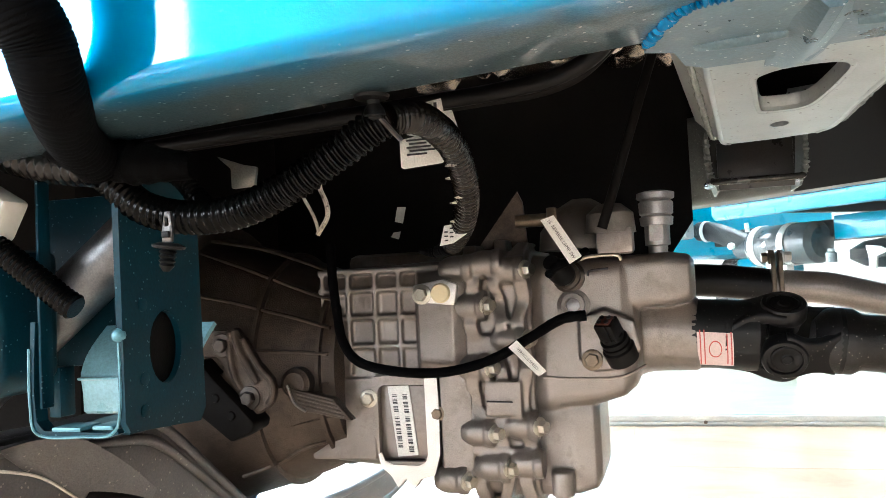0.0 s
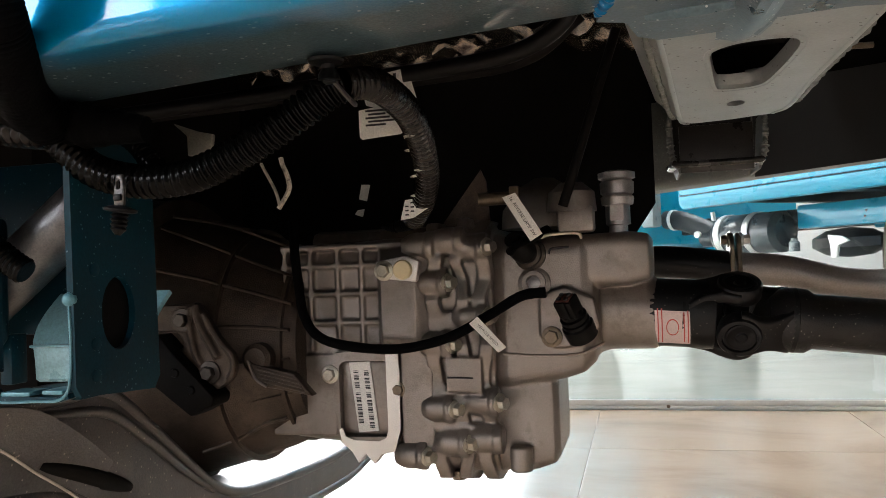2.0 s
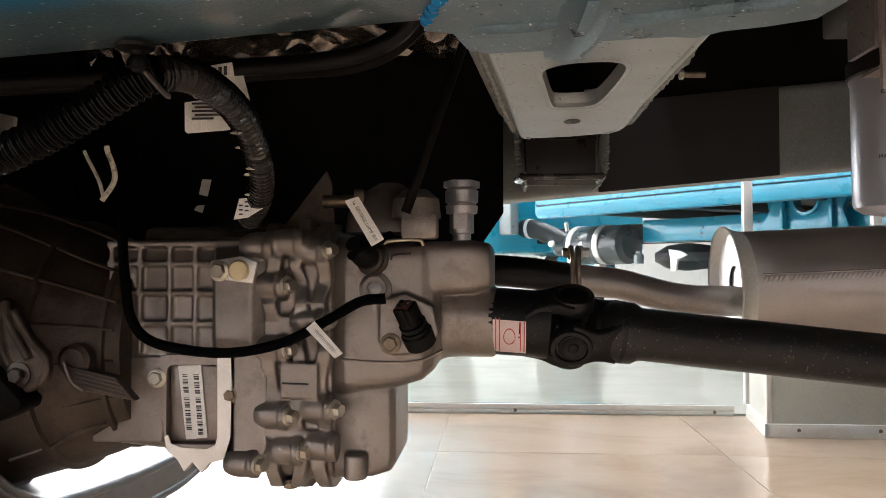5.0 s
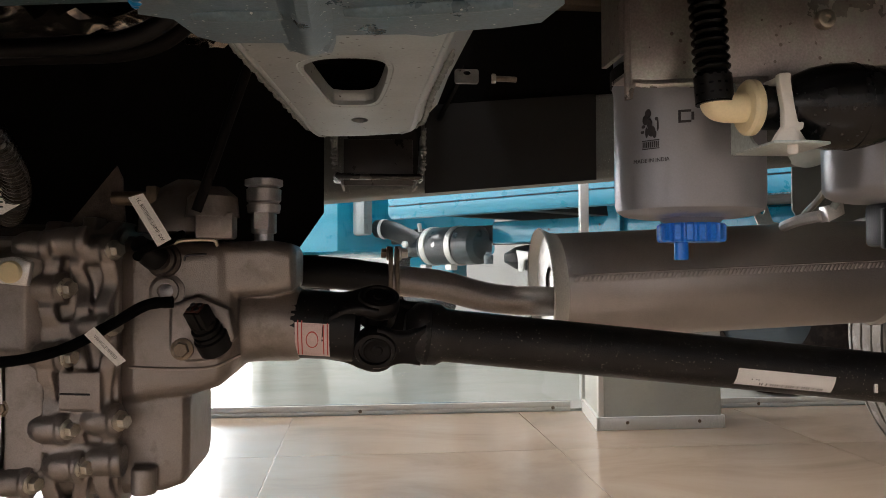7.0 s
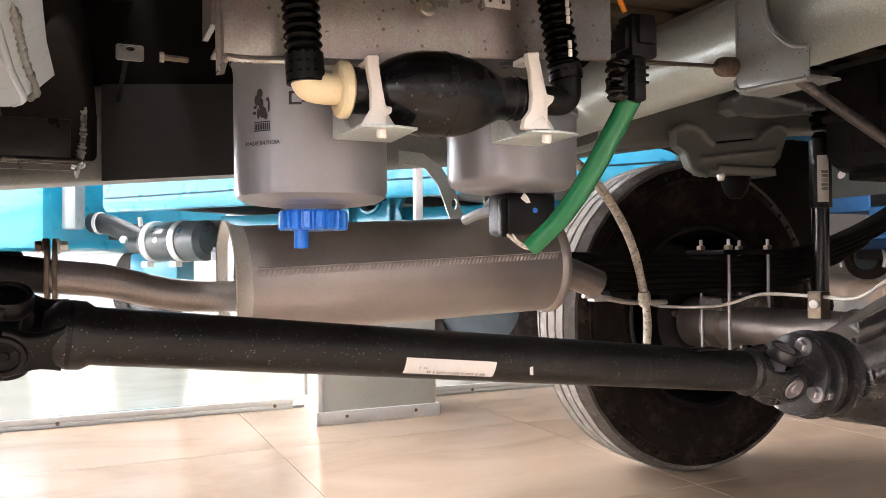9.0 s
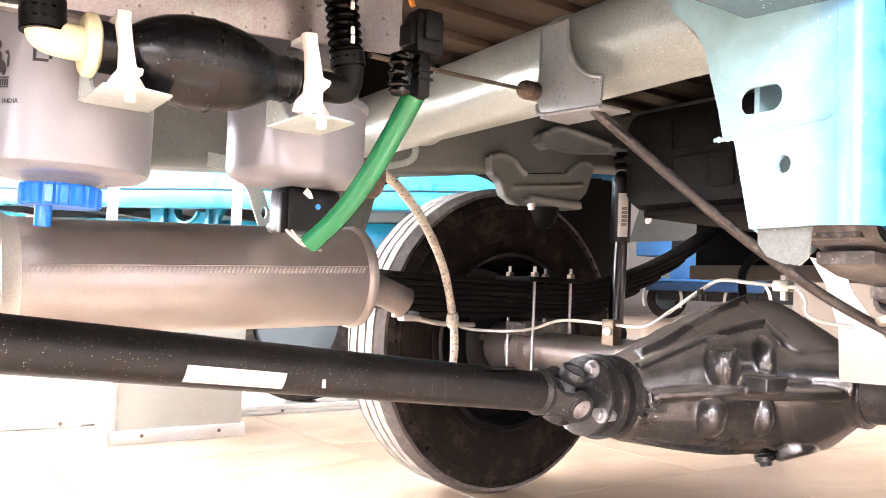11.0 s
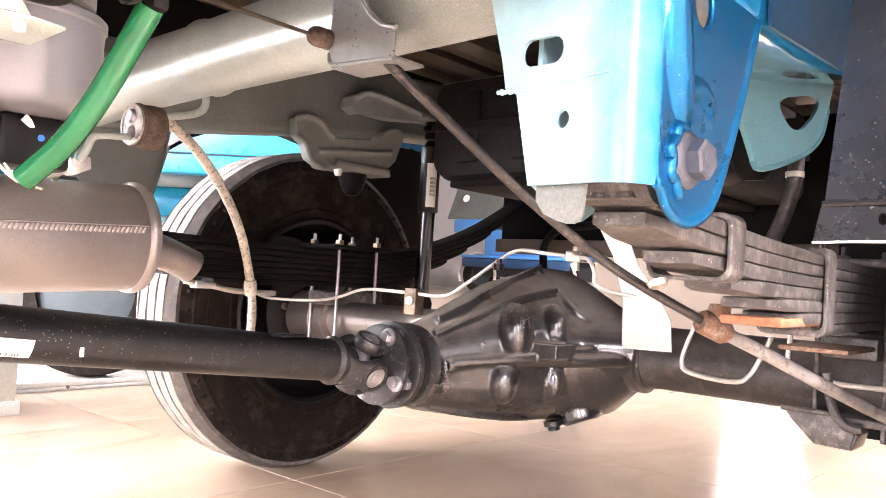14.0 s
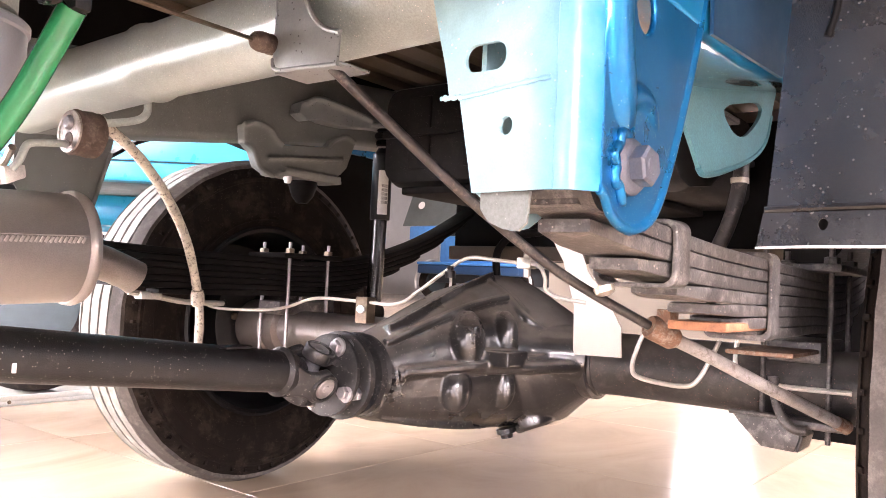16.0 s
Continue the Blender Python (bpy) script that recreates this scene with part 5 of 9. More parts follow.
lathe(bm, (0.081, 0.852, 0.497), (0, -1, 0.1), [(0, 0.017), (0.004, 0.017), (0.006, 0.0125), (0.010, 0.012), (0.010, 0.0078), (0.006, 0.0074)], 26)
part("level_plug", bm, cast_alu, gear)
part("plug_recess", lathe(B(), (0.081, 0.8465, 0.4976), (0, -1, 0.1), [(0, 0.0074), (0.0008, 0.0073), (0.002, 0.004)], 6), lead, gear)
part("sensor_bolt", hexbolt(B(), (0.098, 0.838, 0.442), (0, -1, 0), 0.0075, 0.008), bolt_brown, gear)
SD = Vector((-0.30, -0.55, 0.80)).normalized()
SB = Vector((0.125, 0.840, 0.452))
bm = B()
lathe(bm, SB, SD, [(-0.012, 0.0165), (0.003, 0.0165), (0.0045, 0.0145), (0.008, 0.0145), (0.0085, 0.0125), (0.0105, 0.0125), (0.011, 0.0142), (0.0145, 0.0142), (0.0155, 0.0115), (0.020, 0.0115)], 28)
part("speed_sensor", bm, black_plastic, gear, "ribbed black sensor body")
turn = Matrix.Translation(SB + SD * 0.027) @ SD.to_track_quat("Z", "Y").to_matrix().to_4x4() @ Matrix.Scale(0.82, 4)
part("sensor_plug", box(B(), -0.0125, 0.0125, -0.0105, 0.0105, -0.013, 0.013, 0.002, turn), black_plastic, gear)
part("plug_latch", box(B(), -0.006, 0.006, -0.0135, -0.0100, -0.010, 0.016, 0.001, turn), black_plastic, gear)
part("plug_insert", box(B(), -0.0095, 0.0095, -0.0080, 0.0080, 0.0128, 0.0150, 0.001, turn), brown_plastic, gear, "brown plug insert")
bm = B()
for x, z in ((-0.005, -0.004), (0.005, -0.004), (-0.005, 0.004), (0.005, 0.004)):
    cyl(bm, turn @ Vector((x, z, 0.0148)), turn @ Vector((x, z, 0.0165)), 0.0024, seg=10)
part("plug_pins", bm, ink, gear)
# tower switch at the back
bm = B()
lathe(bm, (0.168, 0.892, 0.535), (0, 0, 1), [(0, 0.010), (0.02, 0.010), (0.021, 0.0130), (0.041, 0.0130), (0.042, 0.0165), (0.050, 0.0175), (0.052, 0.0150), (0.054, 0.0175), (0.066, 0.0178), (0.068, 0.0150), (0.070, 0.0195), (0.076, 0.0195), (0.078, 0.012)], 26)
part("tower_switch", bm, lead, gear, "pale metal tower switch")
bm = B()
box(bm, 0.160, 0.174, 0.8775, 0.8785, 0.560, 0.577)
part("paint_mark", bm, yellow_zinc, gear)
bm = B()
tube(bm, [(0.093, 0.826, 0.5435), (0.102, 0.824, 0.546), (0.128, 0.824, 0.5465), (0.133, 0.826, 0.541)], 0.0018, 8, 20)
part("wire_bracket", bm, zinc, gear)
bm = B()
box(bm, 0.108, 0.145, 0.84, 0.87, 0.548, 0.575, 0.004)
lathe(bm, (0.122, 0.86, 0.57), (0, 0, 1), [(0, 0.026), (0.02, 0.024), (0.03, 0.012)], 20)
part("shift_tower", bm, cast_alu, gear)
bm = B()
lathe(bm, (0.09, 0.90, 0.556), (0, 0, 1), [(0, 0.052), (0.02, 0.050), (0.045, 0.03), (0.055, 0.012)], 24, squash=0.8)
part("shift_dome", bm, cast_alu, gear)
bm = B()
cyl(bm, (0.02, 0.88, 0.59), (0.13, 0.88, 0.59), 0.007, seg=14)
box(bm, 0.055, 0.066, 0.868, 0.89, 0.58, 0.602, 0.002)
part("shift_rail", bm, bolt_brown, gear)
part("fin_bracket", plate(B(), [(-0.035, 0.553), (0.030, 0.553), (0.026, 0.612), (0.0204, 0.6242)], "y", 0.892, 0.896), cast_dark, gear)
part("top_clutter", box(B(), -0.19, -0.03, 0.90, 0.99, 0.54, 0.565, 0.01), cast_dark, gear)
part("casting_mark", tube(B(), [(0.097, 0.8493, 0.527), (0.100, 0.8488, 0.532), (0.118, 0.8488, 0.5335)], 0.0012, 6, 16), ink, gear)
part("casting_mark", tube(B(), [(-0.012, 0.833, 0.402), (0.015, 0.833, 0.401)], 0.0010, 6, 6), ink, gear)

rod = thing("breather_hose", (0.14, 0.8, 0.58), "thin black breather hose rising from the gearbox", "hose")
part("hose_body", tube(B(), [(0.118, 0.80, 0.572), (0.128, 0.80, 0.60), (0.15, 0.80, 0.665), (0.176, 0.80, 0.74)], 0.0048, 10, 24), rubber, rod)

# ---- wiring over the gearbox ----
wire = thing("gearbox_wiring", (-0.05, 0.82, 0.43), "black cloth-taped wiring loop across the gearbox", "wiring")
part("loom", tube(B(), [(-0.183, 0.84, 0.575), (-0.178, 0.83, 0.54), (-0.174, 0.828, 0.506), (-0.167, 0.826, 0.469), (-0.147, 0.824, 0.446), (-0.102, 0.822, 0.4355), (-0.052, 0.822, 0.4345), (-0.003, 0.822, 0.446), (0.040, 0.815, 0.468), (0.074, 0.80, 0.486), (0.098, 0.80, 0.489)], 0.0053, 10, 90, lambda s, i: 1 + 0.10 * noise.noise(Vector((i * 0.5, 0, 0)))), cloth_tape, wire)
part("loom_branch", tube(B(), [(0.098, 0.838, 0.552), (0.085, 0.815, 0.543), (0.070, 0.806, 0.537), (0.062, 0.815, 0.53)], 0.0045, 10, 24), cloth_tape, wire)


def tag(name, corners, y, parent, mat=paper, thick=0.0006):
    return part(name, plate(B(), corners, "y", y - thick / 2, y + thick / 2), mat, parent)


def words(name, text, at, across, up, size, material, parent):
    """Flat lettering: across is the way along the line, up the way to the letters' top."""
    curve = bpy.data.curves.new(name, "FONT")
    curve.body, curve.size, curve.extrude, curve.resolution_u = text, size, 0.0001, 2
    curve.align_x, curve.align_y = "CENTER", "CENTER"
    temp = bpy.data.objects.new(name, curve)
    scene.collection.objects.link(temp)
    mesh = bpy.data.meshes.new_from_object(temp.evaluated_get(bpy.context.evaluated_depsgraph_get()))
    bpy.data.objects.remove(temp)
    a, u = Vector(across).normalized(), Vector(up).normalized()
    n = a.cross(u).normalized()
    u = n.cross(a)
    m = Matrix((a, u, n)).transposed().to_4x4()
    m.translation = at
    mesh.transform(m)
    mesh.materials.clear()
    mesh.materials.append(material)
    ob = new(name, mesh)
    ob.parent = parent
    ob.matrix_parent_inverse = Matrix.Translation(parent.location).inverted()
    return ob


lamp_tag = thing("wire_tag", (0.08, 0.79, 0.56), "white printed wire tag reading 16. REVERSE LAMP SW", "tag", "wire tags")
tag("paper_strip", [(0.0605, 0.583), (0.0735, 0.587), (0.0985, 0.546), (0.0865, 0.539)], 0.79, lamp_tag)
words("tag_print", "16. REVERSE LAMP SW", (0.0797, 0.7893, 0.5637), (0.0255, 0, -0.0425), (0.0425, 0, 0.0255), 0.0046, ink, lamp_tag)
speed_tag = thing("wire_tag", (0.04, 0.80, 0.45), "white printed wire tag on the speed sensor lead", "tag", "wire tags")
tag("paper_strip", [(0.0205, 0.460), (0.029, 0.467), (0.057, 0.436), (0.049, 0.431)], 0.80, speed_tag)
words("tag_print", "VEHICLE SPEED", (0.039, 0.7993, 0.4485), (0.0285, 0, -0.0305), (0.0305, 0, 0.0285), 0.0042, ink, speed_tag)

# ---- propeller shaft ----
SH0, SH1 = Vector((0.285, 0.912, 0.4545)), Vector((1.262, 0.912, 0.351))
AX = (SH1 - SH0).normalized()


def on_shaft(s):
    return SH0 + AX * s


shaft = thing("propeller_shaft", (0.75, 0.912, 0.37), "satin black steel propeller shaft with universal joints at both ends", "propeller shaft")
bm = B()
lathe(bm, (0.196, 0.915, 0.461), (1, 0, -0.07), [(0, 0.0365), (0.05, 0.0365), (0.056, 0.0375), (0.066, 0.037), (0.072, 0.03)], 32)
part("sliding_yoke", bm, black_paint, shaft)
bm = B()
lathe(bm, on_shaft(0.030), AX, [(0, 0.02), (0.010, 0.031), (0.016, 0.0335), (0.036, 0.0335), (0.044, 0.0285), (0.880, 0.0285), (0.887, 0.0315), (0.899, 0.0315), (0.910, 0.026), (0.925, 0.02)], 36)
part("shaft_tube", bm, black_dust, shaft)


def yoke(bm, centre, axis, pin, back):
    """Two ears from the root that hold one pin of the cross."""
    c, ax, pin = Vector(centre), Vector(axis).normalized(), Vector(pin).normalized()
    pin = (pin - ax * pin.dot(ax)).normalized()
    side = ax.cross(pin)
    lathe(bm, c - ax * back * 0.062, ax * back, [(0, 0.030), (0.006, 0.034), (0.014, 0.033), (0.019, 0.022)], 32)
    for s in (-1, 1):
        rings = []
        for k in range(10):
            f = k / 9
            p = c + pin * s * (0.020 + 0.0135 * min(1, f * 1.5) ** 0.8) - ax * back * (1 - f) * 0.050
            w = 0.0255 - 0.007 * math.sin(math.pi * min(1, f * 1.15))
            rings.append([p + side * u + pin * v for u, v in rrect(0, 0, w, 0.0072 - 0.001 * f, 0.004, 3)])
        loft(bm, rings)
        lathe(bm, c + pin * s * 0.024, pin * s, [(0, 0.0205), (0.003, 0.0222), (0.016, 0.0222), (0.0182, 0.0208), (0.0185, 0.0172), (0.0155, 0.0165), (0.0155, 0.004)], 32)


def pins(bm, centre, a, b):
    for d in (a, b):
        d = Vector(d).normalized()
        cyl(bm, Vector(centre) - d * 0.034, Vector(centre) + d * 0.034, 0.0118, seg=18)
        for s in (-1, 1):
            lathe(bm, Vector(centre) + d * s * 0.036, d * s, [(0, 0.0160), (0.0045, 0.0158), (0.0055, 0.0140), (0.0045, 0.0120), (0.0042, 0.0060), (0.0056, 0.0045), (0.0056, 0.001)], 26)


PA, PB = Vector((0.05, -0.50, 0.866)), Vector((0.0, -0.866, -0.50))
bm = B()
yoke(bm, SH0, (1, 0, -0.07), PA, 1)
part("front_yoke", bm, black_paint, shaft)
bm = B()
yoke(bm, SH0, -AX, PB, 1)
part("tube_yoke", bm, black_paint, shaft)
bm = B()
pins(bm, SH0, PA, PB)
part("joint_cross", bm, black_plastic, shaft)
RJ = SH1 - AX * 0.008
QA, QB = Vector((0, -0.45, 0.89)), Vector((0, -0.89, -0.45))
bm = B()
yoke(bm, RJ, AX, QB, 1)
part("tube_yoke", bm, flange_black, shaft)
bm = B()
yoke(bm, RJ, -AX, QA, 1)
lathe(bm, RJ + AX * 0.030, AX, [(0, 0.03), (0.005, 0.055), (0.007, 0.0595), (0.013, 0.0595), (0.0145, 0.057)], 44)
part("flange_yoke", bm, flange_black, shaft)
bm = B()
pins(bm, RJ, QA, QB)
part("joint_cross", bm, lead, shaft)
for i in range(4):
    a = radians(28 + 90 * i)
    off = Vector((0, 0.047 * math.cos(a), 0.047 * math.sin(a)))
    part("flange_bolt", hexbolt(B(), RJ + AX * 0.034 + off, -AX, 0.0095, 0.010), lead, shaft, "bright hex flange bolt")
part("balance_weight", box(B(), 1.085, 1.125, 0.878, 0.90, 0.3945, 0.398, 0.0015, None), black_dust, shaft)
# barcode sticker wrapped on the shaft
bm = B()
rings = []
for s in (0.395, 0.43, 0.47, 0.508):
    c = on_shaft(s)
    d, side = AX, Vector((0, -1, 0))
    up = side.cross(d) * -1
    up = d.cross(side)
    if up.z < 0:
        up = -up
    rings.append([c + (side * math.cos(a) + up * math.sin(a)) * 0.0288 for a in (radians(q) for q in (-47, -40, -33, -26, -19, -12, -5))])
loft(bm, rings, cap=False, closed=False)
sticker = part("barcode_sticker", bm, paper, shaft, "white barcode sticker")
bm = B()
for i in range(34):
    if (i * 5) % 7 in (0, 3):
        continue
    s = 0.41 + i * 0.0026
    c = on_shaft(s)
    ring = [[c + AX * e + (Vector((0, -1, 0)) * math.cos(a) + Vector((AX.z, 0, -AX.x)) * -math.sin(-a) * -1) * 0.02895 for a in (radians(q) for q in ((-44, -36) if i > 4 else (-30, -27)))] for e in (0, 0.0012)]
    loft(bm, ring, cap=False, closed=False)
part("bar_print", bm, ink, sticker)
part("chip", box(B(), 0.835, 0.839, 0.8835, 0.886, 0.380, 0.390, 0.0005), paper, shaft, "pale paint chip")
bm = B()
rings = []
for x in (0.201, 0.236):
    zc = 0.461 - 0.07 * (x - 0.196)
    rings.append([(x, 0.915 - 0.0368 * math.cos(a), zc + 0.0368 * math.sin(a)) for a in (radians(q) for q in range(-58, 14, 8))])
loft(bm, rings, cap=False, closed=False)
pink = part("warranty_sticker", bm, paper_pink, shaft, "pink and white paper sticker with red print")
bm = B()
for i, (x, q0, q1) in enumerate(((0.2035, -54, 10), (0.2075, -54, 10), (0.2295, -50, 5), (0.2335, -52, 8))):
    line_ = loft(B(), [[(xx, 0.915 - 0.037 * math.cos(a), 0.4605 - 0.07 * (x - 0.196) + 0.037 * math.sin(a)) for a in (radians(q0 + (q1 - q0) * k / 6) for k in range(7))] for xx in (x, x + 0.0012)], cap=False, closed=False)
    part("red_print", line_, red_ink, pink)
bm.free()
bm = B()
for k in range(24):
    a0, a1 = 2 * math.pi * k / 24, 2 * math.pi * (k + 1) / 24
    q = []
    for a, r in ((a0, 0.0065), (a1, 0.0065), (a1, 0.0055), (a0, 0.0055)):
        th = radians(-22) + r * 1.5 * math.sin(a) / 0.037
        q.append(bm.verts.new((0.2185 + r * math.cos(a), 0.915 - 0.037 * math.cos(th), 0.4595 + 0.037 * math.sin(th))))
    bm.faces.new(q)
part("red_print", bm, red_ink, pink)

# ---- exhaust ----
muff = thing("muffler", (0.79, 1.215, 0.43), "round aluminised steel muffler with a lock seam", "muffler")
M0, M1 = Vector((0.553, 1.215, 0.4915)), Vector((1.050, 1.215, 0.5135))
MD = (M1 - M0).normalized()
ML = (M1 - M0).length
bm = B()
lathe(bm, M0, MD, [(0, 0.0775), (0.003, 0.079), (ML - 0.003, 0.079), (ML, 0.0775)], 56)
shell = part("shell", bm, muffler_steel, muff)
bm = B()
lathe(bm, M0 - MD * 0.020, MD, [(0, 0.0865), (0.002, 0.0885), (0.004, 0.0865), (0.018, 0.0795), (0.024, 0.0797)], 56, cap=False)
lathe(bm, M0 - MD * 0.020, MD, [(0.002, 0.0845), (0.014, 0.077), (0.016, 0.03)], 56, cap=False)
part("front_rim", bm, alu_frame, muff, "flared pale front rim")
bm = B()
lathe(bm, M1 - MD * 0.006, MD, [(0, 0.0795), (0.004, 0.083), (0.010, 0.084), (0.016, 0.082), (0.012, 0.077), (0.006, 0.072), (0.004, 0.05)], 56)
part("rear_rim", bm, muffler_steel, muff)
bm = B()
for i in range(74):
    s = 0.014 + i * 0.0064
    c = M0 + MD * s
    th = radians(8)
    p = c + Vector((0, -math.cos(th), math.sin(th))) * 0.0792
    box(bm, -0.0020, 0.0020, -0.0011, 0.0011, -0.0046, 0.0046, 0.0006, Matrix.Translation(p) @ Matrix.Rotation(radians(28), 4, "Y") @ Matrix.Rotation(th, 4, "X"))
part("lock_seam", bm, muffler_steel, muff)
part("seam_fold", tube(B(), [M0 + MD * 0.01 + Vector((0, -0.0785, 0.0175)), M1 - MD * 0.01 + Vector((0, -0.0785, 0.0175))], 0.0012, 6, 4), muffler_steel, muff)
bm = B()
lathe(bm, M0 + MD * 0.0 + Vector((0, -0.078, -0.005)), (0, -1, 0), [(0, 0.003), (0.001, 0.002)], 8)
part("hanger_tab", tube(B(), [(0.93, 1.20, 0.585), (0.925, 1.17, 0.60), (0.915, 1.12, 0.615), (0.91, 1.09, 0.63)], 0.005, 8, 16), zinc, muff)
bm.free()
front_pipe = thing("exhaust_pipe", (0.42, 1.17, 0.47), "steel exhaust pipe with a bolted flange", "exhaust pipe")
part("pipe_body", tube(B(), [(0.305, 1.165, 0.5035), (0.34, 1.167, 0.500), (0.38, 1.17, 0.495), (0.46, 1.185, 0.476), (0.56, 1.20, 0.470)], 0.0215, 20, 40), pipe_steel, front_pipe)
part("flexible_section", tube(B(), [(-0.35, 1.22, 0.50), (0.0, 1.20, 0.515), (0.20, 1.17, 0.515), (0.31, 1.165, 0.503)], 0.0225, 20, 60), black_paint, front_pipe, "black painted front section")
bm = B()
plate(bm, rrect(1.166, 0.506, 0.026, 0.044, 0.018), "x", 0.306, 0.312, round_=0.0015)
plate(bm, rrect(1.166, 0.506, 0.026, 0.044, 0.018), "x", 0.315, 0.321, round_=0.0015)
part("flange", bm, bolt_brown, front_pipe)
part("flange_bolt", hexbolt(B(), (0.321, 1.155, 0.54), (1, 0, 0), 0.007, 0.012), bright_alu, front_pipe)
part("flange_bolt", hexbolt(B(), (0.306, 1.155, 0.54), (-1, 0, 0), 0.007, 0.010), bolt_brown, front_pipe)
tail_pipe = thing("tail_pipe", (1.13, 1.2, 0.45), "bare steel tail pipe behind the muffler", "tail pipe")
rings = []
for x, z, cutx in ((1.045, 0.503, 0.0), (1.08, 0.500, 0.0), (1.11, 0.492, 0.0), (1.135, 0.483, 0.0), (1.155, 0.474, 0.42)):
    rings.append([(x + cutx * 0.027 * math.sin(a), 1.205 + 0.027 * math.cos(a), z + 0.027 * math.sin(a) * (1 - 0.25 * cutx)) for a in (2 * math.pi * k / 28 for k in range(28))])
inside = [[(p[0] - 0.001, 1.205 + (p[1] - 1.205) * 0.9, rings[k][7][2] - 0.027 + (p[2] - rings[k][7][2] + 0.027) * 0.9) for p in rings[k]] for k in (4, 2)]
part("pipe_body", loft(B(), rings + inside, cap=False), pipe_steel, tail_pipe)


# ---- rear axle ----
diff_black = surface("dusty_axle_black", (0.014, 0.0135, 0.014), 0.3, 0.1, 0.35, 12, 420, 0.3, second=(0.032, 0.030, 0.029), amount=0.5, coat=1.0, specks=(0.22, 0.2, 0.18), speck_scale=240, depth=0.001)
# Real dust, its colour raised so that the top also looks lit.
settled_dust(diff_black, (0.42, 0.38, 0.34), 0.3, 0.95, 0.75)
axle_black = surface("dusty_black_axle_tube", (0.04, 0.038, 0.036), 0.35, 0.1, 0.3, 20, 500, 0.3, second=(0.085, 0.078, 0.072), amount=0.5, specks=(0.3, 0.15, 0.13), speck_scale=260, depth=0.001)
settled_dust(axle_black, (0.18, 0.165, 0.15), 0.2, 0.9)
axle = thing("rear_axle", (1.66, 0.88, 0.2), "glossy black rear axle with a ribbed differential housing", "rear axle")
AXX, AXZ = 1.672, 0.371
bm = B()
rings = []
for y, r, sx, top in ((0.66, 0.054, 1.0, 0.054), (0.685, 0.058, 1.0, 0.057), (0.70, 0.072, 1.02, 0.063), (0.735, 0.104, 1.08, 0.078), (0.775, 0.122, 1.12, 0.098), (0.82, 0.131, 1.15, 0.122), (0.845, 0.133, 1.16, 0.134), (0.875, 0.134, 1.16, 0.137), (0.90, 0.132, 1.15, 0.130), (0.93, 0.126, 1.13, 0.114), (0.97, 0.108, 1.08, 0.092), (1.01, 0.082, 1.02, 0.072), (1.05, 0.06, 1.0, 0.056), (1.09, 0.05, 1.0, 0.05), (1.12, 0.046, 1.0, 0.046)):
    rings.append([(AXX + r * sx * math.cos(a), y, AXZ + ((top if math.sin(a) > 0 else r) * math.sin(a))) for a in (2 * math.pi * k / 44 for k in range(44))])
loft(bm, rings)
wobble(bm, 0.002, 14, 4)
# pinion nose
rings = []
for x, cy, cz, ry, rz in ((1.355, 0.908, 0.341, 0.050, 0.060), (1.372, 0.908, 0.341, 0.056, 0.067), (1.40, 0.900, 0.345, 0.062, 0.076), (1.46, 0.882, 0.356, 0.080, 0.096), (1.53, 0.868, 0.366, 0.106, 0.115), (1.60, 0.862, 0.371, 0.128, 0.124)):
    rings.append([(x, cy + ry * abs(math.cos(a)) ** 0.8 * (1 if math.cos(a) > 0 else -1), cz + rz * abs(math.sin(a)) ** (1.25 if math.sin(a) > 0 else 0.75) * (1 if math.sin(a) > 0 else -1)) for a in (2 * math.pi * k / 40 for k in range(40))])
loft(bm, rings)
diff = bm
bm = B()
lathe(bm, (1.304, 0.910, 0.346), (1, 0, 0), [(0.006, 0.058), (0.008, 0.0645), (0.018, 0.0645), (0.0195, 0.040), (0.036, 0.038), (0.037, 0.0605), (0.047, 0.0625), (0.049, 0.055), (0.06, 0.06)], 44)
part("pinion_flange", bm, flange_black, axle)
for i in range(4):
    a = radians(28 + 90 * i)
    part("flange_stud", hexbolt(cyl(B(), (1.283, 0.911 + 0.050 * math.cos(a), 0.3475 + 0.050 * math.sin(a)), (1.337, 0.911 + 0.050 * math.cos(a), 0.3465 + 0.050 * math.sin(a)), 0.005, seg=14), (1.309, 0.911 + 0.050 * math.cos(a), 0.347 + 0.050 * math.sin(a)), (-1, 0, 0), 0.0095, 0.008, False), lead, axle, "bright flange stud")
# casting ribs on the nose
for i, (a0, h) in enumerate(((128, 0.007), (236, 0.006))):
    a = radians(a0)
    pts = []
    for x, cy, cz, ry, rz in ((1.37, 0.908, 0.341, 0.056, 0.068), (1.42, 0.895, 0.348, 0.075, 0.090), (1.50, 0.877, 0.362, 0.108, 0.118), (1.57, 0.868, 0.37, 0.132, 0.128)):
        pts.append((x, cy + ry * math.cos(a), cz + rz * math.sin(a)))
    tube(diff, pts, h, 10, 30)
tube(diff, [(1.62, 0.672, 0.366), (1.56, 0.715, 0.363), (1.49, 0.775, 0.360), (1.43, 0.826, 0.356), (1.38, 0.853, 0.348)], 0.011, 10, 40)
# raised spine from the nose to the crown, and the web below it
def strip(bm, points, out, up, half_out, half_up, n=40):
    """A bar of square section along a curve, its sides set by two directions."""
    o, u = Vector(out).normalized(), Vector(up).normalized()
    return loft(bm, [[p + o * half_out * a + u * half_up * b for a, b in ((-2, -1), (1, -1), (1, 1), (-2, 1))] for p in spline(points, n)])


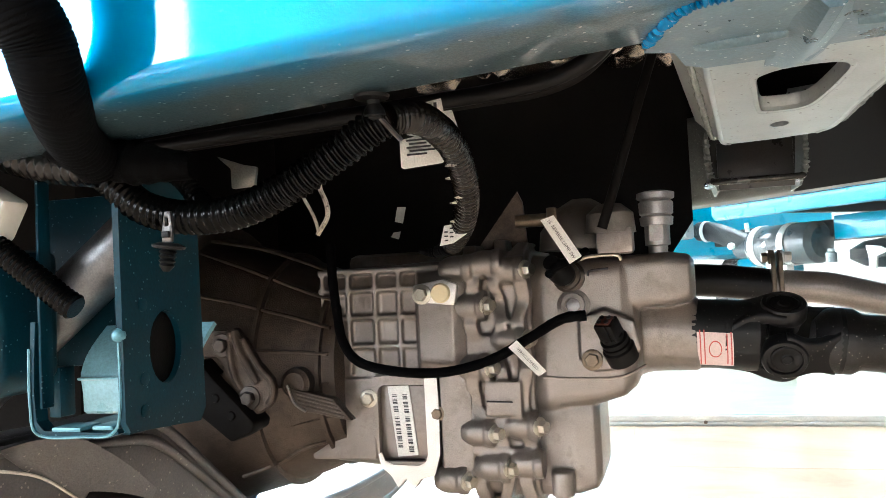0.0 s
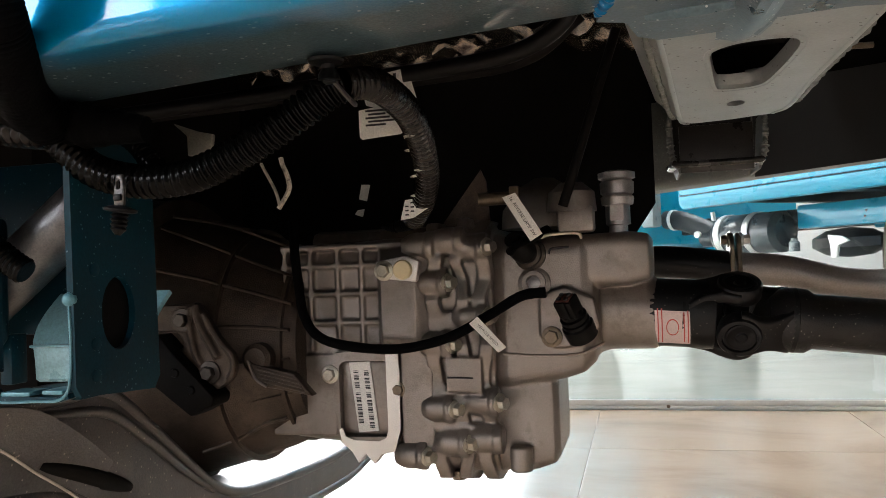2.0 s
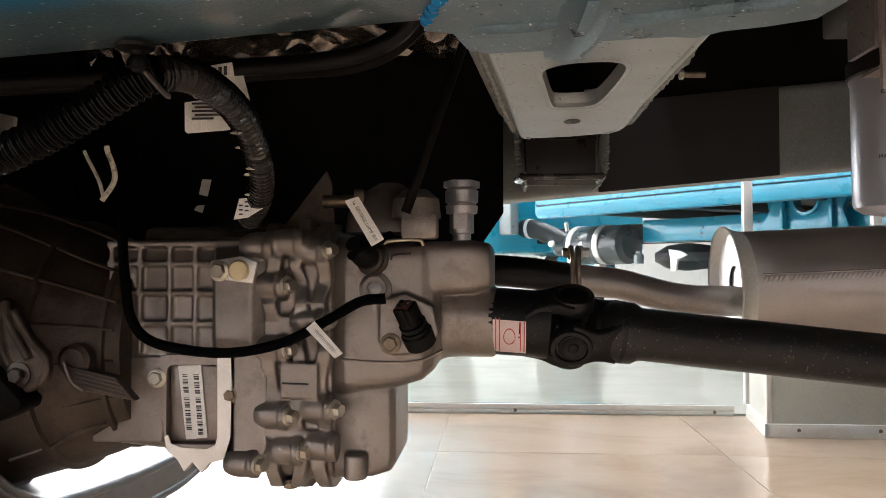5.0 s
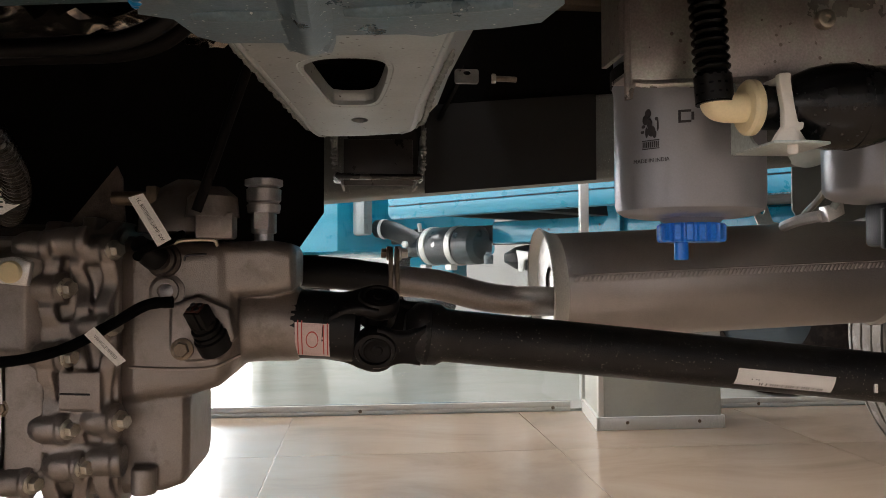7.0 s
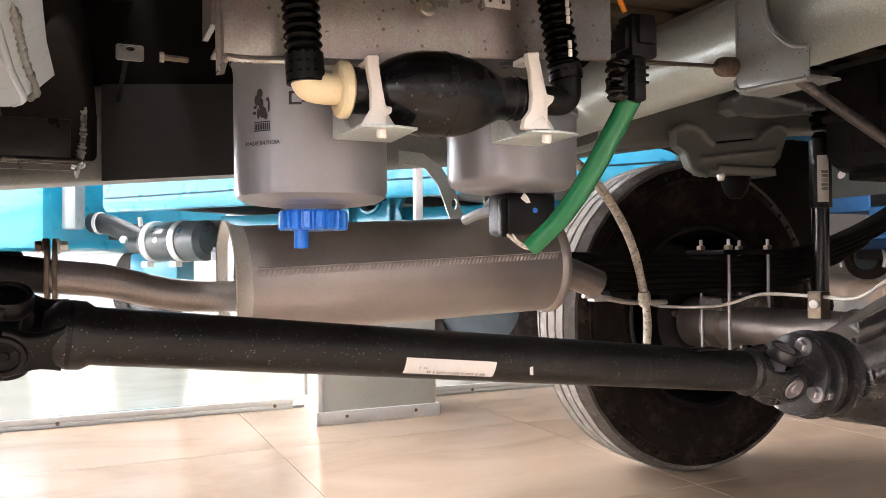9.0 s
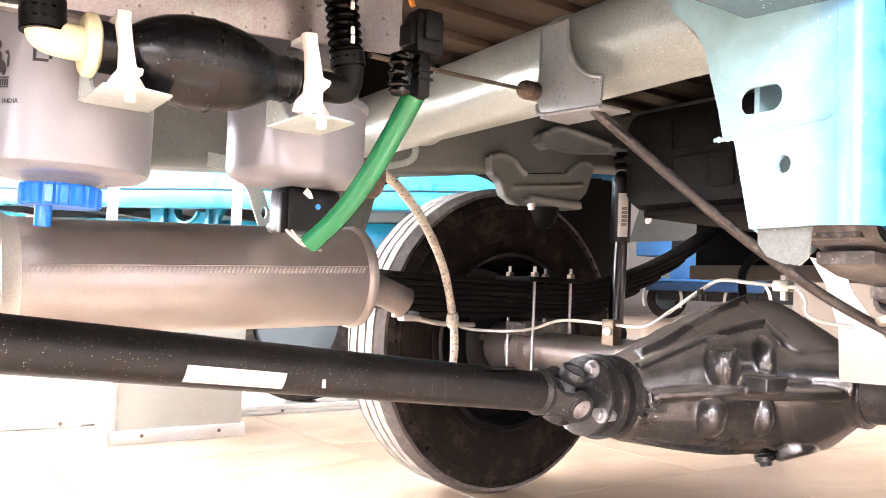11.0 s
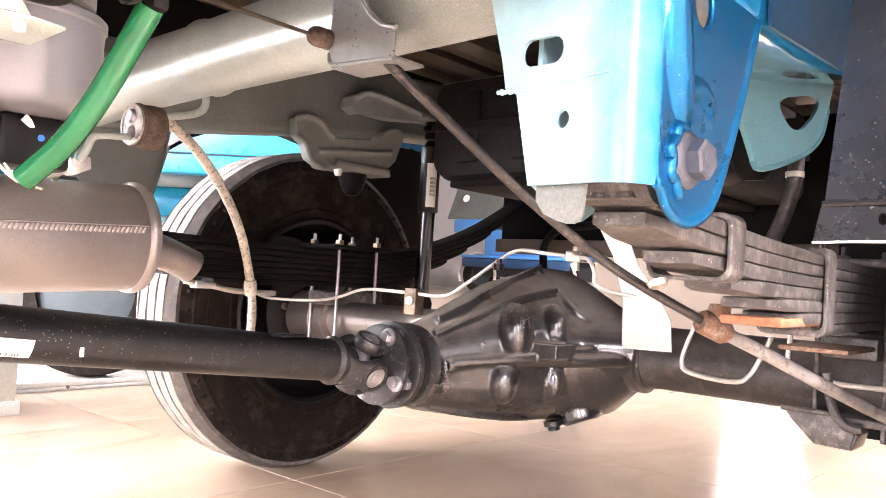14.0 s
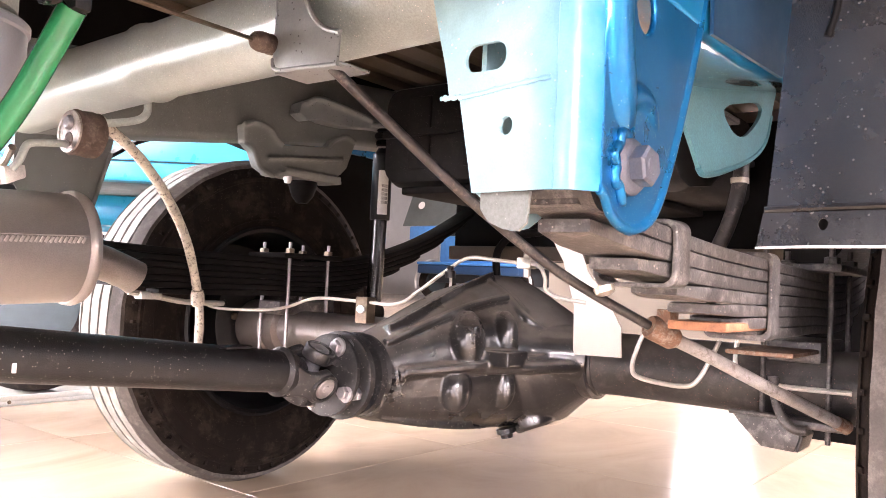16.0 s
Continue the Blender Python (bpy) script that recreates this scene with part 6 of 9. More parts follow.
strip(diff, [(1.385, 0.880, 0.406), (1.43, 0.866, 0.427), (1.49, 0.854, 0.455), (1.55, 0.848, 0.478), (1.62, 0.85, 0.497)], (-0.5, -0.8, 0.15), (-0.3, 0.1, 1), 0.008, 0.016)
strip(diff, [(1.385, 0.846, 0.3535), (1.43, 0.815, 0.358), (1.485, 0.775, 0.365), (1.555, 0.742, 0.3745), (1.615, 0.690, 0.380)], (-0.62, -0.78, 0), (0, 0, 1), 0.010, 0.0055)
cyl(diff, (1.603, 0.765, 0.380), (1.652, 0.688, 0.380), 0.050, seg=28)
tube(diff, [(1.60, 0.852, 0.492), (1.585, 0.80, 0.470), (1.585, 0.755, 0.436), (1.615, 0.70, 0.398)], 0.011, 12, 40, lambda s, i: 1.0 - 0.6 * s)
box(diff, 1.488, 1.545, 0.728, 0.80, 0.364, 0.388)
for x, y, zc, rx, ry, rz in ((1.478, 0.800, 0.402, 0.026, 0.030, 0.046), (1.540, 0.772, 0.408, 0.016, 0.026, 0.042), (1.462, 0.806, 0.326, 0.024, 0.026, 0.036), (1.540, 0.772, 0.326, 0.015, 0.024, 0.034)):
    ball(diff, (x, y, zc), rx, ry, rz, 24)
bm = B()
lathe(bm, (1.60, 0.80, 0.252), (0.1, -0.2, -1), [(0, 0.016), (0.008, 0.016), (0.010, 0.011), (0.016, 0.010)], 18)
part("drain_plug", bm, black_dust, axle)
lathe(diff, (1.63, 0.765, 0.268), (0.0, -0.45, -1), [(-0.01, 0.036), (0.012, 0.034), (0.016, 0.028)], 24)
cast("differential_housing", diff, diff_black, axle, 0.0023, 4)
part("near_tube", lathe(B(), (AXX, 0.20, AXZ), (0, 1, 0), [(0, 0.05), (0.44, 0.05), (0.465, 0.052), (0.468, 0.061), (0.486, 0.061), (0.49, 0.053), (0.50, 0.054)], 36), axle_black, axle)
part("far_tube", lathe(B(), (AXX, 1.09, AXZ), (0, 1, 0), [(0, 0.046), (0.02, 0.05), (0.025, 0.043), (0.33, 0.042), (0.335, 0.055), (0.37, 0.055), (0.375, 0.06), (0.45, 0.06)], 36), cast_alu, axle)
part("tube_plug", lathe(B(), (1.632, 1.085, 0.40), (-0.8, -0.3, 0.5), [(0, 0.014), (0.006, 0.014), (0.008, 0.010)], 18), cast_alu, axle)
# white sheet in front of the axle tube
bm = B()
plate(bm, [(0.7288, 0.5738), (0.6785, 0.5633), (0.6597, 0.5183), (0.6221, 0.4692), (0.6001, 0.4336), (0.597, 0.3876), (0.6796, 0.3855), (0.6817, 0.4639), (0.7036, 0.5319)], "x", 1.60, 1.602)
part("white_sheet", bm, decal_white, axle, "white sheet on the axle tube")
# brake pipes
part("brake_pipe", tube(B(), [(1.50, 1.53, 0.43), (1.54, 1.51, 0.412), (1.58, 1.406, 0.414), (1.58, 1.33, 0.425), (1.58, 1.249, 0.446), (1.585, 1.13, 0.446), (1.58, 1.036, 0.446), (1.58, 0.98, 0.475), (1.58, 0.923, 0.511), (1.58, 0.876, 0.534), (1.58, 0.82, 0.531), (1.58, 0.773, 0.527)], 0.0034, 8, 110), pipe_white, axle, "thin pale brake pipe")
part("brake_pipe", tube(B(), [(1.58, 0.773, 0.525), (1.575, 0.736, 0.524), (1.575, 0.722, 0.505), (1.58, 0.722, 0.485), (1.585, 0.70, 0.474), (1.60, 0.66, 0.468)], 0.0034, 8, 50), pipe_white, axle, "thin pale brake pipe")
bm = B()
box(bm, 1.572, 1.592, 0.748, 0.775, 0.518, 0.536, 0.002)
lathe(bm, (1.582, 0.76, 0.518), (0, 0, -1), [(0, 0.006), (0.014, 0.006)], 10)
lathe(bm, (1.582, 0.76, 0.536), (0, 0, 1), [(0, 0.007), (0.008, 0.007)], 6)
part("brake_tee", bm, zinc, axle)
bm = B()
box(bm, 1.575, 1.60, 1.105, 1.135, 0.405, 0.455, 0.002)
part("pipe_clip", bm, bolt_brown, axle)
part("clip_bolt", lathe(B(), (1.573, 1.117, 0.432), (-1, -0.4, 0), [(0, 0.008), (0.006, 0.008)], 12), bright_alu, axle)
bm = B()
lathe(bm, (1.56, 0.90, 0.498), (0, 0, 1), [(0, 0.009), (0.012, 0.009), (0.013, 0.006), (0.02, 0.006)], 12)
part("breather_cap", bm, black_dust, axle)
part("brake_pipe", tube(B(), [(1.60, 0.555, 0.445), (1.595, 0.57, 0.405), (1.59, 0.575, 0.375), (1.588, 0.56, 0.362), (1.588, 0.50, 0.357), (1.588, 0.475, 0.368), (1.595, 0.455, 0.41), (1.60, 0.45, 0.425)], 0.0036, 8, 60), pipe_white, axle, "bent pale brake pipe")
part("brake_pipe", tube(B(), [(1.60, 0.425, 0.43), (1.595, 0.425, 0.395), (1.592, 0.41, 0.378), (1.592, 0.36, 0.372), (1.60, 0.28, 0.372)], 0.0036, 8, 40), pipe_white, axle, "bent pale brake pipe")


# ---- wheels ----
mid_tread = surface("brown_grey_tread", (0.085, 0.074, 0.066), 0.7, 0.0, 0.3, 14, 400, 0.35, second=(0.16, 0.14, 0.125), amount=0.5)
def wheel(at, inner, label):
    """A tyre on a steel rim with a drum; inner is the side (-1 or 1 along y) that faces the truck."""
    x, y, z = at
    w = thing("wheel", (x, y, 0.0), label, "wheel", "wheels of the pickup")
    bm = B()
    prof = [(-0.070, 0.200), (-0.085, 0.215), (-0.097, 0.245), (-0.101, 0.275), (-0.098, 0.305), (-0.088, 0.332), (-0.078, 0.347), (-0.066, 0.353), (-0.03, 0.3555), (0.03, 0.3555), (0.066, 0.353), (0.078, 0.347), (0.088, 0.332), (0.098, 0.305), (0.101, 0.275), (0.097, 0.245), (0.085, 0.215), (0.070, 0.200)]
    lathe(bm, (x, y, z), (0, 1, 0), prof, 72, cap=False)
    tyre = part("tyre", bm, tyre_rubber, w)
    for y0, y1, k in ((-0.080, -0.0545, 0), (-0.0475, -0.0205, 1), (-0.0135, 0.0135, 0), (0.0205, 0.0475, 1), (0.0545, 0.080, 0)):
        bm = B()
        n, rings = 224, []
        for i in range(n):
            a = 2 * math.pi * i / n
            zig = (0.0005 if abs(y0 + y1) > 0.1 else 0.0016) * (1 - 2 * abs(((i + 2 * k) % 8) / 4 - 1))
            ring = []
            for yy, deep in ((y0 + zig, 0.010), (y0 + zig, 0.0), (y1 + zig, 0.0), (y1 + zig, 0.010)):
                r = 0.3625 - max(0, abs(yy) - 0.058) * 0.5 - deep
                ring.append(bm.verts.new((x + r * math.cos(a), y + yy, z + r * math.sin(a))))
            rings.append(ring)
        for i in range(n):
            p, q = rings[i], rings[(i + 1) % n]
            for j in range(3):
                bm.faces.new((p[j], p[j + 1], q[j + 1], q[j]))
        tagged(part("tread_rib", bm, mid_tread if inner > 0 or y0 < -0.05 else tread_rubber, tyre, "dusty tread rib with zigzag edges"), kind="stuff")
    bm = B()
    for i in range(56):
        a = 2 * math.pi * i / 56
        m = Matrix.Translation((x, y, z)) @ Matrix.Rotation(-a, 4, "Y")
        box(bm, 0.314, 0.336, inner * 0.0895 - 0.004, inner * 0.0895 + 0.0025, -0.0030, 0.0030, 0, m @ Matrix.Translation((0.332, inner * 0.0895, 0)) @ Matrix.Rotation(inner * radians(26), 4, "Z") @ Matrix.Translation((-0.332, -inner * 0.0895, 0)))
    tagged(part("shoulder_pattern", bm, tyre_rubber, tyre), kind="stuff")
    bm = B()
    for i, run in enumerate((9, 6)):
        for j in range(run):
            a = radians((70 if i == 0 else 210) + j * 3.4)
            m = Matrix.Translation((x, y, z)) @ Matrix.Rotation(-a, 4, "Y")
            box(bm, 0.256, 0.276, inner * 0.0990 - 0.002, inner * 0.0990 + 0.0035, -0.0045, 0.0045 - 0.003 * (j % 2), 0, m)
    tagged(part("raised_lettering", bm, tyre_rubber, tyre), kind="stuff")
    for rr, t in ((0.318, 0.0030), (0.232, 0.0025), (0.29, 0.0012)):
        bm = B()
        off = 0.0945 if rr > 0.3 else (0.0925 if rr < 0.25 else 0.0998)
        lathe(bm, (x, y + inner * (off - 0.001), z), (0, inner, 0), [(0, rr - t * 2), (t, rr - t), (t, rr + t), (0, rr + t * 2)], 72, cap=False)
        part("sidewall_ring", bm, tyre_rubber, tyre)
    bm = B()
    s = inner
    lathe(bm, (x, y, z), (0, s, 0), [(0.088, 0.214), (0.092, 0.208), (0.086, 0.200), (0.06, 0.194), (-0.03, 0.182), (-0.045, 0.17), (-0.05, 0.09), (-0.05, 0.06)], 56, cap=False)
    part("rim", bm, black_paint, w)
    bm = B()
    lathe(bm, (x, y, z), (0, s, 0), [(-0.02, 0.135), (0.075, 0.137), (0.08, 0.142), (0.094, 0.142), (0.097, 0.135), (0.10, 0.07), (0.12, 0.065), (0.125, 0.055)], 56)
    part("brake_drum", bm, black_dust, w)
    for i in range(5):
        a = radians(30 + 72 * i)
        part("drum_bolt", hexbolt(B(), (x + 0.1 * math.cos(a), y + s * 0.099, z + 0.1 * math.sin(a)), (0, s, 0), 0.008, 0.008, False), bolt_brown, w)
    return w


far_wheel = wheel((1.716, 1.646, 0.3635), -1, "rear wheel with a dusty light-truck tyre beside the far spring")
far_wheel.scale = (1.047, 1.0, 1.047)
wheel((1.672, 0.134, 0.3635), 1, "rear wheel with a dusty light-truck tyre beside the near spring")

# Unseen front wheels, added to shade the front end and carry the truck.
wheel((-1.95, 0.125, 0.3635), 1, "front wheel with a dusty light-truck tyre")
wheel((-1.95, 1.632, 0.3635), -1, "front wheel with a dusty light-truck tyre")
# Flap added only to keep the view past the spring dark.
flap = thing("backdrop_flap", (2.15, 0.27, 0.2), "black sheet added behind the rear wheel as a dark backdrop", "mud flap")
part("flap_sheet", plate(B(), rrect(0.27, 0.47, 0.24, 0.25, 0.02), "x", 2.15, 2.155), rubber, flap)


# ---- leaf springs ----
orange_rust = surface("orange_rust", (0.32, 0.14, 0.07), 0.7, 0.1, 0.3, 60, 600, 0.4)
def spring_z(x):
    """Top of the main leaf along the truck."""
    if x < 1.672:
        k = (1.672 - x) / 0.72
        return 0.523 + 0.016 * min(k, 0.8) + 0.02 * max(0, k) ** 6
    k = (x - 1.672) / 0.62
    return 0.523 + 0.165 * k ** 2


def leaf_spring(yc, label, ends, mat_):
    s = thing("leaf_spring", (1.67, yc, 0.42), label, "leaf spring", "rear leaf springs")
    T = 0.0142
    for i, (x0, x1) in enumerate(ends):
        bm = B()
        rings = []
        n = 30
        for k in range(n):
            x = x0 + (x1 - x0) * k / (n - 1)
            far = min(1, max(0, (1.60 - x) / 0.6) if x < 1.672 else 0)
            z = spring_z(x) - (0.0114 + (T - 0.0114) * far) * i
            taper = 0.010 if k in (0, n - 1) else (0.0025 if k in (1, n - 2) else 0.0)
            half = (0.0114 + (T - 0.0114) * far) * 0.47
            rings.append([(x, u, v) for u, v in rrect(yc, z - half, 0.031 - taper, half - taper * 0.2, 0.0018, 2)])
        loft(bm, rings)
        part("leaf", bm, mat_, s)
    return s


near_spring = leaf_spring(0.352, "stack of dark painted steel spring leaves, scuffed and partly rusty", ((0.945, 2.30), (0.965, 2.2), (1.047, 2.1), (1.128, 2.02), (1.213, 1.95), (1.272, 1.9), (1.36, 1.85)), leaf_steel)
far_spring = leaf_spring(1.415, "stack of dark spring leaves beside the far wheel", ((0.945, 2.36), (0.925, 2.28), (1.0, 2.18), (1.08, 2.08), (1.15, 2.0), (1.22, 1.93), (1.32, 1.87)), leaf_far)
part("rusty_leaf", box(B(), 1.235, 1.385, 0.3225, 0.3815, 0.4535, 0.4625, 0.002), orange_rust, near_spring, "rust-coloured liner strip")
for x, dz in ((1.10, 0.0), (1.372, -0.004)):
    bm = B()
    z1, z0 = spring_z(x) + 0.008, spring_z(x) - 0.0142 * (3.4 if x < 1.2 else 6.2)
    cy, cz = 0.352, (z0 + z1) / 2
    outer = rrect(cy, cz, 0.037, (z1 - z0) / 2, 0.010, 5)
    innr = [((y - cy) * 0.88 + cy, (z - cz) * 0.86 + cz) for y, z in outer]
    plate(bm, outer, "x", x - 0.015, x + 0.015, [innr], 0.0012)
    part("rebound_clip", bm, leaf_steel, near_spring)
part("clip_rivet", lathe(B(), (1.06, 0.366, spring_z(1.10) - 0.0142 * 3.5), (0, -0.4, -1), [(0, 0.009), (0.005, 0.008), (0.007, 0.004)], 16), zinc, near_spring)
for yc, sp, m_ in ((0.352, near_spring, leaf_steel), (1.415, far_spring, bolt_brown)):
    for x in (1.615, 1.728):
        for dy in (-0.042, 0.042):
            part("u_bolt", cyl(B(), (x, yc + dy, 0.30), (x, yc + dy, 0.560), 0.0036, seg=12), lead if yc > 1 else leaf_steel, sp)
            part("u_bolt_nut", lathe(B(), (x, yc + dy, 0.536), (0, 0, 1), [(0, 0.010), (0.010, 0.010), (0.011, 0.0075)], 6), bolt_brown if yc > 1 else leaf_steel, sp)
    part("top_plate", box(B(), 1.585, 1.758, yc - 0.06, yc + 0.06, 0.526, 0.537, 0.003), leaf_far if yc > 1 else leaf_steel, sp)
    part("spring_seat", box(B(), 1.60, 1.745, yc - 0.035, yc + 0.035, 0.405, 0.434, 0.004), leaf_steel, sp)
bm = B()
plate(bm, [(0.4293, 0.3299), (0.3632, 0.3303), (0.3406, 0.3069), (0.3465, 0.2868), (0.3896, 0.2885), (0.4199, 0.3175)], "x", 1.598, 1.602, round_=0.001)
plate(bm, [(0.3632, 0.3303), (0.3406, 0.3069), (0.3465, 0.2868), (0.3425, 0.2868), (0.3366, 0.3069), (0.3592, 0.3323)], "x", 1.60, 1.66, round_=0.001)
tube(bm, [(1.596, 0.432, 0.331), (1.596, 0.395, 0.3315), (1.596, 0.362, 0.3315)], 0.0035, 10, 20)
part("shock_bracket", bm, leaf_steel, near_spring)
part("bracket_hook", tube(B(), [(1.59, 0.3737, 0.3848), (1.59, 0.3698, 0.3554), (1.588, 0.3598, 0.3309), (1.588, 0.3457, 0.3184), (1.588, 0.329, 0.3191)], 0.0065, 10, 30), leaf_steel, near_spring)
part("bottom_plate", box(B(), 1.605, 1.758, 0.29, 0.41, 0.318, 0.329, 0.003), leaf_steel, near_spring)
part("helper_plate", box(B(), 1.47, 1.62, 0.32, 0.40, 0.418, 0.424, 0.002), rust, near_spring, "rusty spring plate")
part("backing_plate", lathe(B(), (1.672, 0.235, AXZ), (0, 1, 0), [(0, 0.145), (0.008, 0.147), (0.012, 0.14), (0.02, 0.08), (0.03, 0.07)], 40), black_dust, near_spring)

# ---- blue spring hanger ----
bolt_grey = surface("dull_grey_flange_bolt", (0.085, 0.09, 0.11), 0.42, 0.35, 0.15, 60, 700, 0.25)
hang = thing("spring_hanger", (0.96, 0.35, 0.54), "blue pressed-steel spring hanger with a large flange bolt", "spring hanger")
FX = 0.905


def hy(y):
    return 0.075 + (y - 0.075) * 0.967


def hz_(z):
    return 0.488 + (z - 0.488) * 0.967


bm = B()
plate(bm, [(0.475, 0.82), (0.468, 0.745), (0.459, 0.7245), (0.4386, 0.7044), (0.4298, 0.6895), (0.4241, 0.667), (0.4165, 0.640), (0.412, 0.6185), (0.403, 0.617), (0.389, 0.550), (0.3265, 0.551), (0.3265, 0.82)], "x", FX - 0.002, FX + 0.002, [[(hy(u), hz_(v)) for u, v in rrect(0.393, 0.6475, 0.0175, 0.010, 0.009, 5)], [(hy(u), hz_(v)) for u, v in disc(0.3735, 0.5975, 0.0055, 0.0065, 16)]])
part("front_wall", bm, pale_blue, hang)
part("front_step", tube(B(), [(FX - 0.003, 0.418, 0.617), (FX - 0.003, 0.394, 0.6165), (FX - 0.003, 0.36, 0.620), (FX - 0.003, 0.33, 0.6225)], 0.0022, 8, 40, lambda s, i: 0.8 + 0.6 * noise.noise(Vector((i * 0.7, 0, 4)))), pale_blue, hang)
CY = 0.304
bm = B()
cols = []
for k in range(17):
    a = radians(90 * k / 16)
    cols.append((math.cos(a), math.sin(a)))
loft(bm, [[(FX + 0.026 - 0.0282 * c, CY + 0.030 - 0.030 * s, z) for c, s in cols] + [(FX + 0.026 - 0.0252 * c, CY + 0.030 - 0.027 * s, z) for c, s in cols[::-1]] for z in (0.5505, 0.58, 0.62, 0.70, 0.82)])
part("rounded_corner", bm, pale_blue, hang)
cheek = [(0.924, 0.82), (0.924, 0.552), (0.932, 0.549), (0.938, 0.541), (0.945, 0.536), (0.956, 0.5315), (0.972, 0.5295), (0.990, 0.533), (1.006, 0.541), (1.018, 0.553), (1.030, 0.572), (1.046, 0.602), (1.066, 0.645), (1.088, 0.70), (1.13, 0.82)]
bm = B()
plate(bm, cheek, "y", CY, CY + 0.005, [disc(0.986, 0.688, 0.015, 0.019, 20)])
tube(bm, [(0.934, CY + 0.010, 0.818), (0.938, CY + 0.0095, 0.70), (0.943, CY + 0.009, 0.65), (0.951, CY + 0.010, 0.618), (0.962, CY + 0.016, 0.60)], 0.019, 24, 50)
tube(bm, [(0.948, CY + 0.010, 0.598), (0.960, CY + 0.0065, 0.615), (0.978, CY + 0.0055, 0.623), (0.998, CY + 0.0065, 0.619), (1.014, CY + 0.011, 0.603)], 0.0105, 20, 50)
tube(bm, [(x, CY + 0.001, z) for x, z in cheek[7:]], 0.0042, 10, 50)
tube(bm, [(x, CY + 0.001, z) for x, z in cheek[1:8]], 0.0036, 10, 40)
cast("outer_cheek", bm, blue_paint, hang, 0.0014, 6)
part("inner_cheek", plate(B(), cheek, "y", 0.396, 0.400), pale_blue, hang)
BX, BZ = 0.962, 0.5715
bm = B()
ring_pts = []
for k in range(15):
    a = radians(70 + 195 * k / 14)
    rr = 0.0205 + 0.002 * math.sin(k * 2.1)
    ring_pts.append((BX + rr * math.cos(a), CY - 0.0005, BZ + rr * 1.12 * math.sin(a)))
tube(bm, ring_pts, 0.0044, 14, 130, lambda s, i: (0.95 + 0.14 * noise.noise(Vector((i * 0.12, 0, 7)))) * min(1, 9 * s + 0.3, 9 * (1 - s) + 0.3))
part("washer_weld", bm, blue_paint, hang, "lumpy blue painted weld")
bd = Vector((-0.05, -1, 0.0))
bm = B()
lathe(bm, (BX, CY + 0.001, BZ), bd, [(0, 0.0195), (0.005, 0.0195), (0.0075, 0.0175), (0.009, 0.0145)], 32)
hexbolt(bm, (BX, CY - 0.006, BZ), bd, 0.0138, 0.0125, False)
lathe(bm, (BX - 0.0008, CY - 0.0182, BZ), bd, [(0, 0.0062), (0.0008, 0.0058), (0.0009, 0.004)], 20)
part("hanger_bolt", bm, bolt_grey, hang, "grey flange bolt")
part("spring_eye", lathe(B(), (BX, 0.320, 0.5635), (0, 1, 0), [(0, 0.022), (0.064, 0.022)], 30), leaf_steel, hang)
part("lower_lip", plate(B(), [(0.387, 0.551), (0.387, 0.540), (0.380, 0.531), (0.368, 0.526), (0.356, 0.5245), (0.350, 0.530), (0.348, 0.551)], "x", FX + 0.006, FX + 0.009), rail_primer, hang)

# ---- blue body bracket behind the hanger ----
bb = thing("body_bracket", (1.42, 0.41, 0.65), "pale blue bracket plate with a triangular cut-out", "bracket")
bm = B()
plate(bm, [(1.3953, 0.6311), (1.4633, 0.6447), (1.5735, 0.6772), (1.6337, 0.7103), (1.6582, 0.751), (1.6853, 0.8017), (1.7128, 0.8586), (1.72, 0.88), (1.30, 0.86), (1.30, 0.70), (1.3515, 0.6579), (1.3755, 0.6361)], "y", 0.405, 0.41, [[(p.x, p.y) for p in spline([(1.4533, 0.7201, 0), (1.4774, 0.7314, 0), (1.53, 0.744, 0), (1.5874, 0.7565, 0), (1.6113, 0.7536, 0), (1.6007, 0.7359, 0), (1.5567, 0.7085, 0), (1.5225, 0.698, 0), (1.4906, 0.6989, 0), (1.4609, 0.7104, 0), (1.4535, 0.7195, 0)], 44)[:-1]]])
tube(bm, [(1.3755, 0.4065, 0.6361), (1.3953, 0.4065, 0.6311), (1.4633, 0.4065, 0.6447), (1.5735, 0.4065, 0.6772), (1.6337, 0.4065, 0.7103), (1.6582, 0.4065, 0.751)], 0.004, 8, 40)
part("bracket_plate", bm, surface("pale_blue_primer", (0.12, 0.33, 0.39), 0.4, 0.1, 0.12, 20, 500, 0.1), bb)
part("bracket_step", tube(B(), [(1.33, 0.402, 0.745), (1.42, 0.402, 0.762), (1.52, 0.402, 0.792), (1.64, 0.402, 0.822)], 0.003, 8, 40, lambda s, i: 0.8 + 0.6 * noise.noise(Vector((i * 0.6, 0, 2)))), blue_far, bb)
part("bracket_bolt", lathe(B(), (1.42, 0.404, 0.815), (0, -1, 0), [(0, 0.010), (0.012, 0.010)], 6), zinc, bb)
part("bracket_bolt", lathe(B(), (1.56, 0.404, 0.842), (0, -1, 0), [(0, 0.009), (0.010, 0.009)], 6), zinc, bb)
stop = thing("rubber_bump_stop", (1.50, 0.455, 0.62), "black rubber bump stop hanging beside the spring", "bump stop")
part("stop_body", lathe(B(), (1.50, 0.452, 0.72), (0.1, 0, -1), [(0, 0.030), (0.02, 0.034), (0.035, 0.031), (0.045, 0.035), (0.06, 0.031), (0.075, 0.026), (0.088, 0.014)], 28), rubber, stop)
part("stop_plate", box(B(), 1.45, 1.55, 0.415, 0.50, 0.72, 0.728, 0.002), black_dust, stop)
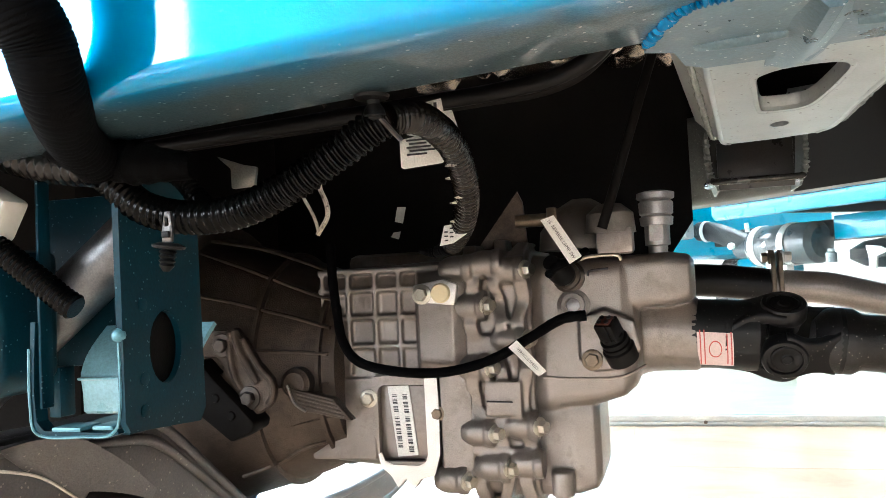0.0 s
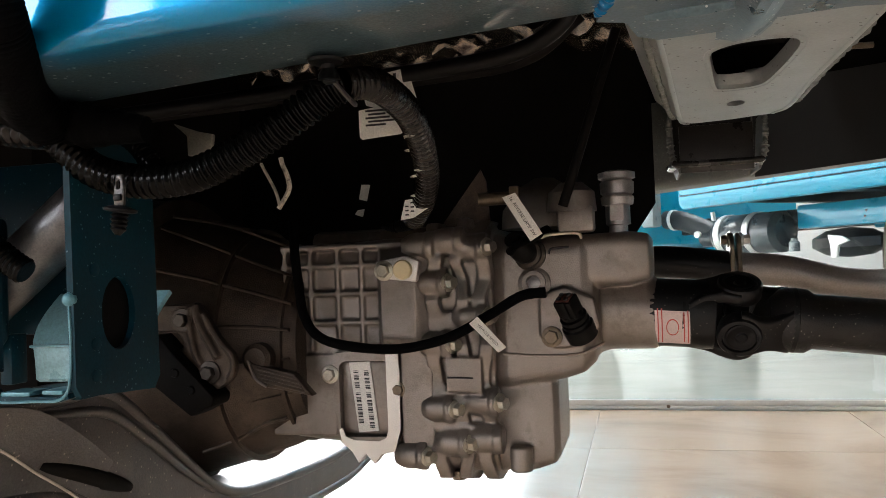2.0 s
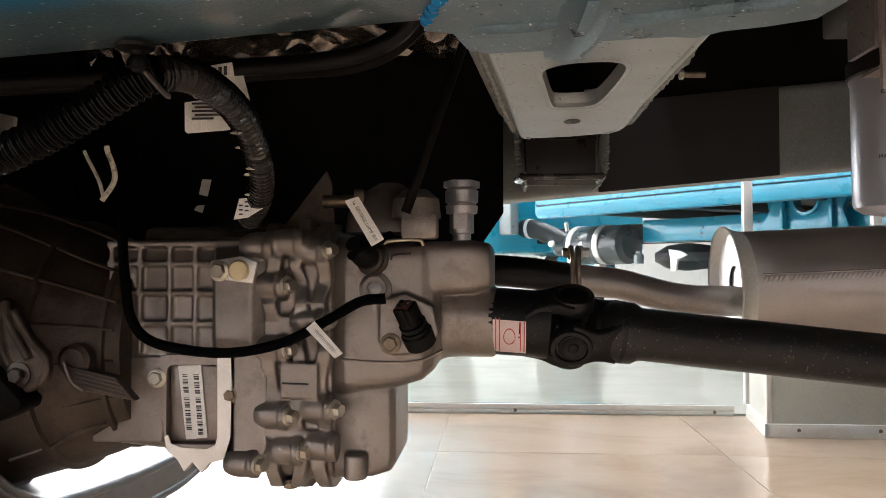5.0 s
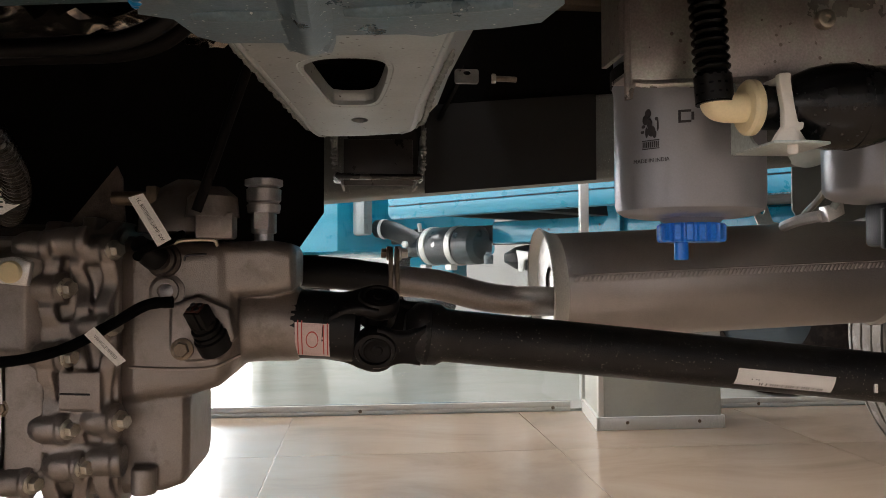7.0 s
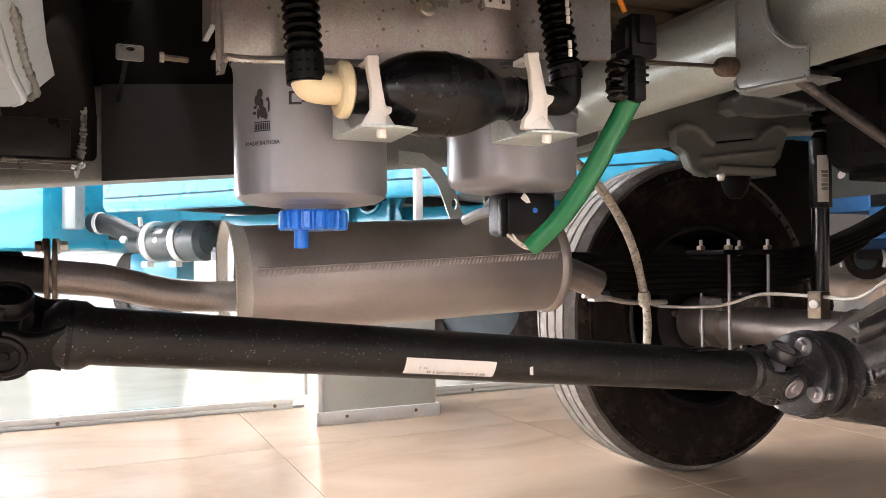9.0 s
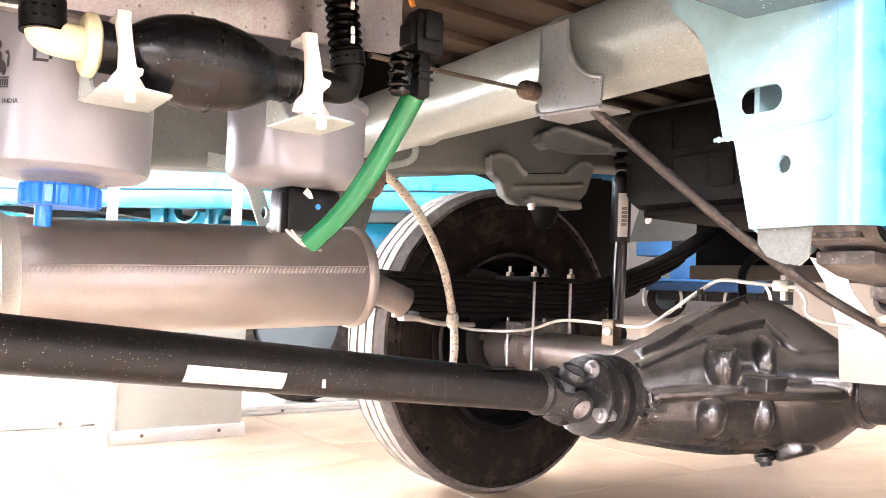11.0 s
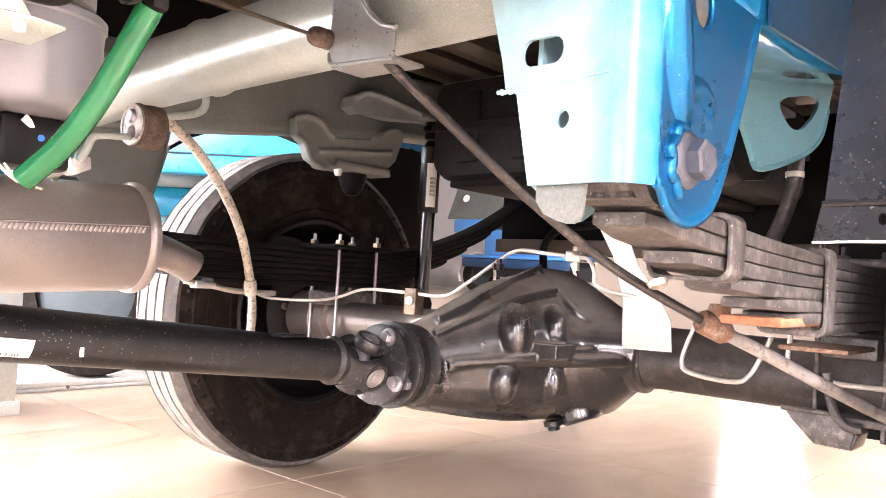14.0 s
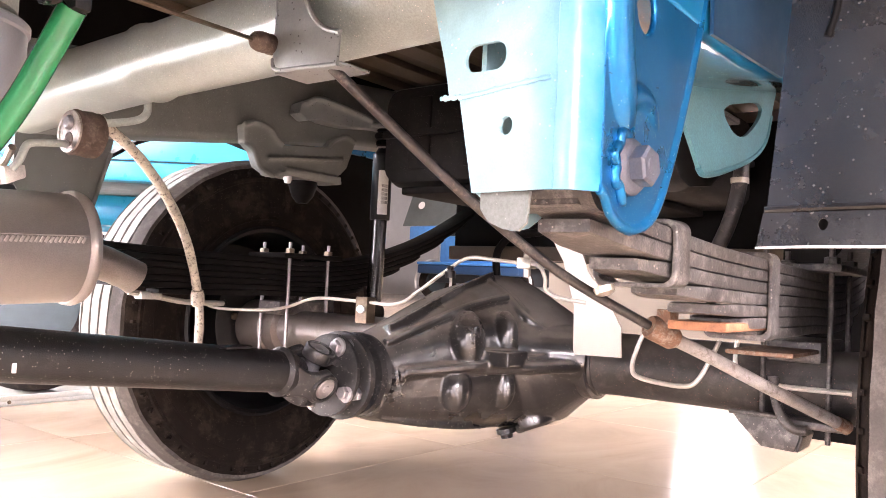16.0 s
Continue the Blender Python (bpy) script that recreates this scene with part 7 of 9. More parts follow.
hose2 = thing("rear_brake_hose", (1.62, 0.45, 0.55), "grey-black flexible brake hose with ringed ends", "hose")
part("hose_body", tube(B(), [(1.66, 0.445, 0.70), (1.65, 0.445, 0.65), (1.645, 0.455, 0.60), (1.63, 0.47, 0.55)], 0.011, 12, 30), cable_steel, hose2)
part("end_ring", lathe(B(), (1.652, 0.445, 0.655), (0, 0, 1), [(0, 0.013), (0.008, 0.013)], 16), zinc, hose2)

# ---- wheel arch liner ----
fl = thing("wheel_arch_liner", (1.15, 0.15, 0.53), "black moulded wheel arch liner with a turned lip", "wheel arch liner")
bm = B()
plate(bm, [(0.2655, 0.5605), (0.249, 0.735), (0.235, 0.90), (-0.10, 0.90), (-0.10, 0.5605)], "x", 1.15, 1.153)
part("liner_sheet", bm, liner, fl)
bm = B()
plate(bm, [(0.272, 0.529), (0.2665, 0.558), (-0.10, 0.563), (-0.10, 0.532)], "x", 1.144, 1.1475, [disc(0.221, 0.5485, 0.0036, 0.0048, 16)])
part("liner_lip", bm, liner, fl)
part("lip_edge", tube(B(), [(1.1435, 0.272, 0.5292), (1.1435, 0.20, 0.5308), (1.1435, -0.10, 0.532)], 0.0011, 6, 10), wall_paint, fl, "pale edge line")
part("lip_crease", tube(B(), [(1.1465, 0.266, 0.5605), (1.1465, 0.18, 0.5625), (1.1465, -0.10, 0.565)], 0.003, 8, 10), liner, fl)
part("moulded_ridge", tube(B(), [(1.1495, 0.222, 0.70), (1.1495, 0.215, 0.73), (1.1495, 0.212, 0.80)], 0.003, 8, 12), rubber, fl)
bm = B()
rings = []
for k in range(16):
    a = radians(8 + 160 * k / 15)
    rings.append([(1.672 - 0.46 * math.cos(a), y, 0.3635 + 0.46 * math.sin(a)) for y in (1.715, 1.76)] + [(1.672 - 0.468 * math.cos(a), y, 0.3635 + 0.468 * math.sin(a)) for y in (1.76, 1.715)])
far_arch = thing("wheel_arch_liner", (1.67, 1.63, 0.5), "black arched wheel liner over the far wheel", "wheel arch liner")
part("arch_sheet", loft(B(), rings), rubber, far_arch)
part("inner_panel", plate(B(), [(1.93, 0.62), (1.93, 0.86), (2.30, 0.86), (2.30, 0.40), (2.02, 0.40)], "y", 1.752, 1.756), rubber, far_arch)

# ---- shock absorber ----
shock = thing("shock_absorber", (1.86, 1.345, 0.40), "black telescopic shock absorber with a barcode sticker", "shock absorber")
part("body_tube", lathe(B(), (1.862, 1.345, 0.63), (0.003, 0.0, 1), [(0, 0.022), (0.002, 0.0235), (0.155, 0.0235), (0.158, 0.020), (0.17, 0.012)], 28), black_paint, shock)
part("lower_tube", lathe(B(), (1.855, 1.345, 0.42), (0.03, 0, 1), [(0, 0.018), (0.22, 0.018)], 24), black_gloss, shock)
bm = B()
for z, r in ((0.805, 0.019), (0.823, 0.023), (0.84, 0.019)):
    lathe(bm, (1.864, 1.345, z), (0, 0, 1), [(0, r * 0.8), (0.004, r), (0.011, r), (0.015, r * 0.8)], 20)
part("top_bushing", bm, rubber, shock)
part("top_washer", lathe(B(), (1.864, 1.345, 0.80), (0, 0, 1), [(0, 0.016), (0.004, 0.016)], 20), zinc, shock)
bm = B()
rings = []
for z in (0.642, 0.746):
    rings.append([(1.862 + 0.0238 * math.cos(a), 1.345 + 0.0238 * math.sin(a), z) for a in (radians(q) for q in range(205, 275, 10))])
loft(bm, rings, cap=False, closed=False)
st = part("barcode_sticker", bm, paper, shock, "white barcode sticker")
bm = B()
for i in range(20):
    if i % 4 == 3:
        continue
    z = 0.668 + i * 0.0024
    loft(bm, [[(1.862 + 0.024 * math.cos(a), 1.345 + 0.024 * math.sin(a), zz) for a in (radians(q) for q in range(225, 262, 6))] for zz in (z, z + 0.0012)], cap=False, closed=False)
part("bar_print", bm, ink, st)
part("lower_eye", lathe(B(), (1.853, 1.325, 0.412), (0, 1, 0), [(0, 0.02), (0.04, 0.02)], 20), rubber, shock)

# ---- tank, hand brake cable, hoses ----
tank = thing("fuel_tank", (1.95, 0.95, 0.68), "dusty black moulded fuel tank under the load bed", "fuel tank")
bm = B()
loft(bm, [[(x, u, v) for u, v in rrect(0.917, 0.79, 0.292 - d, 0.105 - d, 0.035, 5)] for x, d in ((1.70, 0.03), (1.712, 0.008), (1.74, 0.0), (1.95, 0.0), (1.97, 0.008), (2.0, 0.008), (2.02, 0.0), (2.30, 0.0), (2.32, 0.02))])
part("tank_shell", bm, tank_plastic, tank)
for y in (1.10, 0.96, 0.82, 0.68):
    part("moulded_rib", box(B(), 1.694, 1.72, y - 0.03, y + 0.03, 0.715, 0.865, 0.008), tank_plastic, tank)
part("tank_seam", loft(B(), [[(x, u, v) for u, v in rrect(0.905, 0.79, 0.287, 0.007, 0.003, 2)] for x in (1.69, 2.31)]), tank_plastic, tank)
part("tank_guard", box(B(), 1.72, 2.28, 0.72, 1.16, 0.668, 0.684, 0.004), dark_steel, tank)

cable = thing("hand_brake_cable", (1.3, 0.5, 0.42), "grimy hand brake cable with a rusty clamp", "brake cable")
part("sheath", tube(B(), [(1.003, 0.636, 0.693), (1.06, 0.599, 0.639), (1.15, 0.554, 0.567), (1.25, 0.506, 0.502), (1.36, 0.438, 0.443), (1.39, 0.4185, 0.4285)], 0.0056, 10, 60), cable_steel, cable)
part("outer_sleeve", tube(B(), [(1.37, 0.4315, 0.438), (1.42, 0.399, 0.4145), (1.50, 0.353, 0.377), (1.60, 0.297, 0.333)], 0.0080, 12, 40), surface("dusty_grey_sleeve", (0.36, 0.33, 0.30), 0.6, 0.0, 0.25, 40, 600, 0.3, second=(0.20, 0.165, 0.14), amount=0.4), cable, "dusty grey outer sleeve")
part("inner_wire", tube(B(), [(0.963, 0.698, 0.717), (0.88, 0.66, 0.703), (0.798, 0.62, 0.688), (0.693, 0.57, 0.670)], 0.0022, 8, 20), bolt_brown, cable)
bm = B()
lathe(bm, (0.945, 0.690, 0.714), (0.8, 0.33, 0.13), [(0.004, 0.003), (0.010, 0.006), (0.016, 0.0095), (0.022, 0.0105), (0.025, 0.0085), (0.030, 0.0105), (0.034, 0.0085), (0.040, 0.0105), (0.046, 0.0105)], 22)
part("rubber_boot", bm, old_rubber, cable, "brown perished rubber boot")
d = Vector((1.42 - 1.36, 0.399 - 0.438, 0.4145 - 0.443)).normalized()
part("clamp", lathe(B(), Vector((1.345, 0.447, 0.450)), d, [(0, 0.0125), (0.004, 0.0145), (0.034, 0.0145), (0.04, 0.011)], 20), rust, cable, "rusty cable clamp")
part("clamp_ear", box(B(), 1.352, 1.38, 0.425, 0.442, 0.452, 0.470, 0.002), rust, cable, "rusty clamp ear")
part("cable_end", lathe(B(), (1.60, 0.297, 0.333), d, [(0, 0.009), (0.02, 0.009), (0.022, 0.005)], 14), rust, cable)

hz = thing("brake_hose", (1.3, 1.3, 0.4), "pale dusty brake hose curving down to the axle", "hose")
part("hose_body", tube(B(), [(1.06, 1.19, 0.712), (1.10, 1.212, 0.698), (1.17, 1.245, 0.670), (1.25, 1.282, 0.615), (1.33, 1.33, 0.540), (1.395, 1.38, 0.445), (1.41, 1.39, 0.39), (1.42, 1.405, 0.345)], 0.0085, 12, 70, lambda s, i: 1 + 0.12 * noise.noise(Vector((i * 0.35, 0, 0)))), hose_pale, hz)
part("hose_fitting", lathe(B(), (1.388, 1.372, 0.452), (0.2, 0.15, -1), [(0, 0.011), (0.008, 0.013), (0.024, 0.013), (0.03, 0.010)], 16), hose_pale, hz)
pb = thing("parking_brake_rod", (1.42, 1.45, 0.42), "short pale brake rod with a clevis by the far wheel", "brake rod")
part("rod_bar", tube(B(), [(1.28, 1.43, 0.445), (1.34, 1.43, 0.437), (1.40, 1.43, 0.428), (1.50, 1.44, 0.425)], 0.0055, 8, 20), pipe_white, pb)
part("clevis", box(B(), 1.30, 1.345, 1.42, 1.445, 0.432, 0.447, 0.003), bright_alu, pb)

ring_h = thing("exhaust_hanger", (0.97, 1.08, 0.63), "brown rubber exhaust hanger ring on a bent rod", "exhaust hanger")
hd = Vector((-1.0, -0.04, 0.0)).normalized()
hc = Vector((0.9848, 1.0625, 0.657))
part("rubber_ring", lathe(B(), hc - hd * 0.018, hd, [(0, 0.026), (0.003, 0.0295), (0.008, 0.0285), (0.012, 0.0298), (0.026, 0.0285), (0.033, 0.0295), (0.036, 0.027)], 36), old_rubber, ring_h, "brown rubber block")
face = part("ring_face", lathe(B(), hc + hd * 0.0182, hd, [(0, 0.0272), (0.0025, 0.0268), (0.003, 0.0225), (0.0018, 0.0215), (0.0018, 0.004)], 36), surface("worn_hanger_face", (0.36, 0.33, 0.29), 0.45, 0.3, 0.3, 60, 600, 0.5, second=(0.16, 0.125, 0.10), amount=0.45), ring_h, "worn pale metal face")
part("face_boss", lathe(B(), hc + hd * 0.019 + Vector((0, 0, 0.011)), hd, [(0, 0.0095), (0.004, 0.009), (0.006, 0.007), (0.0062, 0.004)], 22), lead, face)
part("face_slot", lathe(B(), hc + hd * 0.0185 + Vector((0, 0, -0.010)), hd, [(0, 0.010), (0.0022, 0.009), (0.0024, 0.006)], 20), old_rubber, face)
part("hanger_rod", tube(B(), [(0.960, 1.06, 0.640), (0.9513, 1.05, 0.6381), (0.9241, 1.05, 0.6349), (0.9093, 1.05, 0.6296), (0.9029, 1.052, 0.6117), (0.8961, 1.056, 0.5988)], 0.0048, 10, 40), silver_tube, ring_h)
part("rod_foot", plate(B(), [(0.8867, 0.6014), (0.9115, 0.6065), (0.914, 0.5913), (0.8896, 0.5796)], "y", 1.055, 1.075, round_=0.002), bright_alu, ring_h)
part("rod_weld", tube(B(), [(0.890, 1.07, 0.590), (0.885, 1.12, 0.586), (0.885, 1.16, 0.580)], 0.008, 8, 16), bright_alu, ring_h)
brc = thing("stamped_brace", (0.95, 1.36, 0.6), "pale stamped brace with an oval slot", "brace")
bm = B()
plate(bm, [(0.86, 0.715), (0.905, 0.712), (0.94, 0.69), (0.965, 0.655), (0.985, 0.60), (1.01, 0.594), (1.01, 0.586), (0.962, 0.586), (0.952, 0.61), (0.935, 0.655), (0.91, 0.685), (0.86, 0.692)], "y", 1.375, 1.379, [disc(0.966, 0.622, 0.005, 0.010, 14)])
part("brace_plate", bm, silver_tube, brc)
outrigger = thing("bed_outrigger", (1.17, 1.50, 0.57), "grey-green primed plate hanging outside the far rail", "outrigger")
part("outrigger_plate", plate(B(), [(1.09, 0.80), (1.09, 0.63), (1.115, 0.592), (1.16, 0.570), (1.20, 0.563), (1.2265, 0.566), (1.236, 0.60), (1.250, 0.65), (1.2655, 0.704), (1.285, 0.80)], "y", 1.496, 1.50, round_=0.0012), rail_primer, outrigger)
part("plate_rim", tube(B(), [(1.115, 1.495, 0.592), (1.16, 1.495, 0.570), (1.20, 1.495, 0.563), (1.2265, 1.495, 0.566), (1.236, 1.495, 0.60), (1.250, 1.495, 0.65), (1.2655, 1.495, 0.704)], 0.004, 8, 50), rail_primer, outrigger)


# ---- fuel filters, primer bulb and their bracket ----
fb = thing("filter_bracket", (0.55, 0.49, 0.63), "yellow-zinc plated filter bracket with a bolt", "bracket")
bm = B()
plate(bm, [(0.4165, 0.629), (0.421, 0.6215), (0.455, 0.6228), (0.500, 0.6255), (0.525, 0.633), (0.57, 0.637), (0.665, 0.6455), (0.665, 0.86), (0.4165, 0.86)], "y", 0.484, 0.487, round_=0.0008)
part("front_plate", bm, yellow_zinc, fb)
bm = B()
plate(bm, [(0.486, 0.64), (0.52, 0.64), (0.52, 0.86), (0.486, 0.86)], "x", 0.4135, 0.4165)
plate(bm, [(0.4165, 0.4875), (0.50, 0.4875), (0.50, 0.51), (0.4165, 0.51)], "z", 0.6275, 0.6295)
part("side_wall", bm, yellow_zinc, fb)
part("fold", tube(B(), [(0.4175, 0.4845, 0.86), (0.4175, 0.4845, 0.634), (0.4225, 0.4845, 0.6235), (0.455, 0.4845, 0.6245), (0.50, 0.4845, 0.627)], 0.0022, 8, 30), yellow_zinc, fb)
part("plate_bolt", lathe(B(), (0.534, 0.484, 0.662), (0, -1, 0), [(0, 0.0056), (0.001, 0.0058), (0.0045, 0.0052), (0.005, 0.0042), (0.0048, 0.0022), (0.003, 0.002)], 24), zinc, fb)
tag_fb = part("white_label", plate(B(), [(0.573, 0.668), (0.590, 0.668), (0.590, 0.69), (0.570, 0.69)], "y", 0.4828, 0.4836), paper, fb, "white paper label")
bm = B()
for x, z in ((0.575, 0.671), (0.580, 0.673), (0.584, 0.671), (0.577, 0.677), (0.585, 0.678)):
    box(bm, x, x + 0.002, 0.4822, 0.4828, z, z + 0.002)
part("printed_code", bm, ink, tag_fb)

F1 = Vector((0.4875, 0.566, 0.0))
filt = thing("fuel_filter", (F1.x, F1.y, 0.55), "grey lacquered spin-on fuel filter with a blue drain cap", "fuel filter", "fuel filters")
bm = B()
lathe(bm, (F1.x, F1.y, 0.552), (0, 0, 1), [(0, 0.026), (0.0005, 0.034), (0.002, 0.043), (0.005, 0.0475), (0.009, 0.0488), (0.085, 0.0492), (0.09, 0.0505), (0.098, 0.0505), (0.10, 0.0492), (0.13, 0.0492)], 56)
part("can", bm, filter_grey, filt)
part("can_ring", lathe(B(), (F1.x, F1.y, 0.6405), (0, 0, 1), [(0, 0.0492), (0.002, 0.0516), (0.012, 0.0516), (0.014, 0.0492)], 48), rubber, filt)
part("drain_collar", lathe(B(), (F1.x, F1.y - 0.003, 0.540), (0, 0, 1), [(0, 0.017), (0.009, 0.018), (0.0125, 0.022)], 36), filter_grey, filt)
bm = B()
n = 18
rings = []
for z, k in ((0.5362, 0.94), (0.5375, 1.0), (0.5470, 1.0), (0.5485, 0.94)):
    ring = []
    for i in range(n * 6):
        a = 2 * math.pi * i / (n * 6)
        r = 0.0212 + 0.0012 * (1 if math.sin(a * n) > -0.2 else -1)
        ring.append((F1.x + r * k * math.cos(a), F1.y - 0.003 + r * k * math.sin(a), z))
    rings.append(ring)
loft(bm, rings)
part("drain_cap", bm, cap_blue, filt, "ribbed blue plastic drain cap")
part("drain_spout", lathe(B(), (F1.x - 0.009, F1.y - 0.008, 0.5365), (0, 0, -1), [(0, 0.0046), (0.012, 0.0046), (0.0105, 0.0036)], 18), cap_blue, filt)


def on_can(c, r, deg, z):
    a = radians(deg)
    return Vector((c.x + r * math.cos(a), c.y + r * math.sin(a), z))


def can_patch(bm, c, r, d0, d1, z0, z1):
    """A printed patch that follows the can."""
    n = max(2, int(abs(d1 - d0) / 4) + 1)
    loft(bm, [[on_can(c, r, d0 + (d1 - d0) * k / n, z) for k in range(n + 1)] for z in (z0, z1)], cap=False, closed=False)


bm = B()
for d0, z0, rd, rz in ((217.5, 0.6165, 2.6, 0.0028), (215.2, 0.6125, 2.6, 0.0032), (218.6, 0.6100, 2.2, 0.0034), (220.2, 0.6050, 3.2, 0.0034), (216.2, 0.6045, 1.3, 0.0034), (222.6, 0.6030, 1.5, 0.0026), (225.2, 0.6085, 0.8, 0.0040), (224.2, 0.6125, 1.3, 0.0012), (213.4, 0.6085, 1.6, 0.0011), (212.6, 0.6050, 1.7, 0.0010)):
    ring = [on_can(F1, 0.0494, d0 + rd * math.cos(a), z0 + rz * math.sin(a)) for a in (2 * math.pi * i / 18 for i in range(18))]
    bm.faces.new([bm.verts.new(p) for p in ring])
for i in range(9):
    can_patch(bm, F1, 0.0494, 212.6 + i * 1.55, 213.6 + i * 1.55, 0.5948, 0.5985)
can_patch(bm, F1, 0.0494, 212.2, 226.4, 0.5938, 0.5944)
can_patch(bm, F1, 0.0494, 212.2, 226.4, 0.5990, 0.5996)
part("emblem_print", bm, ink, filt, "plain dark emblem shapes")
bm = B()
for d0, d1, z0, z1 in ((240, 242, 0.6085, 0.6165), (242, 249, 0.615, 0.6165), (242, 249, 0.6085, 0.610), (249, 251, 0.610, 0.615)):
    can_patch(bm, F1, 0.0494, d0, d1, z0, z1)
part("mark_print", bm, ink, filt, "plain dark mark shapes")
bm = B()
for d0, d1, z0, z1 in ((287, 290, 0.606, 0.6145), (294, 297, 0.606, 0.6145), (290, 294, 0.6095, 0.611)):
    can_patch(bm, F1, 0.0494, d0, d1, z0, z1)
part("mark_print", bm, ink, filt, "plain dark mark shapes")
ca = radians(220)
words("lettering", "MADE IN INDIA", on_can(F1, 0.0497, 220, 0.5865), (-math.sin(ca), math.cos(ca), 0), (0, 0, 1), 0.0036, ink, filt)

F2 = Vector((0.634, 0.563, 0.0))
filt2 = thing("fuel_filter", (F2.x, F2.y, 0.56), "grey lacquered fuel filter with a black water sensor below", "fuel filter", "fuel filters")
bm = B()
lathe(bm, (F2.x, F2.y, 0.564), (0, 0, 1), [(0, 0.022), (0.0005, 0.031), (0.002, 0.039), (0.005, 0.0440), (0.009, 0.0462), (0.052, 0.0468), (0.0535, 0.0482), (0.0575, 0.0482), (0.059, 0.0465), (0.0595, 0.038), (0.064, 0.036), (0.12, 0.036)], 56)
part("can", bm, filter_grey, filt2)
part("filter_head", lathe(B(), (F2.x, F2.y, 0.6265), (0, 0, 1), [(0, 0.036), (0.002, 0.041), (0.012, 0.041), (0.014, 0.037), (0.03, 0.034)], 48), primer, filt2, "grey cast filter head")
bm = B()
box(bm, 0.6265, 0.6675, 0.556, 0.588, 0.5335, 0.5645, 0.004)
part("water_sensor", bm, black_plastic, filt2, "black plastic water sensor")
part("sensor_rib", box(B(), 0.6235, 0.628, 0.559, 0.565, 0.532, 0.560, 0.001), black_plastic, filt2)
part("blue_dot", lathe(B(), (0.649, 0.556, 0.5515), (0, -1, 0), [(0, 0.0019), (0.0005, 0.0019)], 14), cap_blue, filt2, "small blue paint dot")
part("white_smudge", plate(B(), [(0.637, 0.560), (0.640, 0.564), (0.643, 0.561), (0.645, 0.557), (0.642, 0.5565)], "y", 0.5552, 0.5558), paper, filt2, "white paint smudge")
part("bare_lead", tube(B(), [(0.630, 0.556, 0.534), (0.634, 0.552, 0.528), (0.642, 0.546, 0.5225), (0.645, 0.54, 0.521)], 0.001, 6, 16), hose_pale, filt2)
part("bare_lead", tube(B(), [(0.626, 0.556, 0.534), (0.630, 0.552, 0.529), (0.634, 0.545, 0.524), (0.636, 0.537, 0.524)], 0.001, 6, 16), hose_pale, filt2)

pr = thing("primer_bulb", (0.53, 0.46, 0.585), "polished black rubber hand primer bulb on white clips", "primer bulb")
PC = Vector((0.4805, 0.46, 0.6055))
pdv = Vector((1.0, 0.0, 0.028)).normalized()
bm = B()
lathe(bm, PC, pdv, [(0, 0.0122), (0.013, 0.0122), (0.015, 0.0135), (0.021, 0.0175), (0.030, 0.0212), (0.040, 0.0232), (0.050, 0.0236), (0.060, 0.0228), (0.070, 0.0203), (0.079, 0.0165), (0.086, 0.0132), (0.088, 0.0122), (0.095, 0.0122), (0.0955, 0.0118), (0.108, 0.0118)], 44)
part("bulb", bm, bulb_rubber, pr)
part("bulb_seam", lathe(B(), PC + pdv * 0.052, pdv, [(0, 0.0232), (0.0006, 0.0239), (0.0012, 0.0232)], 44, cap=False), bulb_rubber, pr)
for s0 in (0.0935, 0.099):
    part("neck_ring", lathe(B(), PC + pdv * s0, pdv, [(0, 0.0118), (0.0008, 0.0126), (0.0016, 0.0118)], 36, cap=False), bulb_rubber, pr)
part("flange_disc", lathe(B(), PC - pdv * 0.007, pdv, [(0, 0.0135), (0.0015, 0.0150), (0.005, 0.0150), (0.0065, 0.013)], 36), cream, pr, "cream plastic flange")
part("elbow", tube(B(), [PC - pdv * 0.004, PC - pdv * 0.013, Vector((0.4595, 0.46, 0.6060)), Vector((0.4572, 0.46, 0.609)), Vector((0.4568, 0.46, 0.616))], 0.0082, 18, 30), cream, pr, "cream plastic elbow")
part("black_elbow", tube(B(), [PC + pdv * 0.106, PC + pdv * 0.122, Vector((0.6105, 0.46, 0.6095)), Vector((0.6145, 0.46, 0.614)), Vector((0.6145, 0.46, 0.632))], 0.0085, 18, 30), black_plastic, pr)
STRAP_A = ((0.484, 0.6202), (0.4908, 0.6209), (0.4907, 0.6165), (0.4927, 0.6035), (0.4945, 0.5949), (0.4979, 0.5951), (0.4973, 0.5913), (0.4951, 0.5905), (0.4947, 0.5842), (0.4819, 0.5842), (0.4843, 0.5869), (0.4865, 0.5929), (0.4863, 0.603), (0.4843, 0.6144))
STRAP_B = ((0.5777, 0.6309), (0.5858, 0.632), (0.5861, 0.6276), (0.5885, 0.6175), (0.5906, 0.6087), (0.5958, 0.6078), (0.5946, 0.6045), (0.5909, 0.6011), (0.5911, 0.5880), (0.5745, 0.5880), (0.5761, 0.5943), (0.5802, 0.5993), (0.581, 0.6074), (0.5801, 0.62))
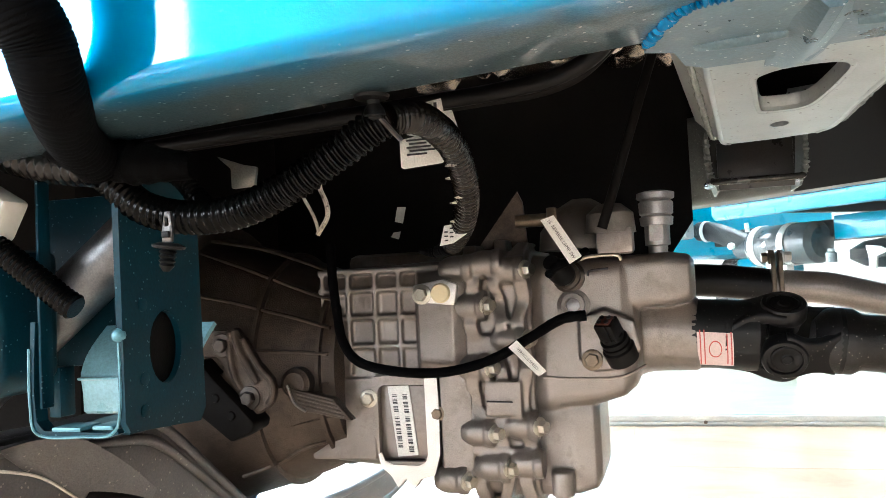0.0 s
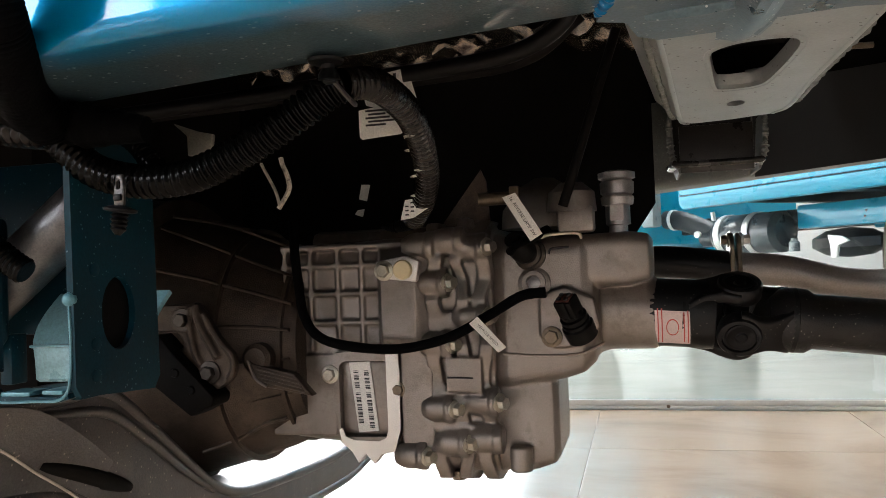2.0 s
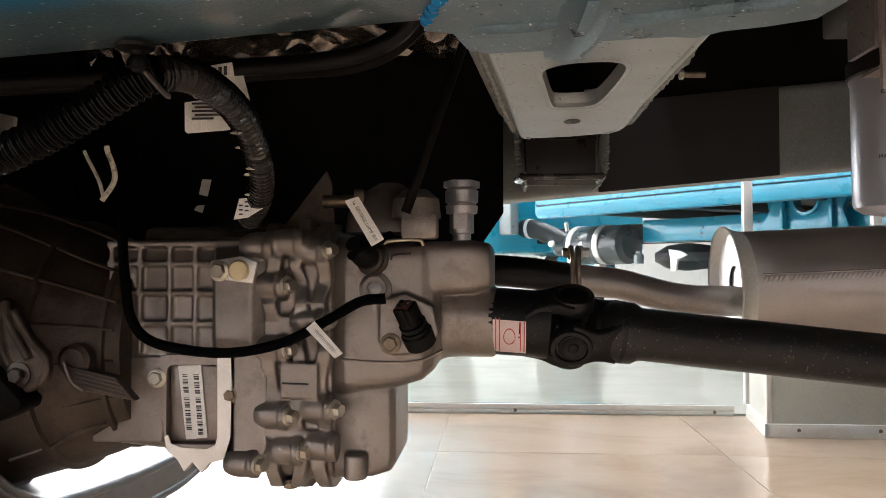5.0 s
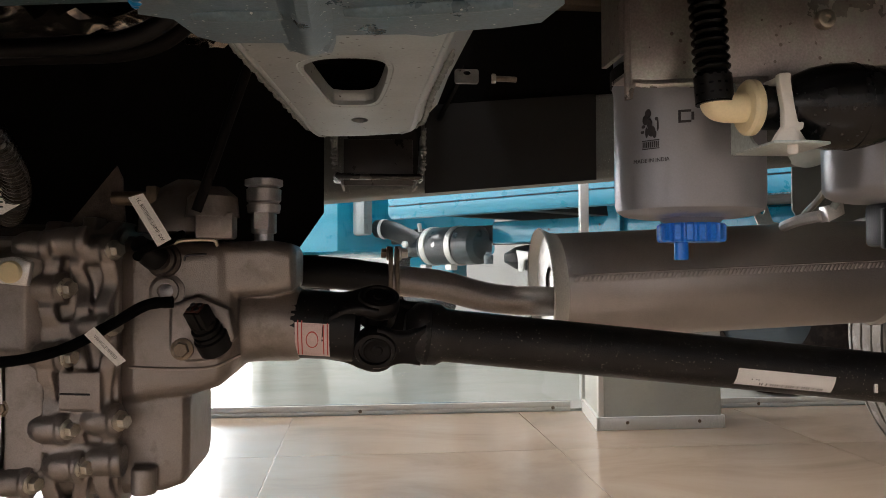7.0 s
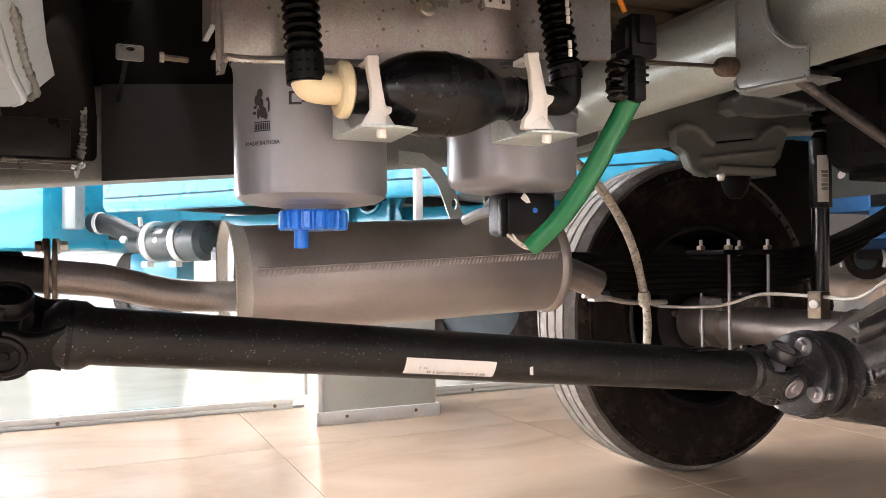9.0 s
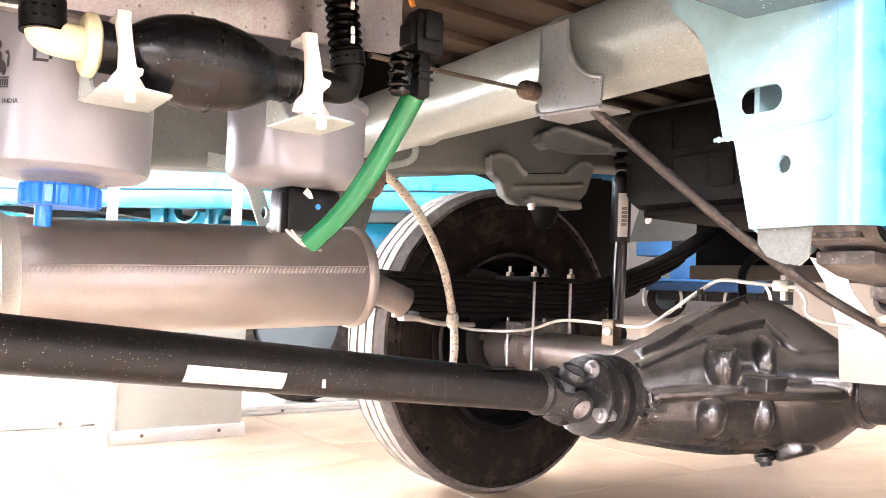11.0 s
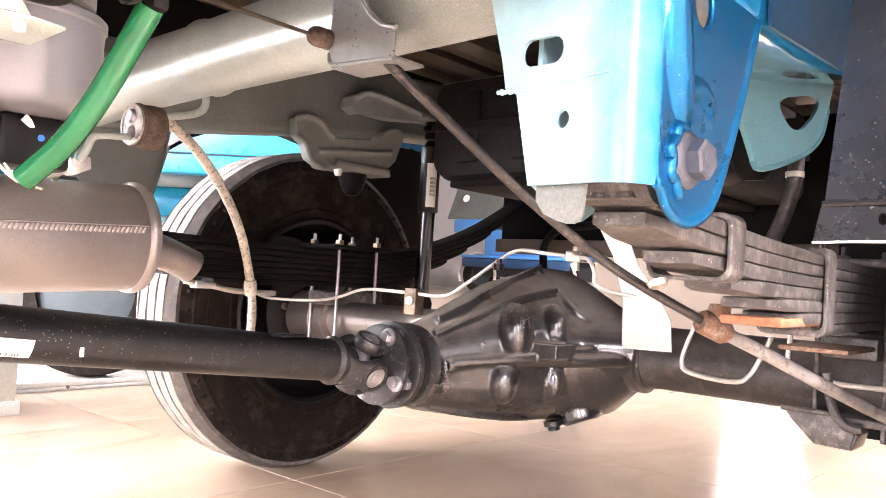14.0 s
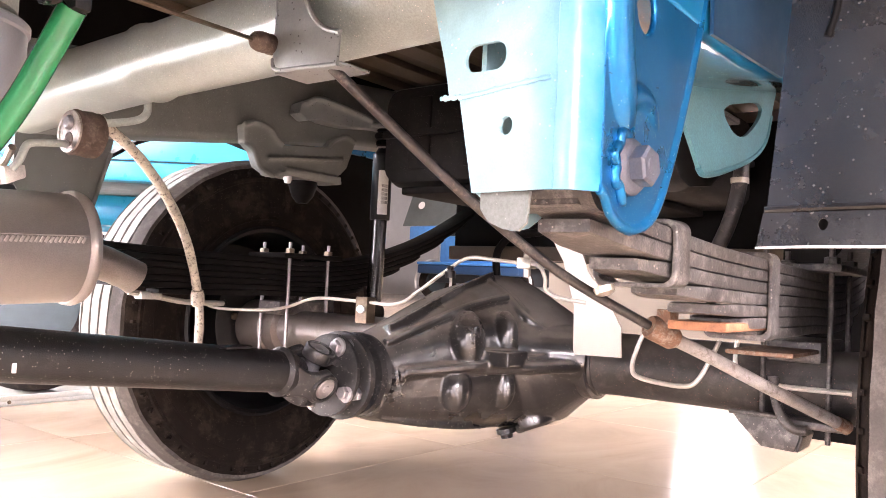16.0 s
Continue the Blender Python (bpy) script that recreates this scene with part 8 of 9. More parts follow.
for x0 in (0.492, 0.591):
    zc = 0.6055 + (x0 - 0.4805) * 0.028
    z0 = zc - 0.6058
    k = (x0 - 0.492) / 0.099
    strap_line = [(a[0] + (b[0] - a[0]) * k, a[1] + (b[1] - a[1]) * k) for a, b in zip(STRAP_A, STRAP_B)]
    bm = B()
    plate(bm, strap_line, "y", 0.4425, 0.4475, round_=0.0011)
    (xa, za), (xb, zb) = strap_line[0], strap_line[1]
    box(bm, xa + 0.0004, xb - 0.0004, 0.4475, 0.460, za - 0.0045, za - 0.001, 0.0008)
    part("clip", bm, white_plastic, pr, "white plastic pipe clip")
    xm, zm = strap_line[8][0] - 0.0045, strap_line[8][1]
    bm = B()
    loft(bm, [[(xm + r * math.cos(a) * (1 + 0.2 * math.cos(5 * a + 0.6)), 0.4455 + r * 0.7 * math.sin(a), zz) for a in (2 * math.pi * i / 40 for i in range(40))] for zz, r in ((zm + 0.0090, 0.0036), (zm + 0.0055, 0.0058), (zm + 0.0015, 0.0080), (zm + 0.0002, 0.0078))])
    part("clip_foot", bm, white_plastic, pr)
    part("clip_plate", plate(B(), [(x0 - 0.0125, 0.440), (x0 + 0.004, 0.437), (x0 + 0.019, 0.441), (x0 + 0.021, 0.486), (x0 - 0.0125, 0.486)], "z", 0.5832 + z0, 0.5847 + z0, round_=0.0004), silver_tube, pr, "pale grey clip plate")
    part("clip_upright", loft(B(), [[(x0 - 0.0135, 0.4840 - 0.028 * k, 0.5838 + z0 + 0.042 * (1 - k) ** 1.5), (x0 - 0.0120, 0.4840 - 0.028 * k, 0.5838 + z0 + 0.042 * (1 - k) ** 1.5), (x0 - 0.0120, 0.486, 0.5838 + z0 + 0.042 * (1 - k) ** 1.5), (x0 - 0.0135, 0.486, 0.5838 + z0 + 0.042 * (1 - k) ** 1.5)] for k in (0, 0.2, 0.4, 0.6, 0.8, 1.0)]), silver_tube, pr)
    part("clip_pin", lathe(B(), (x0 + 0.001, 0.446, 0.5835 + z0), (0, 0, -1), [(0, 0.0028), (0.004, 0.0028), (0.005, 0.002)], 12), white_plastic, pr)
hoses = (("fuel_hose", [(0.4570, 0.46, 0.607), (0.4545, 0.461, 0.65), (0.452, 0.463, 0.70), (0.45, 0.467, 0.80)], "black corrugated fuel hose into the cream elbow"),
         ("fuel_hose", [(0.6145, 0.46, 0.622), (0.611, 0.461, 0.645), (0.606, 0.462, 0.69), (0.604, 0.465, 0.80)], "black corrugated fuel hose with a white stripe"))
for i, (nm, pts, lab) in enumerate(hoses):
    h = thing(nm, pts[0], lab, "hose", "fuel hoses")
    part("corrugated_sleeve", conduit(B(), pts, 0.0100, 0.0048, 18), conduit_mat, h)
    bm = B()
    tube(bm, [Vector(pts[0]) + Vector((0, 0, 0.001)), Vector(pts[0]) + (Vector(pts[1]) - Vector(pts[0])) * 0.35], 0.0101, 14, 12, lambda s, i: 1 + 0.06 * noise.noise(Vector((i * 2.0, 1, 1))))
    part("tape_wrap", bm, black_plastic, h)
    if i:
        for z in (0.6335, 0.6385, 0.6525, 0.6575, 0.6625, 0.6675, 0.6725, 0.6775, 0.6825, 0.6875, 0.6925, 0.6975, 0.7025):
            part("stripe", box(B(), 0.6100 - (z - 0.632) * 0.06, 0.6124 - (z - 0.632) * 0.06, 0.4494, 0.4508, z, z + 0.0046, 0.0005), paper, h, "white printed stripe")

cn = thing("sensor_connector", (0.655, 0.45, 0.61), "black plastic connector with a green sleeve and orange wire", "connector")
bm = B()
box(bm, 0.6500, 0.6690, 0.443, 0.460, 0.6365, 0.6595, 0.0018)
box(bm, 0.6465, 0.6502, 0.445, 0.458, 0.641, 0.654, 0.001)
box(bm, 0.6515, 0.6675, 0.4445, 0.4585, 0.6590, 0.6625, 0.001)
part("connector_body", bm, black_plastic, cn)
part("connector_latch", box(B(), 0.6535, 0.6655, 0.4400, 0.4435, 0.644, 0.6615, 0.0012), black_plastic, cn)
for z in (0.6205, 0.6250, 0.6295):
    part("neck_rib", box(B(), 0.6515, 0.6625, 0.4432, 0.4588, z, z + 0.0016, 0.0004), black_plastic, cn)
part("connector_neck", box(B(), 0.6525, 0.6615, 0.444, 0.458, 0.610, 0.636, 0.002), black_plastic, cn)
bm = B()
ball(bm, (0.6435, 0.449, 0.6215), 0.0065, 0.0075, 0.0130, 16)
wobble(bm, 0.0016, 260)
roll = part("tape_roll", bm, brown_tape, cn, "roll of glossy black tape")
for k in range(6):
    a = radians(-75 + 36 * k)
    bm = B()
    ball(bm, (0.6415 - 0.0021 * math.cos(a), 0.4455, 0.6215 + 0.0105 * math.sin(a)), 0.0062, 0.0062, 0.0030, 14)
    wobble(bm, 0.0012, 260, k)
    part("tape_fold", bm, brown_tape, roll)
part("orange_wire", tube(B(), [(0.652, 0.452, 0.665), (0.648, 0.453, 0.675), (0.644, 0.455, 0.69), (0.642, 0.458, 0.72)], 0.0017, 8, 20), orange, cn)
part("green_sleeve", tube(B(), [(0.6565, 0.4535, 0.6135), (0.654, 0.468, 0.595), (0.650, 0.488, 0.570), (0.643, 0.510, 0.545), (0.632, 0.532, 0.5245)], 0.0068, 18, 40), green_tube, cn, "green rubber sleeve")

# ---- wiring under the near rail ----
loom = thing("wiring_conduit", (-0.02, 0.40, 0.57), "thick black corrugated conduit clipped below the rail", "conduit")
part("corrugated_conduit", conduit(B(), [(-0.122, 0.400, 0.594), (-0.111, 0.400, 0.5840), (-0.0996, 0.400, 0.5757), (-0.08, 0.400, 0.5695), (-0.059, 0.400, 0.5678), (-0.0384, 0.400, 0.570), (-0.0181, 0.400, 0.5772), (0.0019, 0.400, 0.5869), (0.0214, 0.400, 0.5978), (0.0373, 0.400, 0.607), (0.0467, 0.401, 0.6115)], 0.0096, 0.0043, 24), conduit_mat, loom)
BRANCH = [(0.0440, 0.402, 0.6105), (0.0539, 0.42, 0.6140), (0.0547, 0.46, 0.6145), (0.0511, 0.51, 0.6105), (0.0416, 0.57, 0.6005), (0.0275, 0.63, 0.5884), (0.0102, 0.68, 0.5746), (-0.0077, 0.71, 0.5613)]
taped = part("taped_branch", tube(B(), BRANCH, 0.0098, 16, 150, lambda s, i: (0.80 + 0.22 * s) * (1 + 0.05 * noise.noise(Vector((i * 0.9, 0, 0))) + (0.10 if i % 3 < 2 else 0.0))), brown_tape, loom, "branch wrapped in glossy dark tape")
worn = spline(BRANCH, 40)
# Pale flecks paint the glossy tape's highlights on its front side.
for k, (i, a) in enumerate(((17, 200), (19, 215), (21, 190), (22, 235), (24, 205), (26, 220), (28, 196), (31, 214))):
    d, u, v = frame_of(worn[i + 1] - worn[i])
    away = Vector((0, -0.9, 0.25 * math.sin(a)))
    part("tape_glint", ball_part(worn[i] + (away - d * away.dot(d)).normalized() * 0.0098, 0.0042, 0.0008, 0.0010), hose_pale, taped, "pale fleck that stands in for a highlight on the tape")
part("frayed_end", tube(B(), [(-0.0077, 0.71, 0.5613), (-0.018, 0.716, 0.557), (-0.030, 0.72, 0.555), (-0.042, 0.722, 0.557)], 0.0085, 12, 40, lambda s, i: (1 - 0.75 * s) * (1 + 0.25 * noise.noise(Vector((i * 0.8, 4, 0))))), cloth_tape, loom)
bm = B()
lathe(bm, (0.0425, 0.386, 0.6172), (0, 0, 1), [(0, 0.0045), (0.0008, 0.0085), (0.0022, 0.0090), (0.003, 0.006)], 26)
lathe(bm, (0.043, 0.388, 0.610), (0, -0.1, 1), [(0, 0.0055), (0.003, 0.005), (0.0055, 0.0032), (0.0078, 0.0034)], 16)
box(bm, 0.0395, 0.0465, 0.388, 0.396, 0.6085, 0.6125, 0.001)
part("push_clip", bm, black_plastic, loom)
part("cable_tie", lathe(B(), (0.044, 0.4015, 0.6085), (0.75, 0.1, 0.6), [(-0.0012, 0.0112), (0, 0.0122), (0.0012, 0.0112)], 24, cap=False), cable_steel, loom)
lower_clip = thing("conduit_clip", (-0.072, 0.39, 0.53), "grey and black fir-tree clip below the conduit", "clip")
strap_body = part("clip_strap", plate(B(), [(-0.0792, 0.5545), (-0.0733, 0.5545), (-0.0728, 0.563), (-0.0738, 0.571), (-0.0775, 0.571), (-0.0788, 0.563)], "y", 0.3862, 0.3885, [rrect(-0.0761, 0.5655, 0.0011, 0.0022, 0.0008)], 0.0005), cable_steel, lower_clip)
part("strap_latch", box(B(), -0.0785, -0.0738, 0.3845, 0.3862, 0.557, 0.5605, 0.0006), black_plastic, strap_body)
bm = B()
lathe(bm, (-0.0768, 0.389, 0.5545), (-0.15, 0, -1), [(0, 0.005), (0.0015, 0.0090), (0.003, 0.0085), (0.0038, 0.0035), (0.005, 0.0048), (0.0062, 0.0035), (0.0074, 0.0048), (0.0086, 0.0035), (0.0098, 0.0046), (0.011, 0.0034), (0.0122, 0.0042), (0.0155, 0.0015)], 18)
part("fir_tree", bm, black_plastic, lower_clip)
trunk = thing("main_harness", (-0.15, 0.38, 0.6), "bulky cloth-taped wiring harness with a corrugated lead", "wiring harness")
part("harness_trunk", tube(B(), [(-0.074, 0.258, 0.70), (-0.0655, 0.262, 0.6664), (-0.0590, 0.27, 0.6431), (-0.0565, 0.278, 0.6297), (-0.0580, 0.285, 0.6181), (-0.0665, 0.30, 0.6085), (-0.0945, 0.34, 0.6048), (-0.1138, 0.38, 0.6005)], 0.0150, 24, 160, lambda s, i: (1 - 0.15 * s) * (1.0, 1.0, 0.965)[i % 3] + 0.02 * noise.noise(Vector((i * 0.3, 2, 0)))), cloth_tape, trunk)
part("side_lead", conduit(B(), [(-0.26, 0.395, 0.634), (-0.2166, 0.395, 0.6219), (-0.1921, 0.395, 0.6139), (-0.1683, 0.395, 0.6064), (-0.1451, 0.395, 0.6015), (-0.1207, 0.395, 0.5984)], 0.0105, 0.0056, 18), brown_tape, trunk, "scuffed brown-black conduit")
part("dark_wrap", tube(B(), [(-0.175, 0.39, 0.630), (-0.1631, 0.39, 0.6234), (-0.1366, 0.39, 0.6112), (-0.111, 0.39, 0.6025), (-0.086, 0.39, 0.5975), (-0.062, 0.392, 0.5945)], 0.0125, 16, 70, lambda s, i: (0.55 + 0.5 * math.sin(math.pi * s)) * (1 + 0.25 * noise.noise(Vector((i * 0.25, 3, 0))))), cloth_tape, trunk)
part("small_lead", conduit(B(), [(-0.092, 0.408, 0.600), (-0.0806, 0.41, 0.5904), (-0.0737, 0.41, 0.5819), (-0.066, 0.41, 0.574)], 0.0062, 0.0030, 12), conduit_mat, trunk)
lead2 = thing("sensor_lead", (-0.17, 0.39, 0.54), "black corrugated lead below a white connector", "wiring")
part("lead_body", conduit(B(), [(-0.205, 0.385, 0.572), (-0.188, 0.388, 0.558), (-0.170, 0.392, 0.543), (-0.152, 0.395, 0.528), (-0.143, 0.396, 0.522)], 0.0078, 0.0034, 16), conduit_mat, lead2)
bm = B()
box(bm, -0.222, -0.178, 0.378, 0.398, 0.568, 0.594, 0.003, Matrix.Translation((-0.195, 0.39, 0.58)) @ Matrix.Rotation(radians(30), 4, "Y") @ Matrix.Translation((0.195, -0.39, -0.58)))
part("white_connector", bm, white_plastic, lead2, "white plastic connector")

tags = thing("harness_label", (0.0, 0.565, 0.61), "white paper label with dark printed bars", "label", "harness labels")
tag("paper_sheet", [(0.0084, 0.6236), (0.036, 0.6275), (0.0398, 0.6073), (0.0372, 0.6058), (0.0105, 0.6040), (0.0087, 0.6055)], 0.528, tags)
bm = B()
for i in range(5):
    box(bm, 0.0135 + 0.002 * (i % 2), 0.0275 + 0.003 * ((i * 2) % 3), 0.5265, 0.5272, 0.6125 + i * 0.0024, 0.6137 + i * 0.0024)
part("printed_code", bm, ink, tags)
tags2 = thing("harness_label", (0.03, 0.534, 0.63), "folded white paper label behind the taped branch", "label", "harness labels")
tag("paper_sheet", [(0.0059, 0.6463), (0.0369, 0.6505), (0.0384, 0.6416), (0.0443, 0.6417), (0.0486, 0.6265), (0.0450, 0.618), (0.012, 0.628)], 0.534, tags2)
bm = B()
for i in range(5):
    box(bm, 0.018 + i * 0.0035, 0.0200 + i * 0.0035, 0.5325, 0.5332, 0.6395 + i * 0.0006, 0.6455 + i * 0.0006)
part("printed_code", bm, ink, tags2)
tags3 = thing("harness_label", (0.0, 0.69, 0.555), "white paper label wrapped round the branch end", "label", "harness labels")
tag("paper_sheet", [(-0.0036, 0.5751), (0.006, 0.576), (0.017, 0.5816), (0.0215, 0.5705), (0.0038, 0.5598), (-0.0081, 0.5581)], 0.672, tags3)
bm = B()
for i in range(4):
    for j in range(3):
        box(bm, -0.0035 + i * 0.0048, -0.0005 + i * 0.0048, 0.6708, 0.6715, 0.5618 + i * 0.0029 + j * 0.0036, 0.5630 + i * 0.0029 + j * 0.0036)
part("printed_code", bm, ink, tags3)
strap = thing("tie_strap", (-0.135, 0.7, 0.58), "two pale loose cable tie tails", "cable tie")
part("tail", tube(B(), [(-0.1500, 0.70, 0.620), (-0.1465, 0.70, 0.6128), (-0.1364, 0.70, 0.5935), (-0.132, 0.70, 0.5774)], 0.0016, 6, 16), hose_pale, strap)
part("tail", tube(B(), [(-0.130, 0.70, 0.624), (-0.1285, 0.70, 0.6177), (-0.1234, 0.70, 0.6047), (-0.1233, 0.70, 0.5926), (-0.1337, 0.70, 0.577)], 0.0024, 6, 20), hose_pale, strap)
stub = thing("harness_label", (-0.152, 1.0, 0.617), "small grey paper tag deep above the gearbox", "label", "harness labels")
tag("paper_sheet", [(-0.1402, 0.6235), (-0.1292, 0.6227), (-0.1339, 0.6028), (-0.1441, 0.6056)], 0.95, stub, paper_grey)
tag("paper_sheet", [(-0.1462, 0.5924), (-0.1373, 0.5932), (-0.14, 0.5836), (-0.1501, 0.5871)], 0.95, stub, paper_grey)
pale = thing("pale_bracket", (-0.085, 0.48, 0.6), "small pale plated bracket behind the conduit", "bracket")
part("bracket_body", plate(B(), [(-0.1013, 0.6157), (-0.0829, 0.6088), (-0.0725, 0.6065), (-0.0746, 0.5942), (-0.091, 0.5937), (-0.0913, 0.6066)], "y", 0.478, 0.482, round_=0.001), zinc, pale)
bh = thing("brake_line_hose", (0.05, 0.6, 0.69), "black hoses running along the inside of the rail", "hose")
part("hose_body", tube(B(), [(-0.30, 0.62, 0.655), (-0.017, 0.62, 0.668), (0.06, 0.62, 0.672), (0.11, 0.615, 0.678), (0.145, 0.60, 0.695), (0.16, 0.58, 0.73)], 0.0068, 12, 50), black_plastic, bh)
part("hose_body", tube(B(), [(-0.30, 0.70, 0.672), (0.0, 0.70, 0.684), (0.10, 0.69, 0.69), (0.15, 0.68, 0.72)], 0.006, 10, 40), rubber, bh)

# ---- second pickup beyond the glass ----
rim_grey = surface("dark_teal_grey_rim", (0.035, 0.05, 0.055), 0.4, 0.3, 0.15, 12, 500, 0.1)
pk = thing("parked_pickup", (1.2, 4.2, 0.0), "light blue pickup parked at an angle beyond the glass partition", "pickup truck")
tilt = Matrix.Translation((0.4384, 5.0, 0)) @ Matrix.Rotation(radians(-51), 4, "Z")
machinery = surface("dull_underbody_black", (0.02, 0.024, 0.028), 0.45, 0.2, 0.3, 12, 400, 0.2)
tank_dark = surface("dark_lacquered_tank", (0.045, 0.055, 0.062), 0.3, 0.2, 0.2, 10, 300, 0.05, coat=0.4)


def placed(bm):
    bmesh.ops.transform(bm, matrix=tilt, verts=bm.verts[:])
    return bm


SIDE = [(0.03, 0.822), (0.008, 0.826), (0.0, 0.838), (0.0, 0.898), (0.006, 0.903), (0.0, 0.908), (0.0, 1.40), (0.05, 1.40), (0.05, 0.822)]
for y0, flip in ((0.0, 1), (1.62, -1)):
    bm = B()
    loft(bm, [[(x, y0 + flip * y, z + dz) for y, z in SIDE] for x, dz in ((0.0, 0.02), (0.02, 0.0), (3.2, 0.0))])
    part("bed_side", placed(bm), blue_far, pk)
# Shade in the pressed crease, laid on as a thin black strip.
part("crease_shade_strip", placed(box(B(), 0.01, 3.2, -0.004, 0.002, 0.901, 0.905, 0.001)), machinery, pk, "black strip that stands in for the shade in the crease")
part("bed_floor", placed(box(B(), 0.0, 3.2, 0.052, 1.568, 0.90, 0.95)), machinery, pk, "dark underside of the bed floor")
for x in (0.30, 0.95, 1.60, 2.9):
    part("bed_crossbar", placed(box(B(), x, x + 0.07, 0.06, 1.56, 0.838, 0.899, 0.008)), machinery, pk)
part("cab_body", placed(box(B(), -2.2, -0.52, 0.0, 1.62, 0.62, 1.9, 0.05)), blue_far, pk)
part("cab_sill", placed(box(B(), -0.42, 0.0, 0.56, 0.72, 0.40, 0.60, 0.02)), blue_far, pk)
part("pale_post", placed(box(B(), -0.463, -0.335, 0.08, 0.16, 0.74, 1.2, 0.02)), tank_grey, pk)
for y in (0.45, 1.10):
    part("chassis_beam", placed(box(B(), 0.46, 3.1, y, y + 0.08, 0.672, 0.807, 0.012)), blue_far, pk, "blue chassis beam")
    part("chassis_beam", placed(box(B(), -2.0, 0.46, y + 0.03, y + 0.08, 0.69, 0.79, 0.012)), machinery, pk)
for x, z in ((0.90, 0.745), (0.89, 0.715), (1.25, 0.76)):
    part("beam_hole", placed(lathe(B(), (x, 0.4495, z), (0, -1, 0), [(0, 0.007), (0.001, 0.006)], 14)), machinery, pk)
part("tank_cylinder", placed(lathe(B(), (-0.06, 0.42, 0.665), (1, 0, 0), [(-0.18, 0.03), (-0.17, 0.065), (-0.05, 0.07), (-0.03, 0.10), (0.0, 0.122), (0.245, 0.122), (0.252, 0.118), (0.30, 0.118), (0.31, 0.122), (0.44, 0.122), (0.47, 0.09)], 40)), tank_dark, pk)
for x in (-0.045, 0.185):
    part("tank_strap", placed(lathe(B(), (x, 0.42, 0.665), (1, 0, 0), [(0, 0.123), (0.004, 0.128), (0.046, 0.128), (0.05, 0.123)], 44, cap=False)), bright_alu, pk)
    part("strap_foot", placed(box(B(), x + 0.012, x + 0.067, 0.30, 0.36, 0.508, 0.545, 0.008)), bright_alu, pk)
part("strap_bolt", placed(cyl(B(), (-0.071, 0.34, 0.76), (-0.071, 0.33, 0.815), 0.014, seg=14)), bright_alu, pk)
part("tank_union", placed(lathe(B(), (-0.19, 0.32, 0.68), (0.2, -1, 0), [(0, 0.022), (0.02, 0.022), (0.024, 0.012)], 16)), bright_alu, pk)
part("tank_mark", placed(plate(B(), [(0.07, 0.672), (0.10, 0.690), (0.105, 0.665), (0.085, 0.652)], "y", 0.296, 0.2985)), bright_alu, pk)
part("clamp_band", placed(lathe(B(), (-0.43, 0.34, 0.79), (1, 0.2, 0), [(-0.012, 0.066), (-0.01, 0.07), (0.012, 0.07), (0.014, 0.066)], 30, cap=False)), bright_alu, pk)
part("air_pipe", placed(tube(B(), [(-0.75, 0.38, 0.80), (-0.43, 0.36, 0.79), (-0.26, 0.40, 0.73), (-0.16, 0.42, 0.68)], 0.064, 20, 30)), machinery, pk)
part("gear_case", placed(ball_part((0.66, 0.62, 0.585), 0.24, 0.12, 0.085)), machinery, pk)
part("prop_shaft", placed(cyl(B(), (0.80, 0.72, 0.57), (2.2, 0.72, 0.47), 0.035, seg=18)), machinery, pk)
part("support_bracket", placed(plate(B(), [(0.775, 0.625), (0.86, 0.615), (0.905, 0.59), (0.84, 0.565), (0.83, 0.50), (0.79, 0.50), (0.79, 0.57)], "y", 0.30, 0.315, round_=0.004)), bright_alu, pk)
part("small_reservoir", placed(lathe(B(), (0.53, 0.34, 0.545), (0, 0, 1), [(0, 0.028), (0.05, 0.03), (0.06, 0.018), (0.075, 0.018)], 18)), tank_grey, pk)
bm = B()
plate(bm, [(1.34, 0.93), (1.36, 0.80), (1.30, 0.70), (1.78, 0.70), (1.74, 0.80), (1.80, 0.93)], "y", 0.36, 0.40, [disc(1.565, 0.848, 0.062)], 0.006)
part("hanger_plate", placed(bm), blue_far, pk, "blue spring hanger plate with a round hole")
part("hanger_tube", placed(lathe(B(), (1.565, 0.36, 0.848), (0, -1, 0), [(-0.05, 0.060), (0.018, 0.060), (0.018, 0.072), (-0.002, 0.078)], 30, cap=False)), blue_far, pk)
for x in (1.44, 1.69):
    part("hanger_rib", placed(box(B(), x, x + 0.02, 0.325, 0.36, 0.71, 0.90, 0.004)), blue_far, pk)
for x, y in ((-1.25, 0.06), (-1.25, 1.40), (2.345, 0.0), (2.345, 1.40)):
    tyre = part("tyre", placed(lathe(B(), (x, y, 0.345), (0, 1, 0), [(0.0, 0.20), (0.0, 0.30), (0.015, 0.338), (0.04, 0.345), (0.15, 0.345), (0.175, 0.338), (0.19, 0.30), (0.19, 0.20)], 56, cap=False)), tyre_rubber, pk)
    part("rim", placed(lathe(B(), (x, y + 0.02, 0.345), (0, 1, 0), [(0.0, 0.205), (0.005, 0.19), (0.03, 0.18), (0.05, 0.10), (0.03, 0.08), (0.03, 0.03)], 40)), rim_grey, tyre)
    for i in range(6):
        a = math.pi / 3 * i
        part("wheel_nut", placed(lathe(B(), (x + 0.07 * math.cos(a), y + 0.045, 0.345 + 0.07 * math.sin(a)), (0, -1, 0), [(0, 0.011), (0.02, 0.010), (0.024, 0.006)], 10)), bright_alu, tyre)

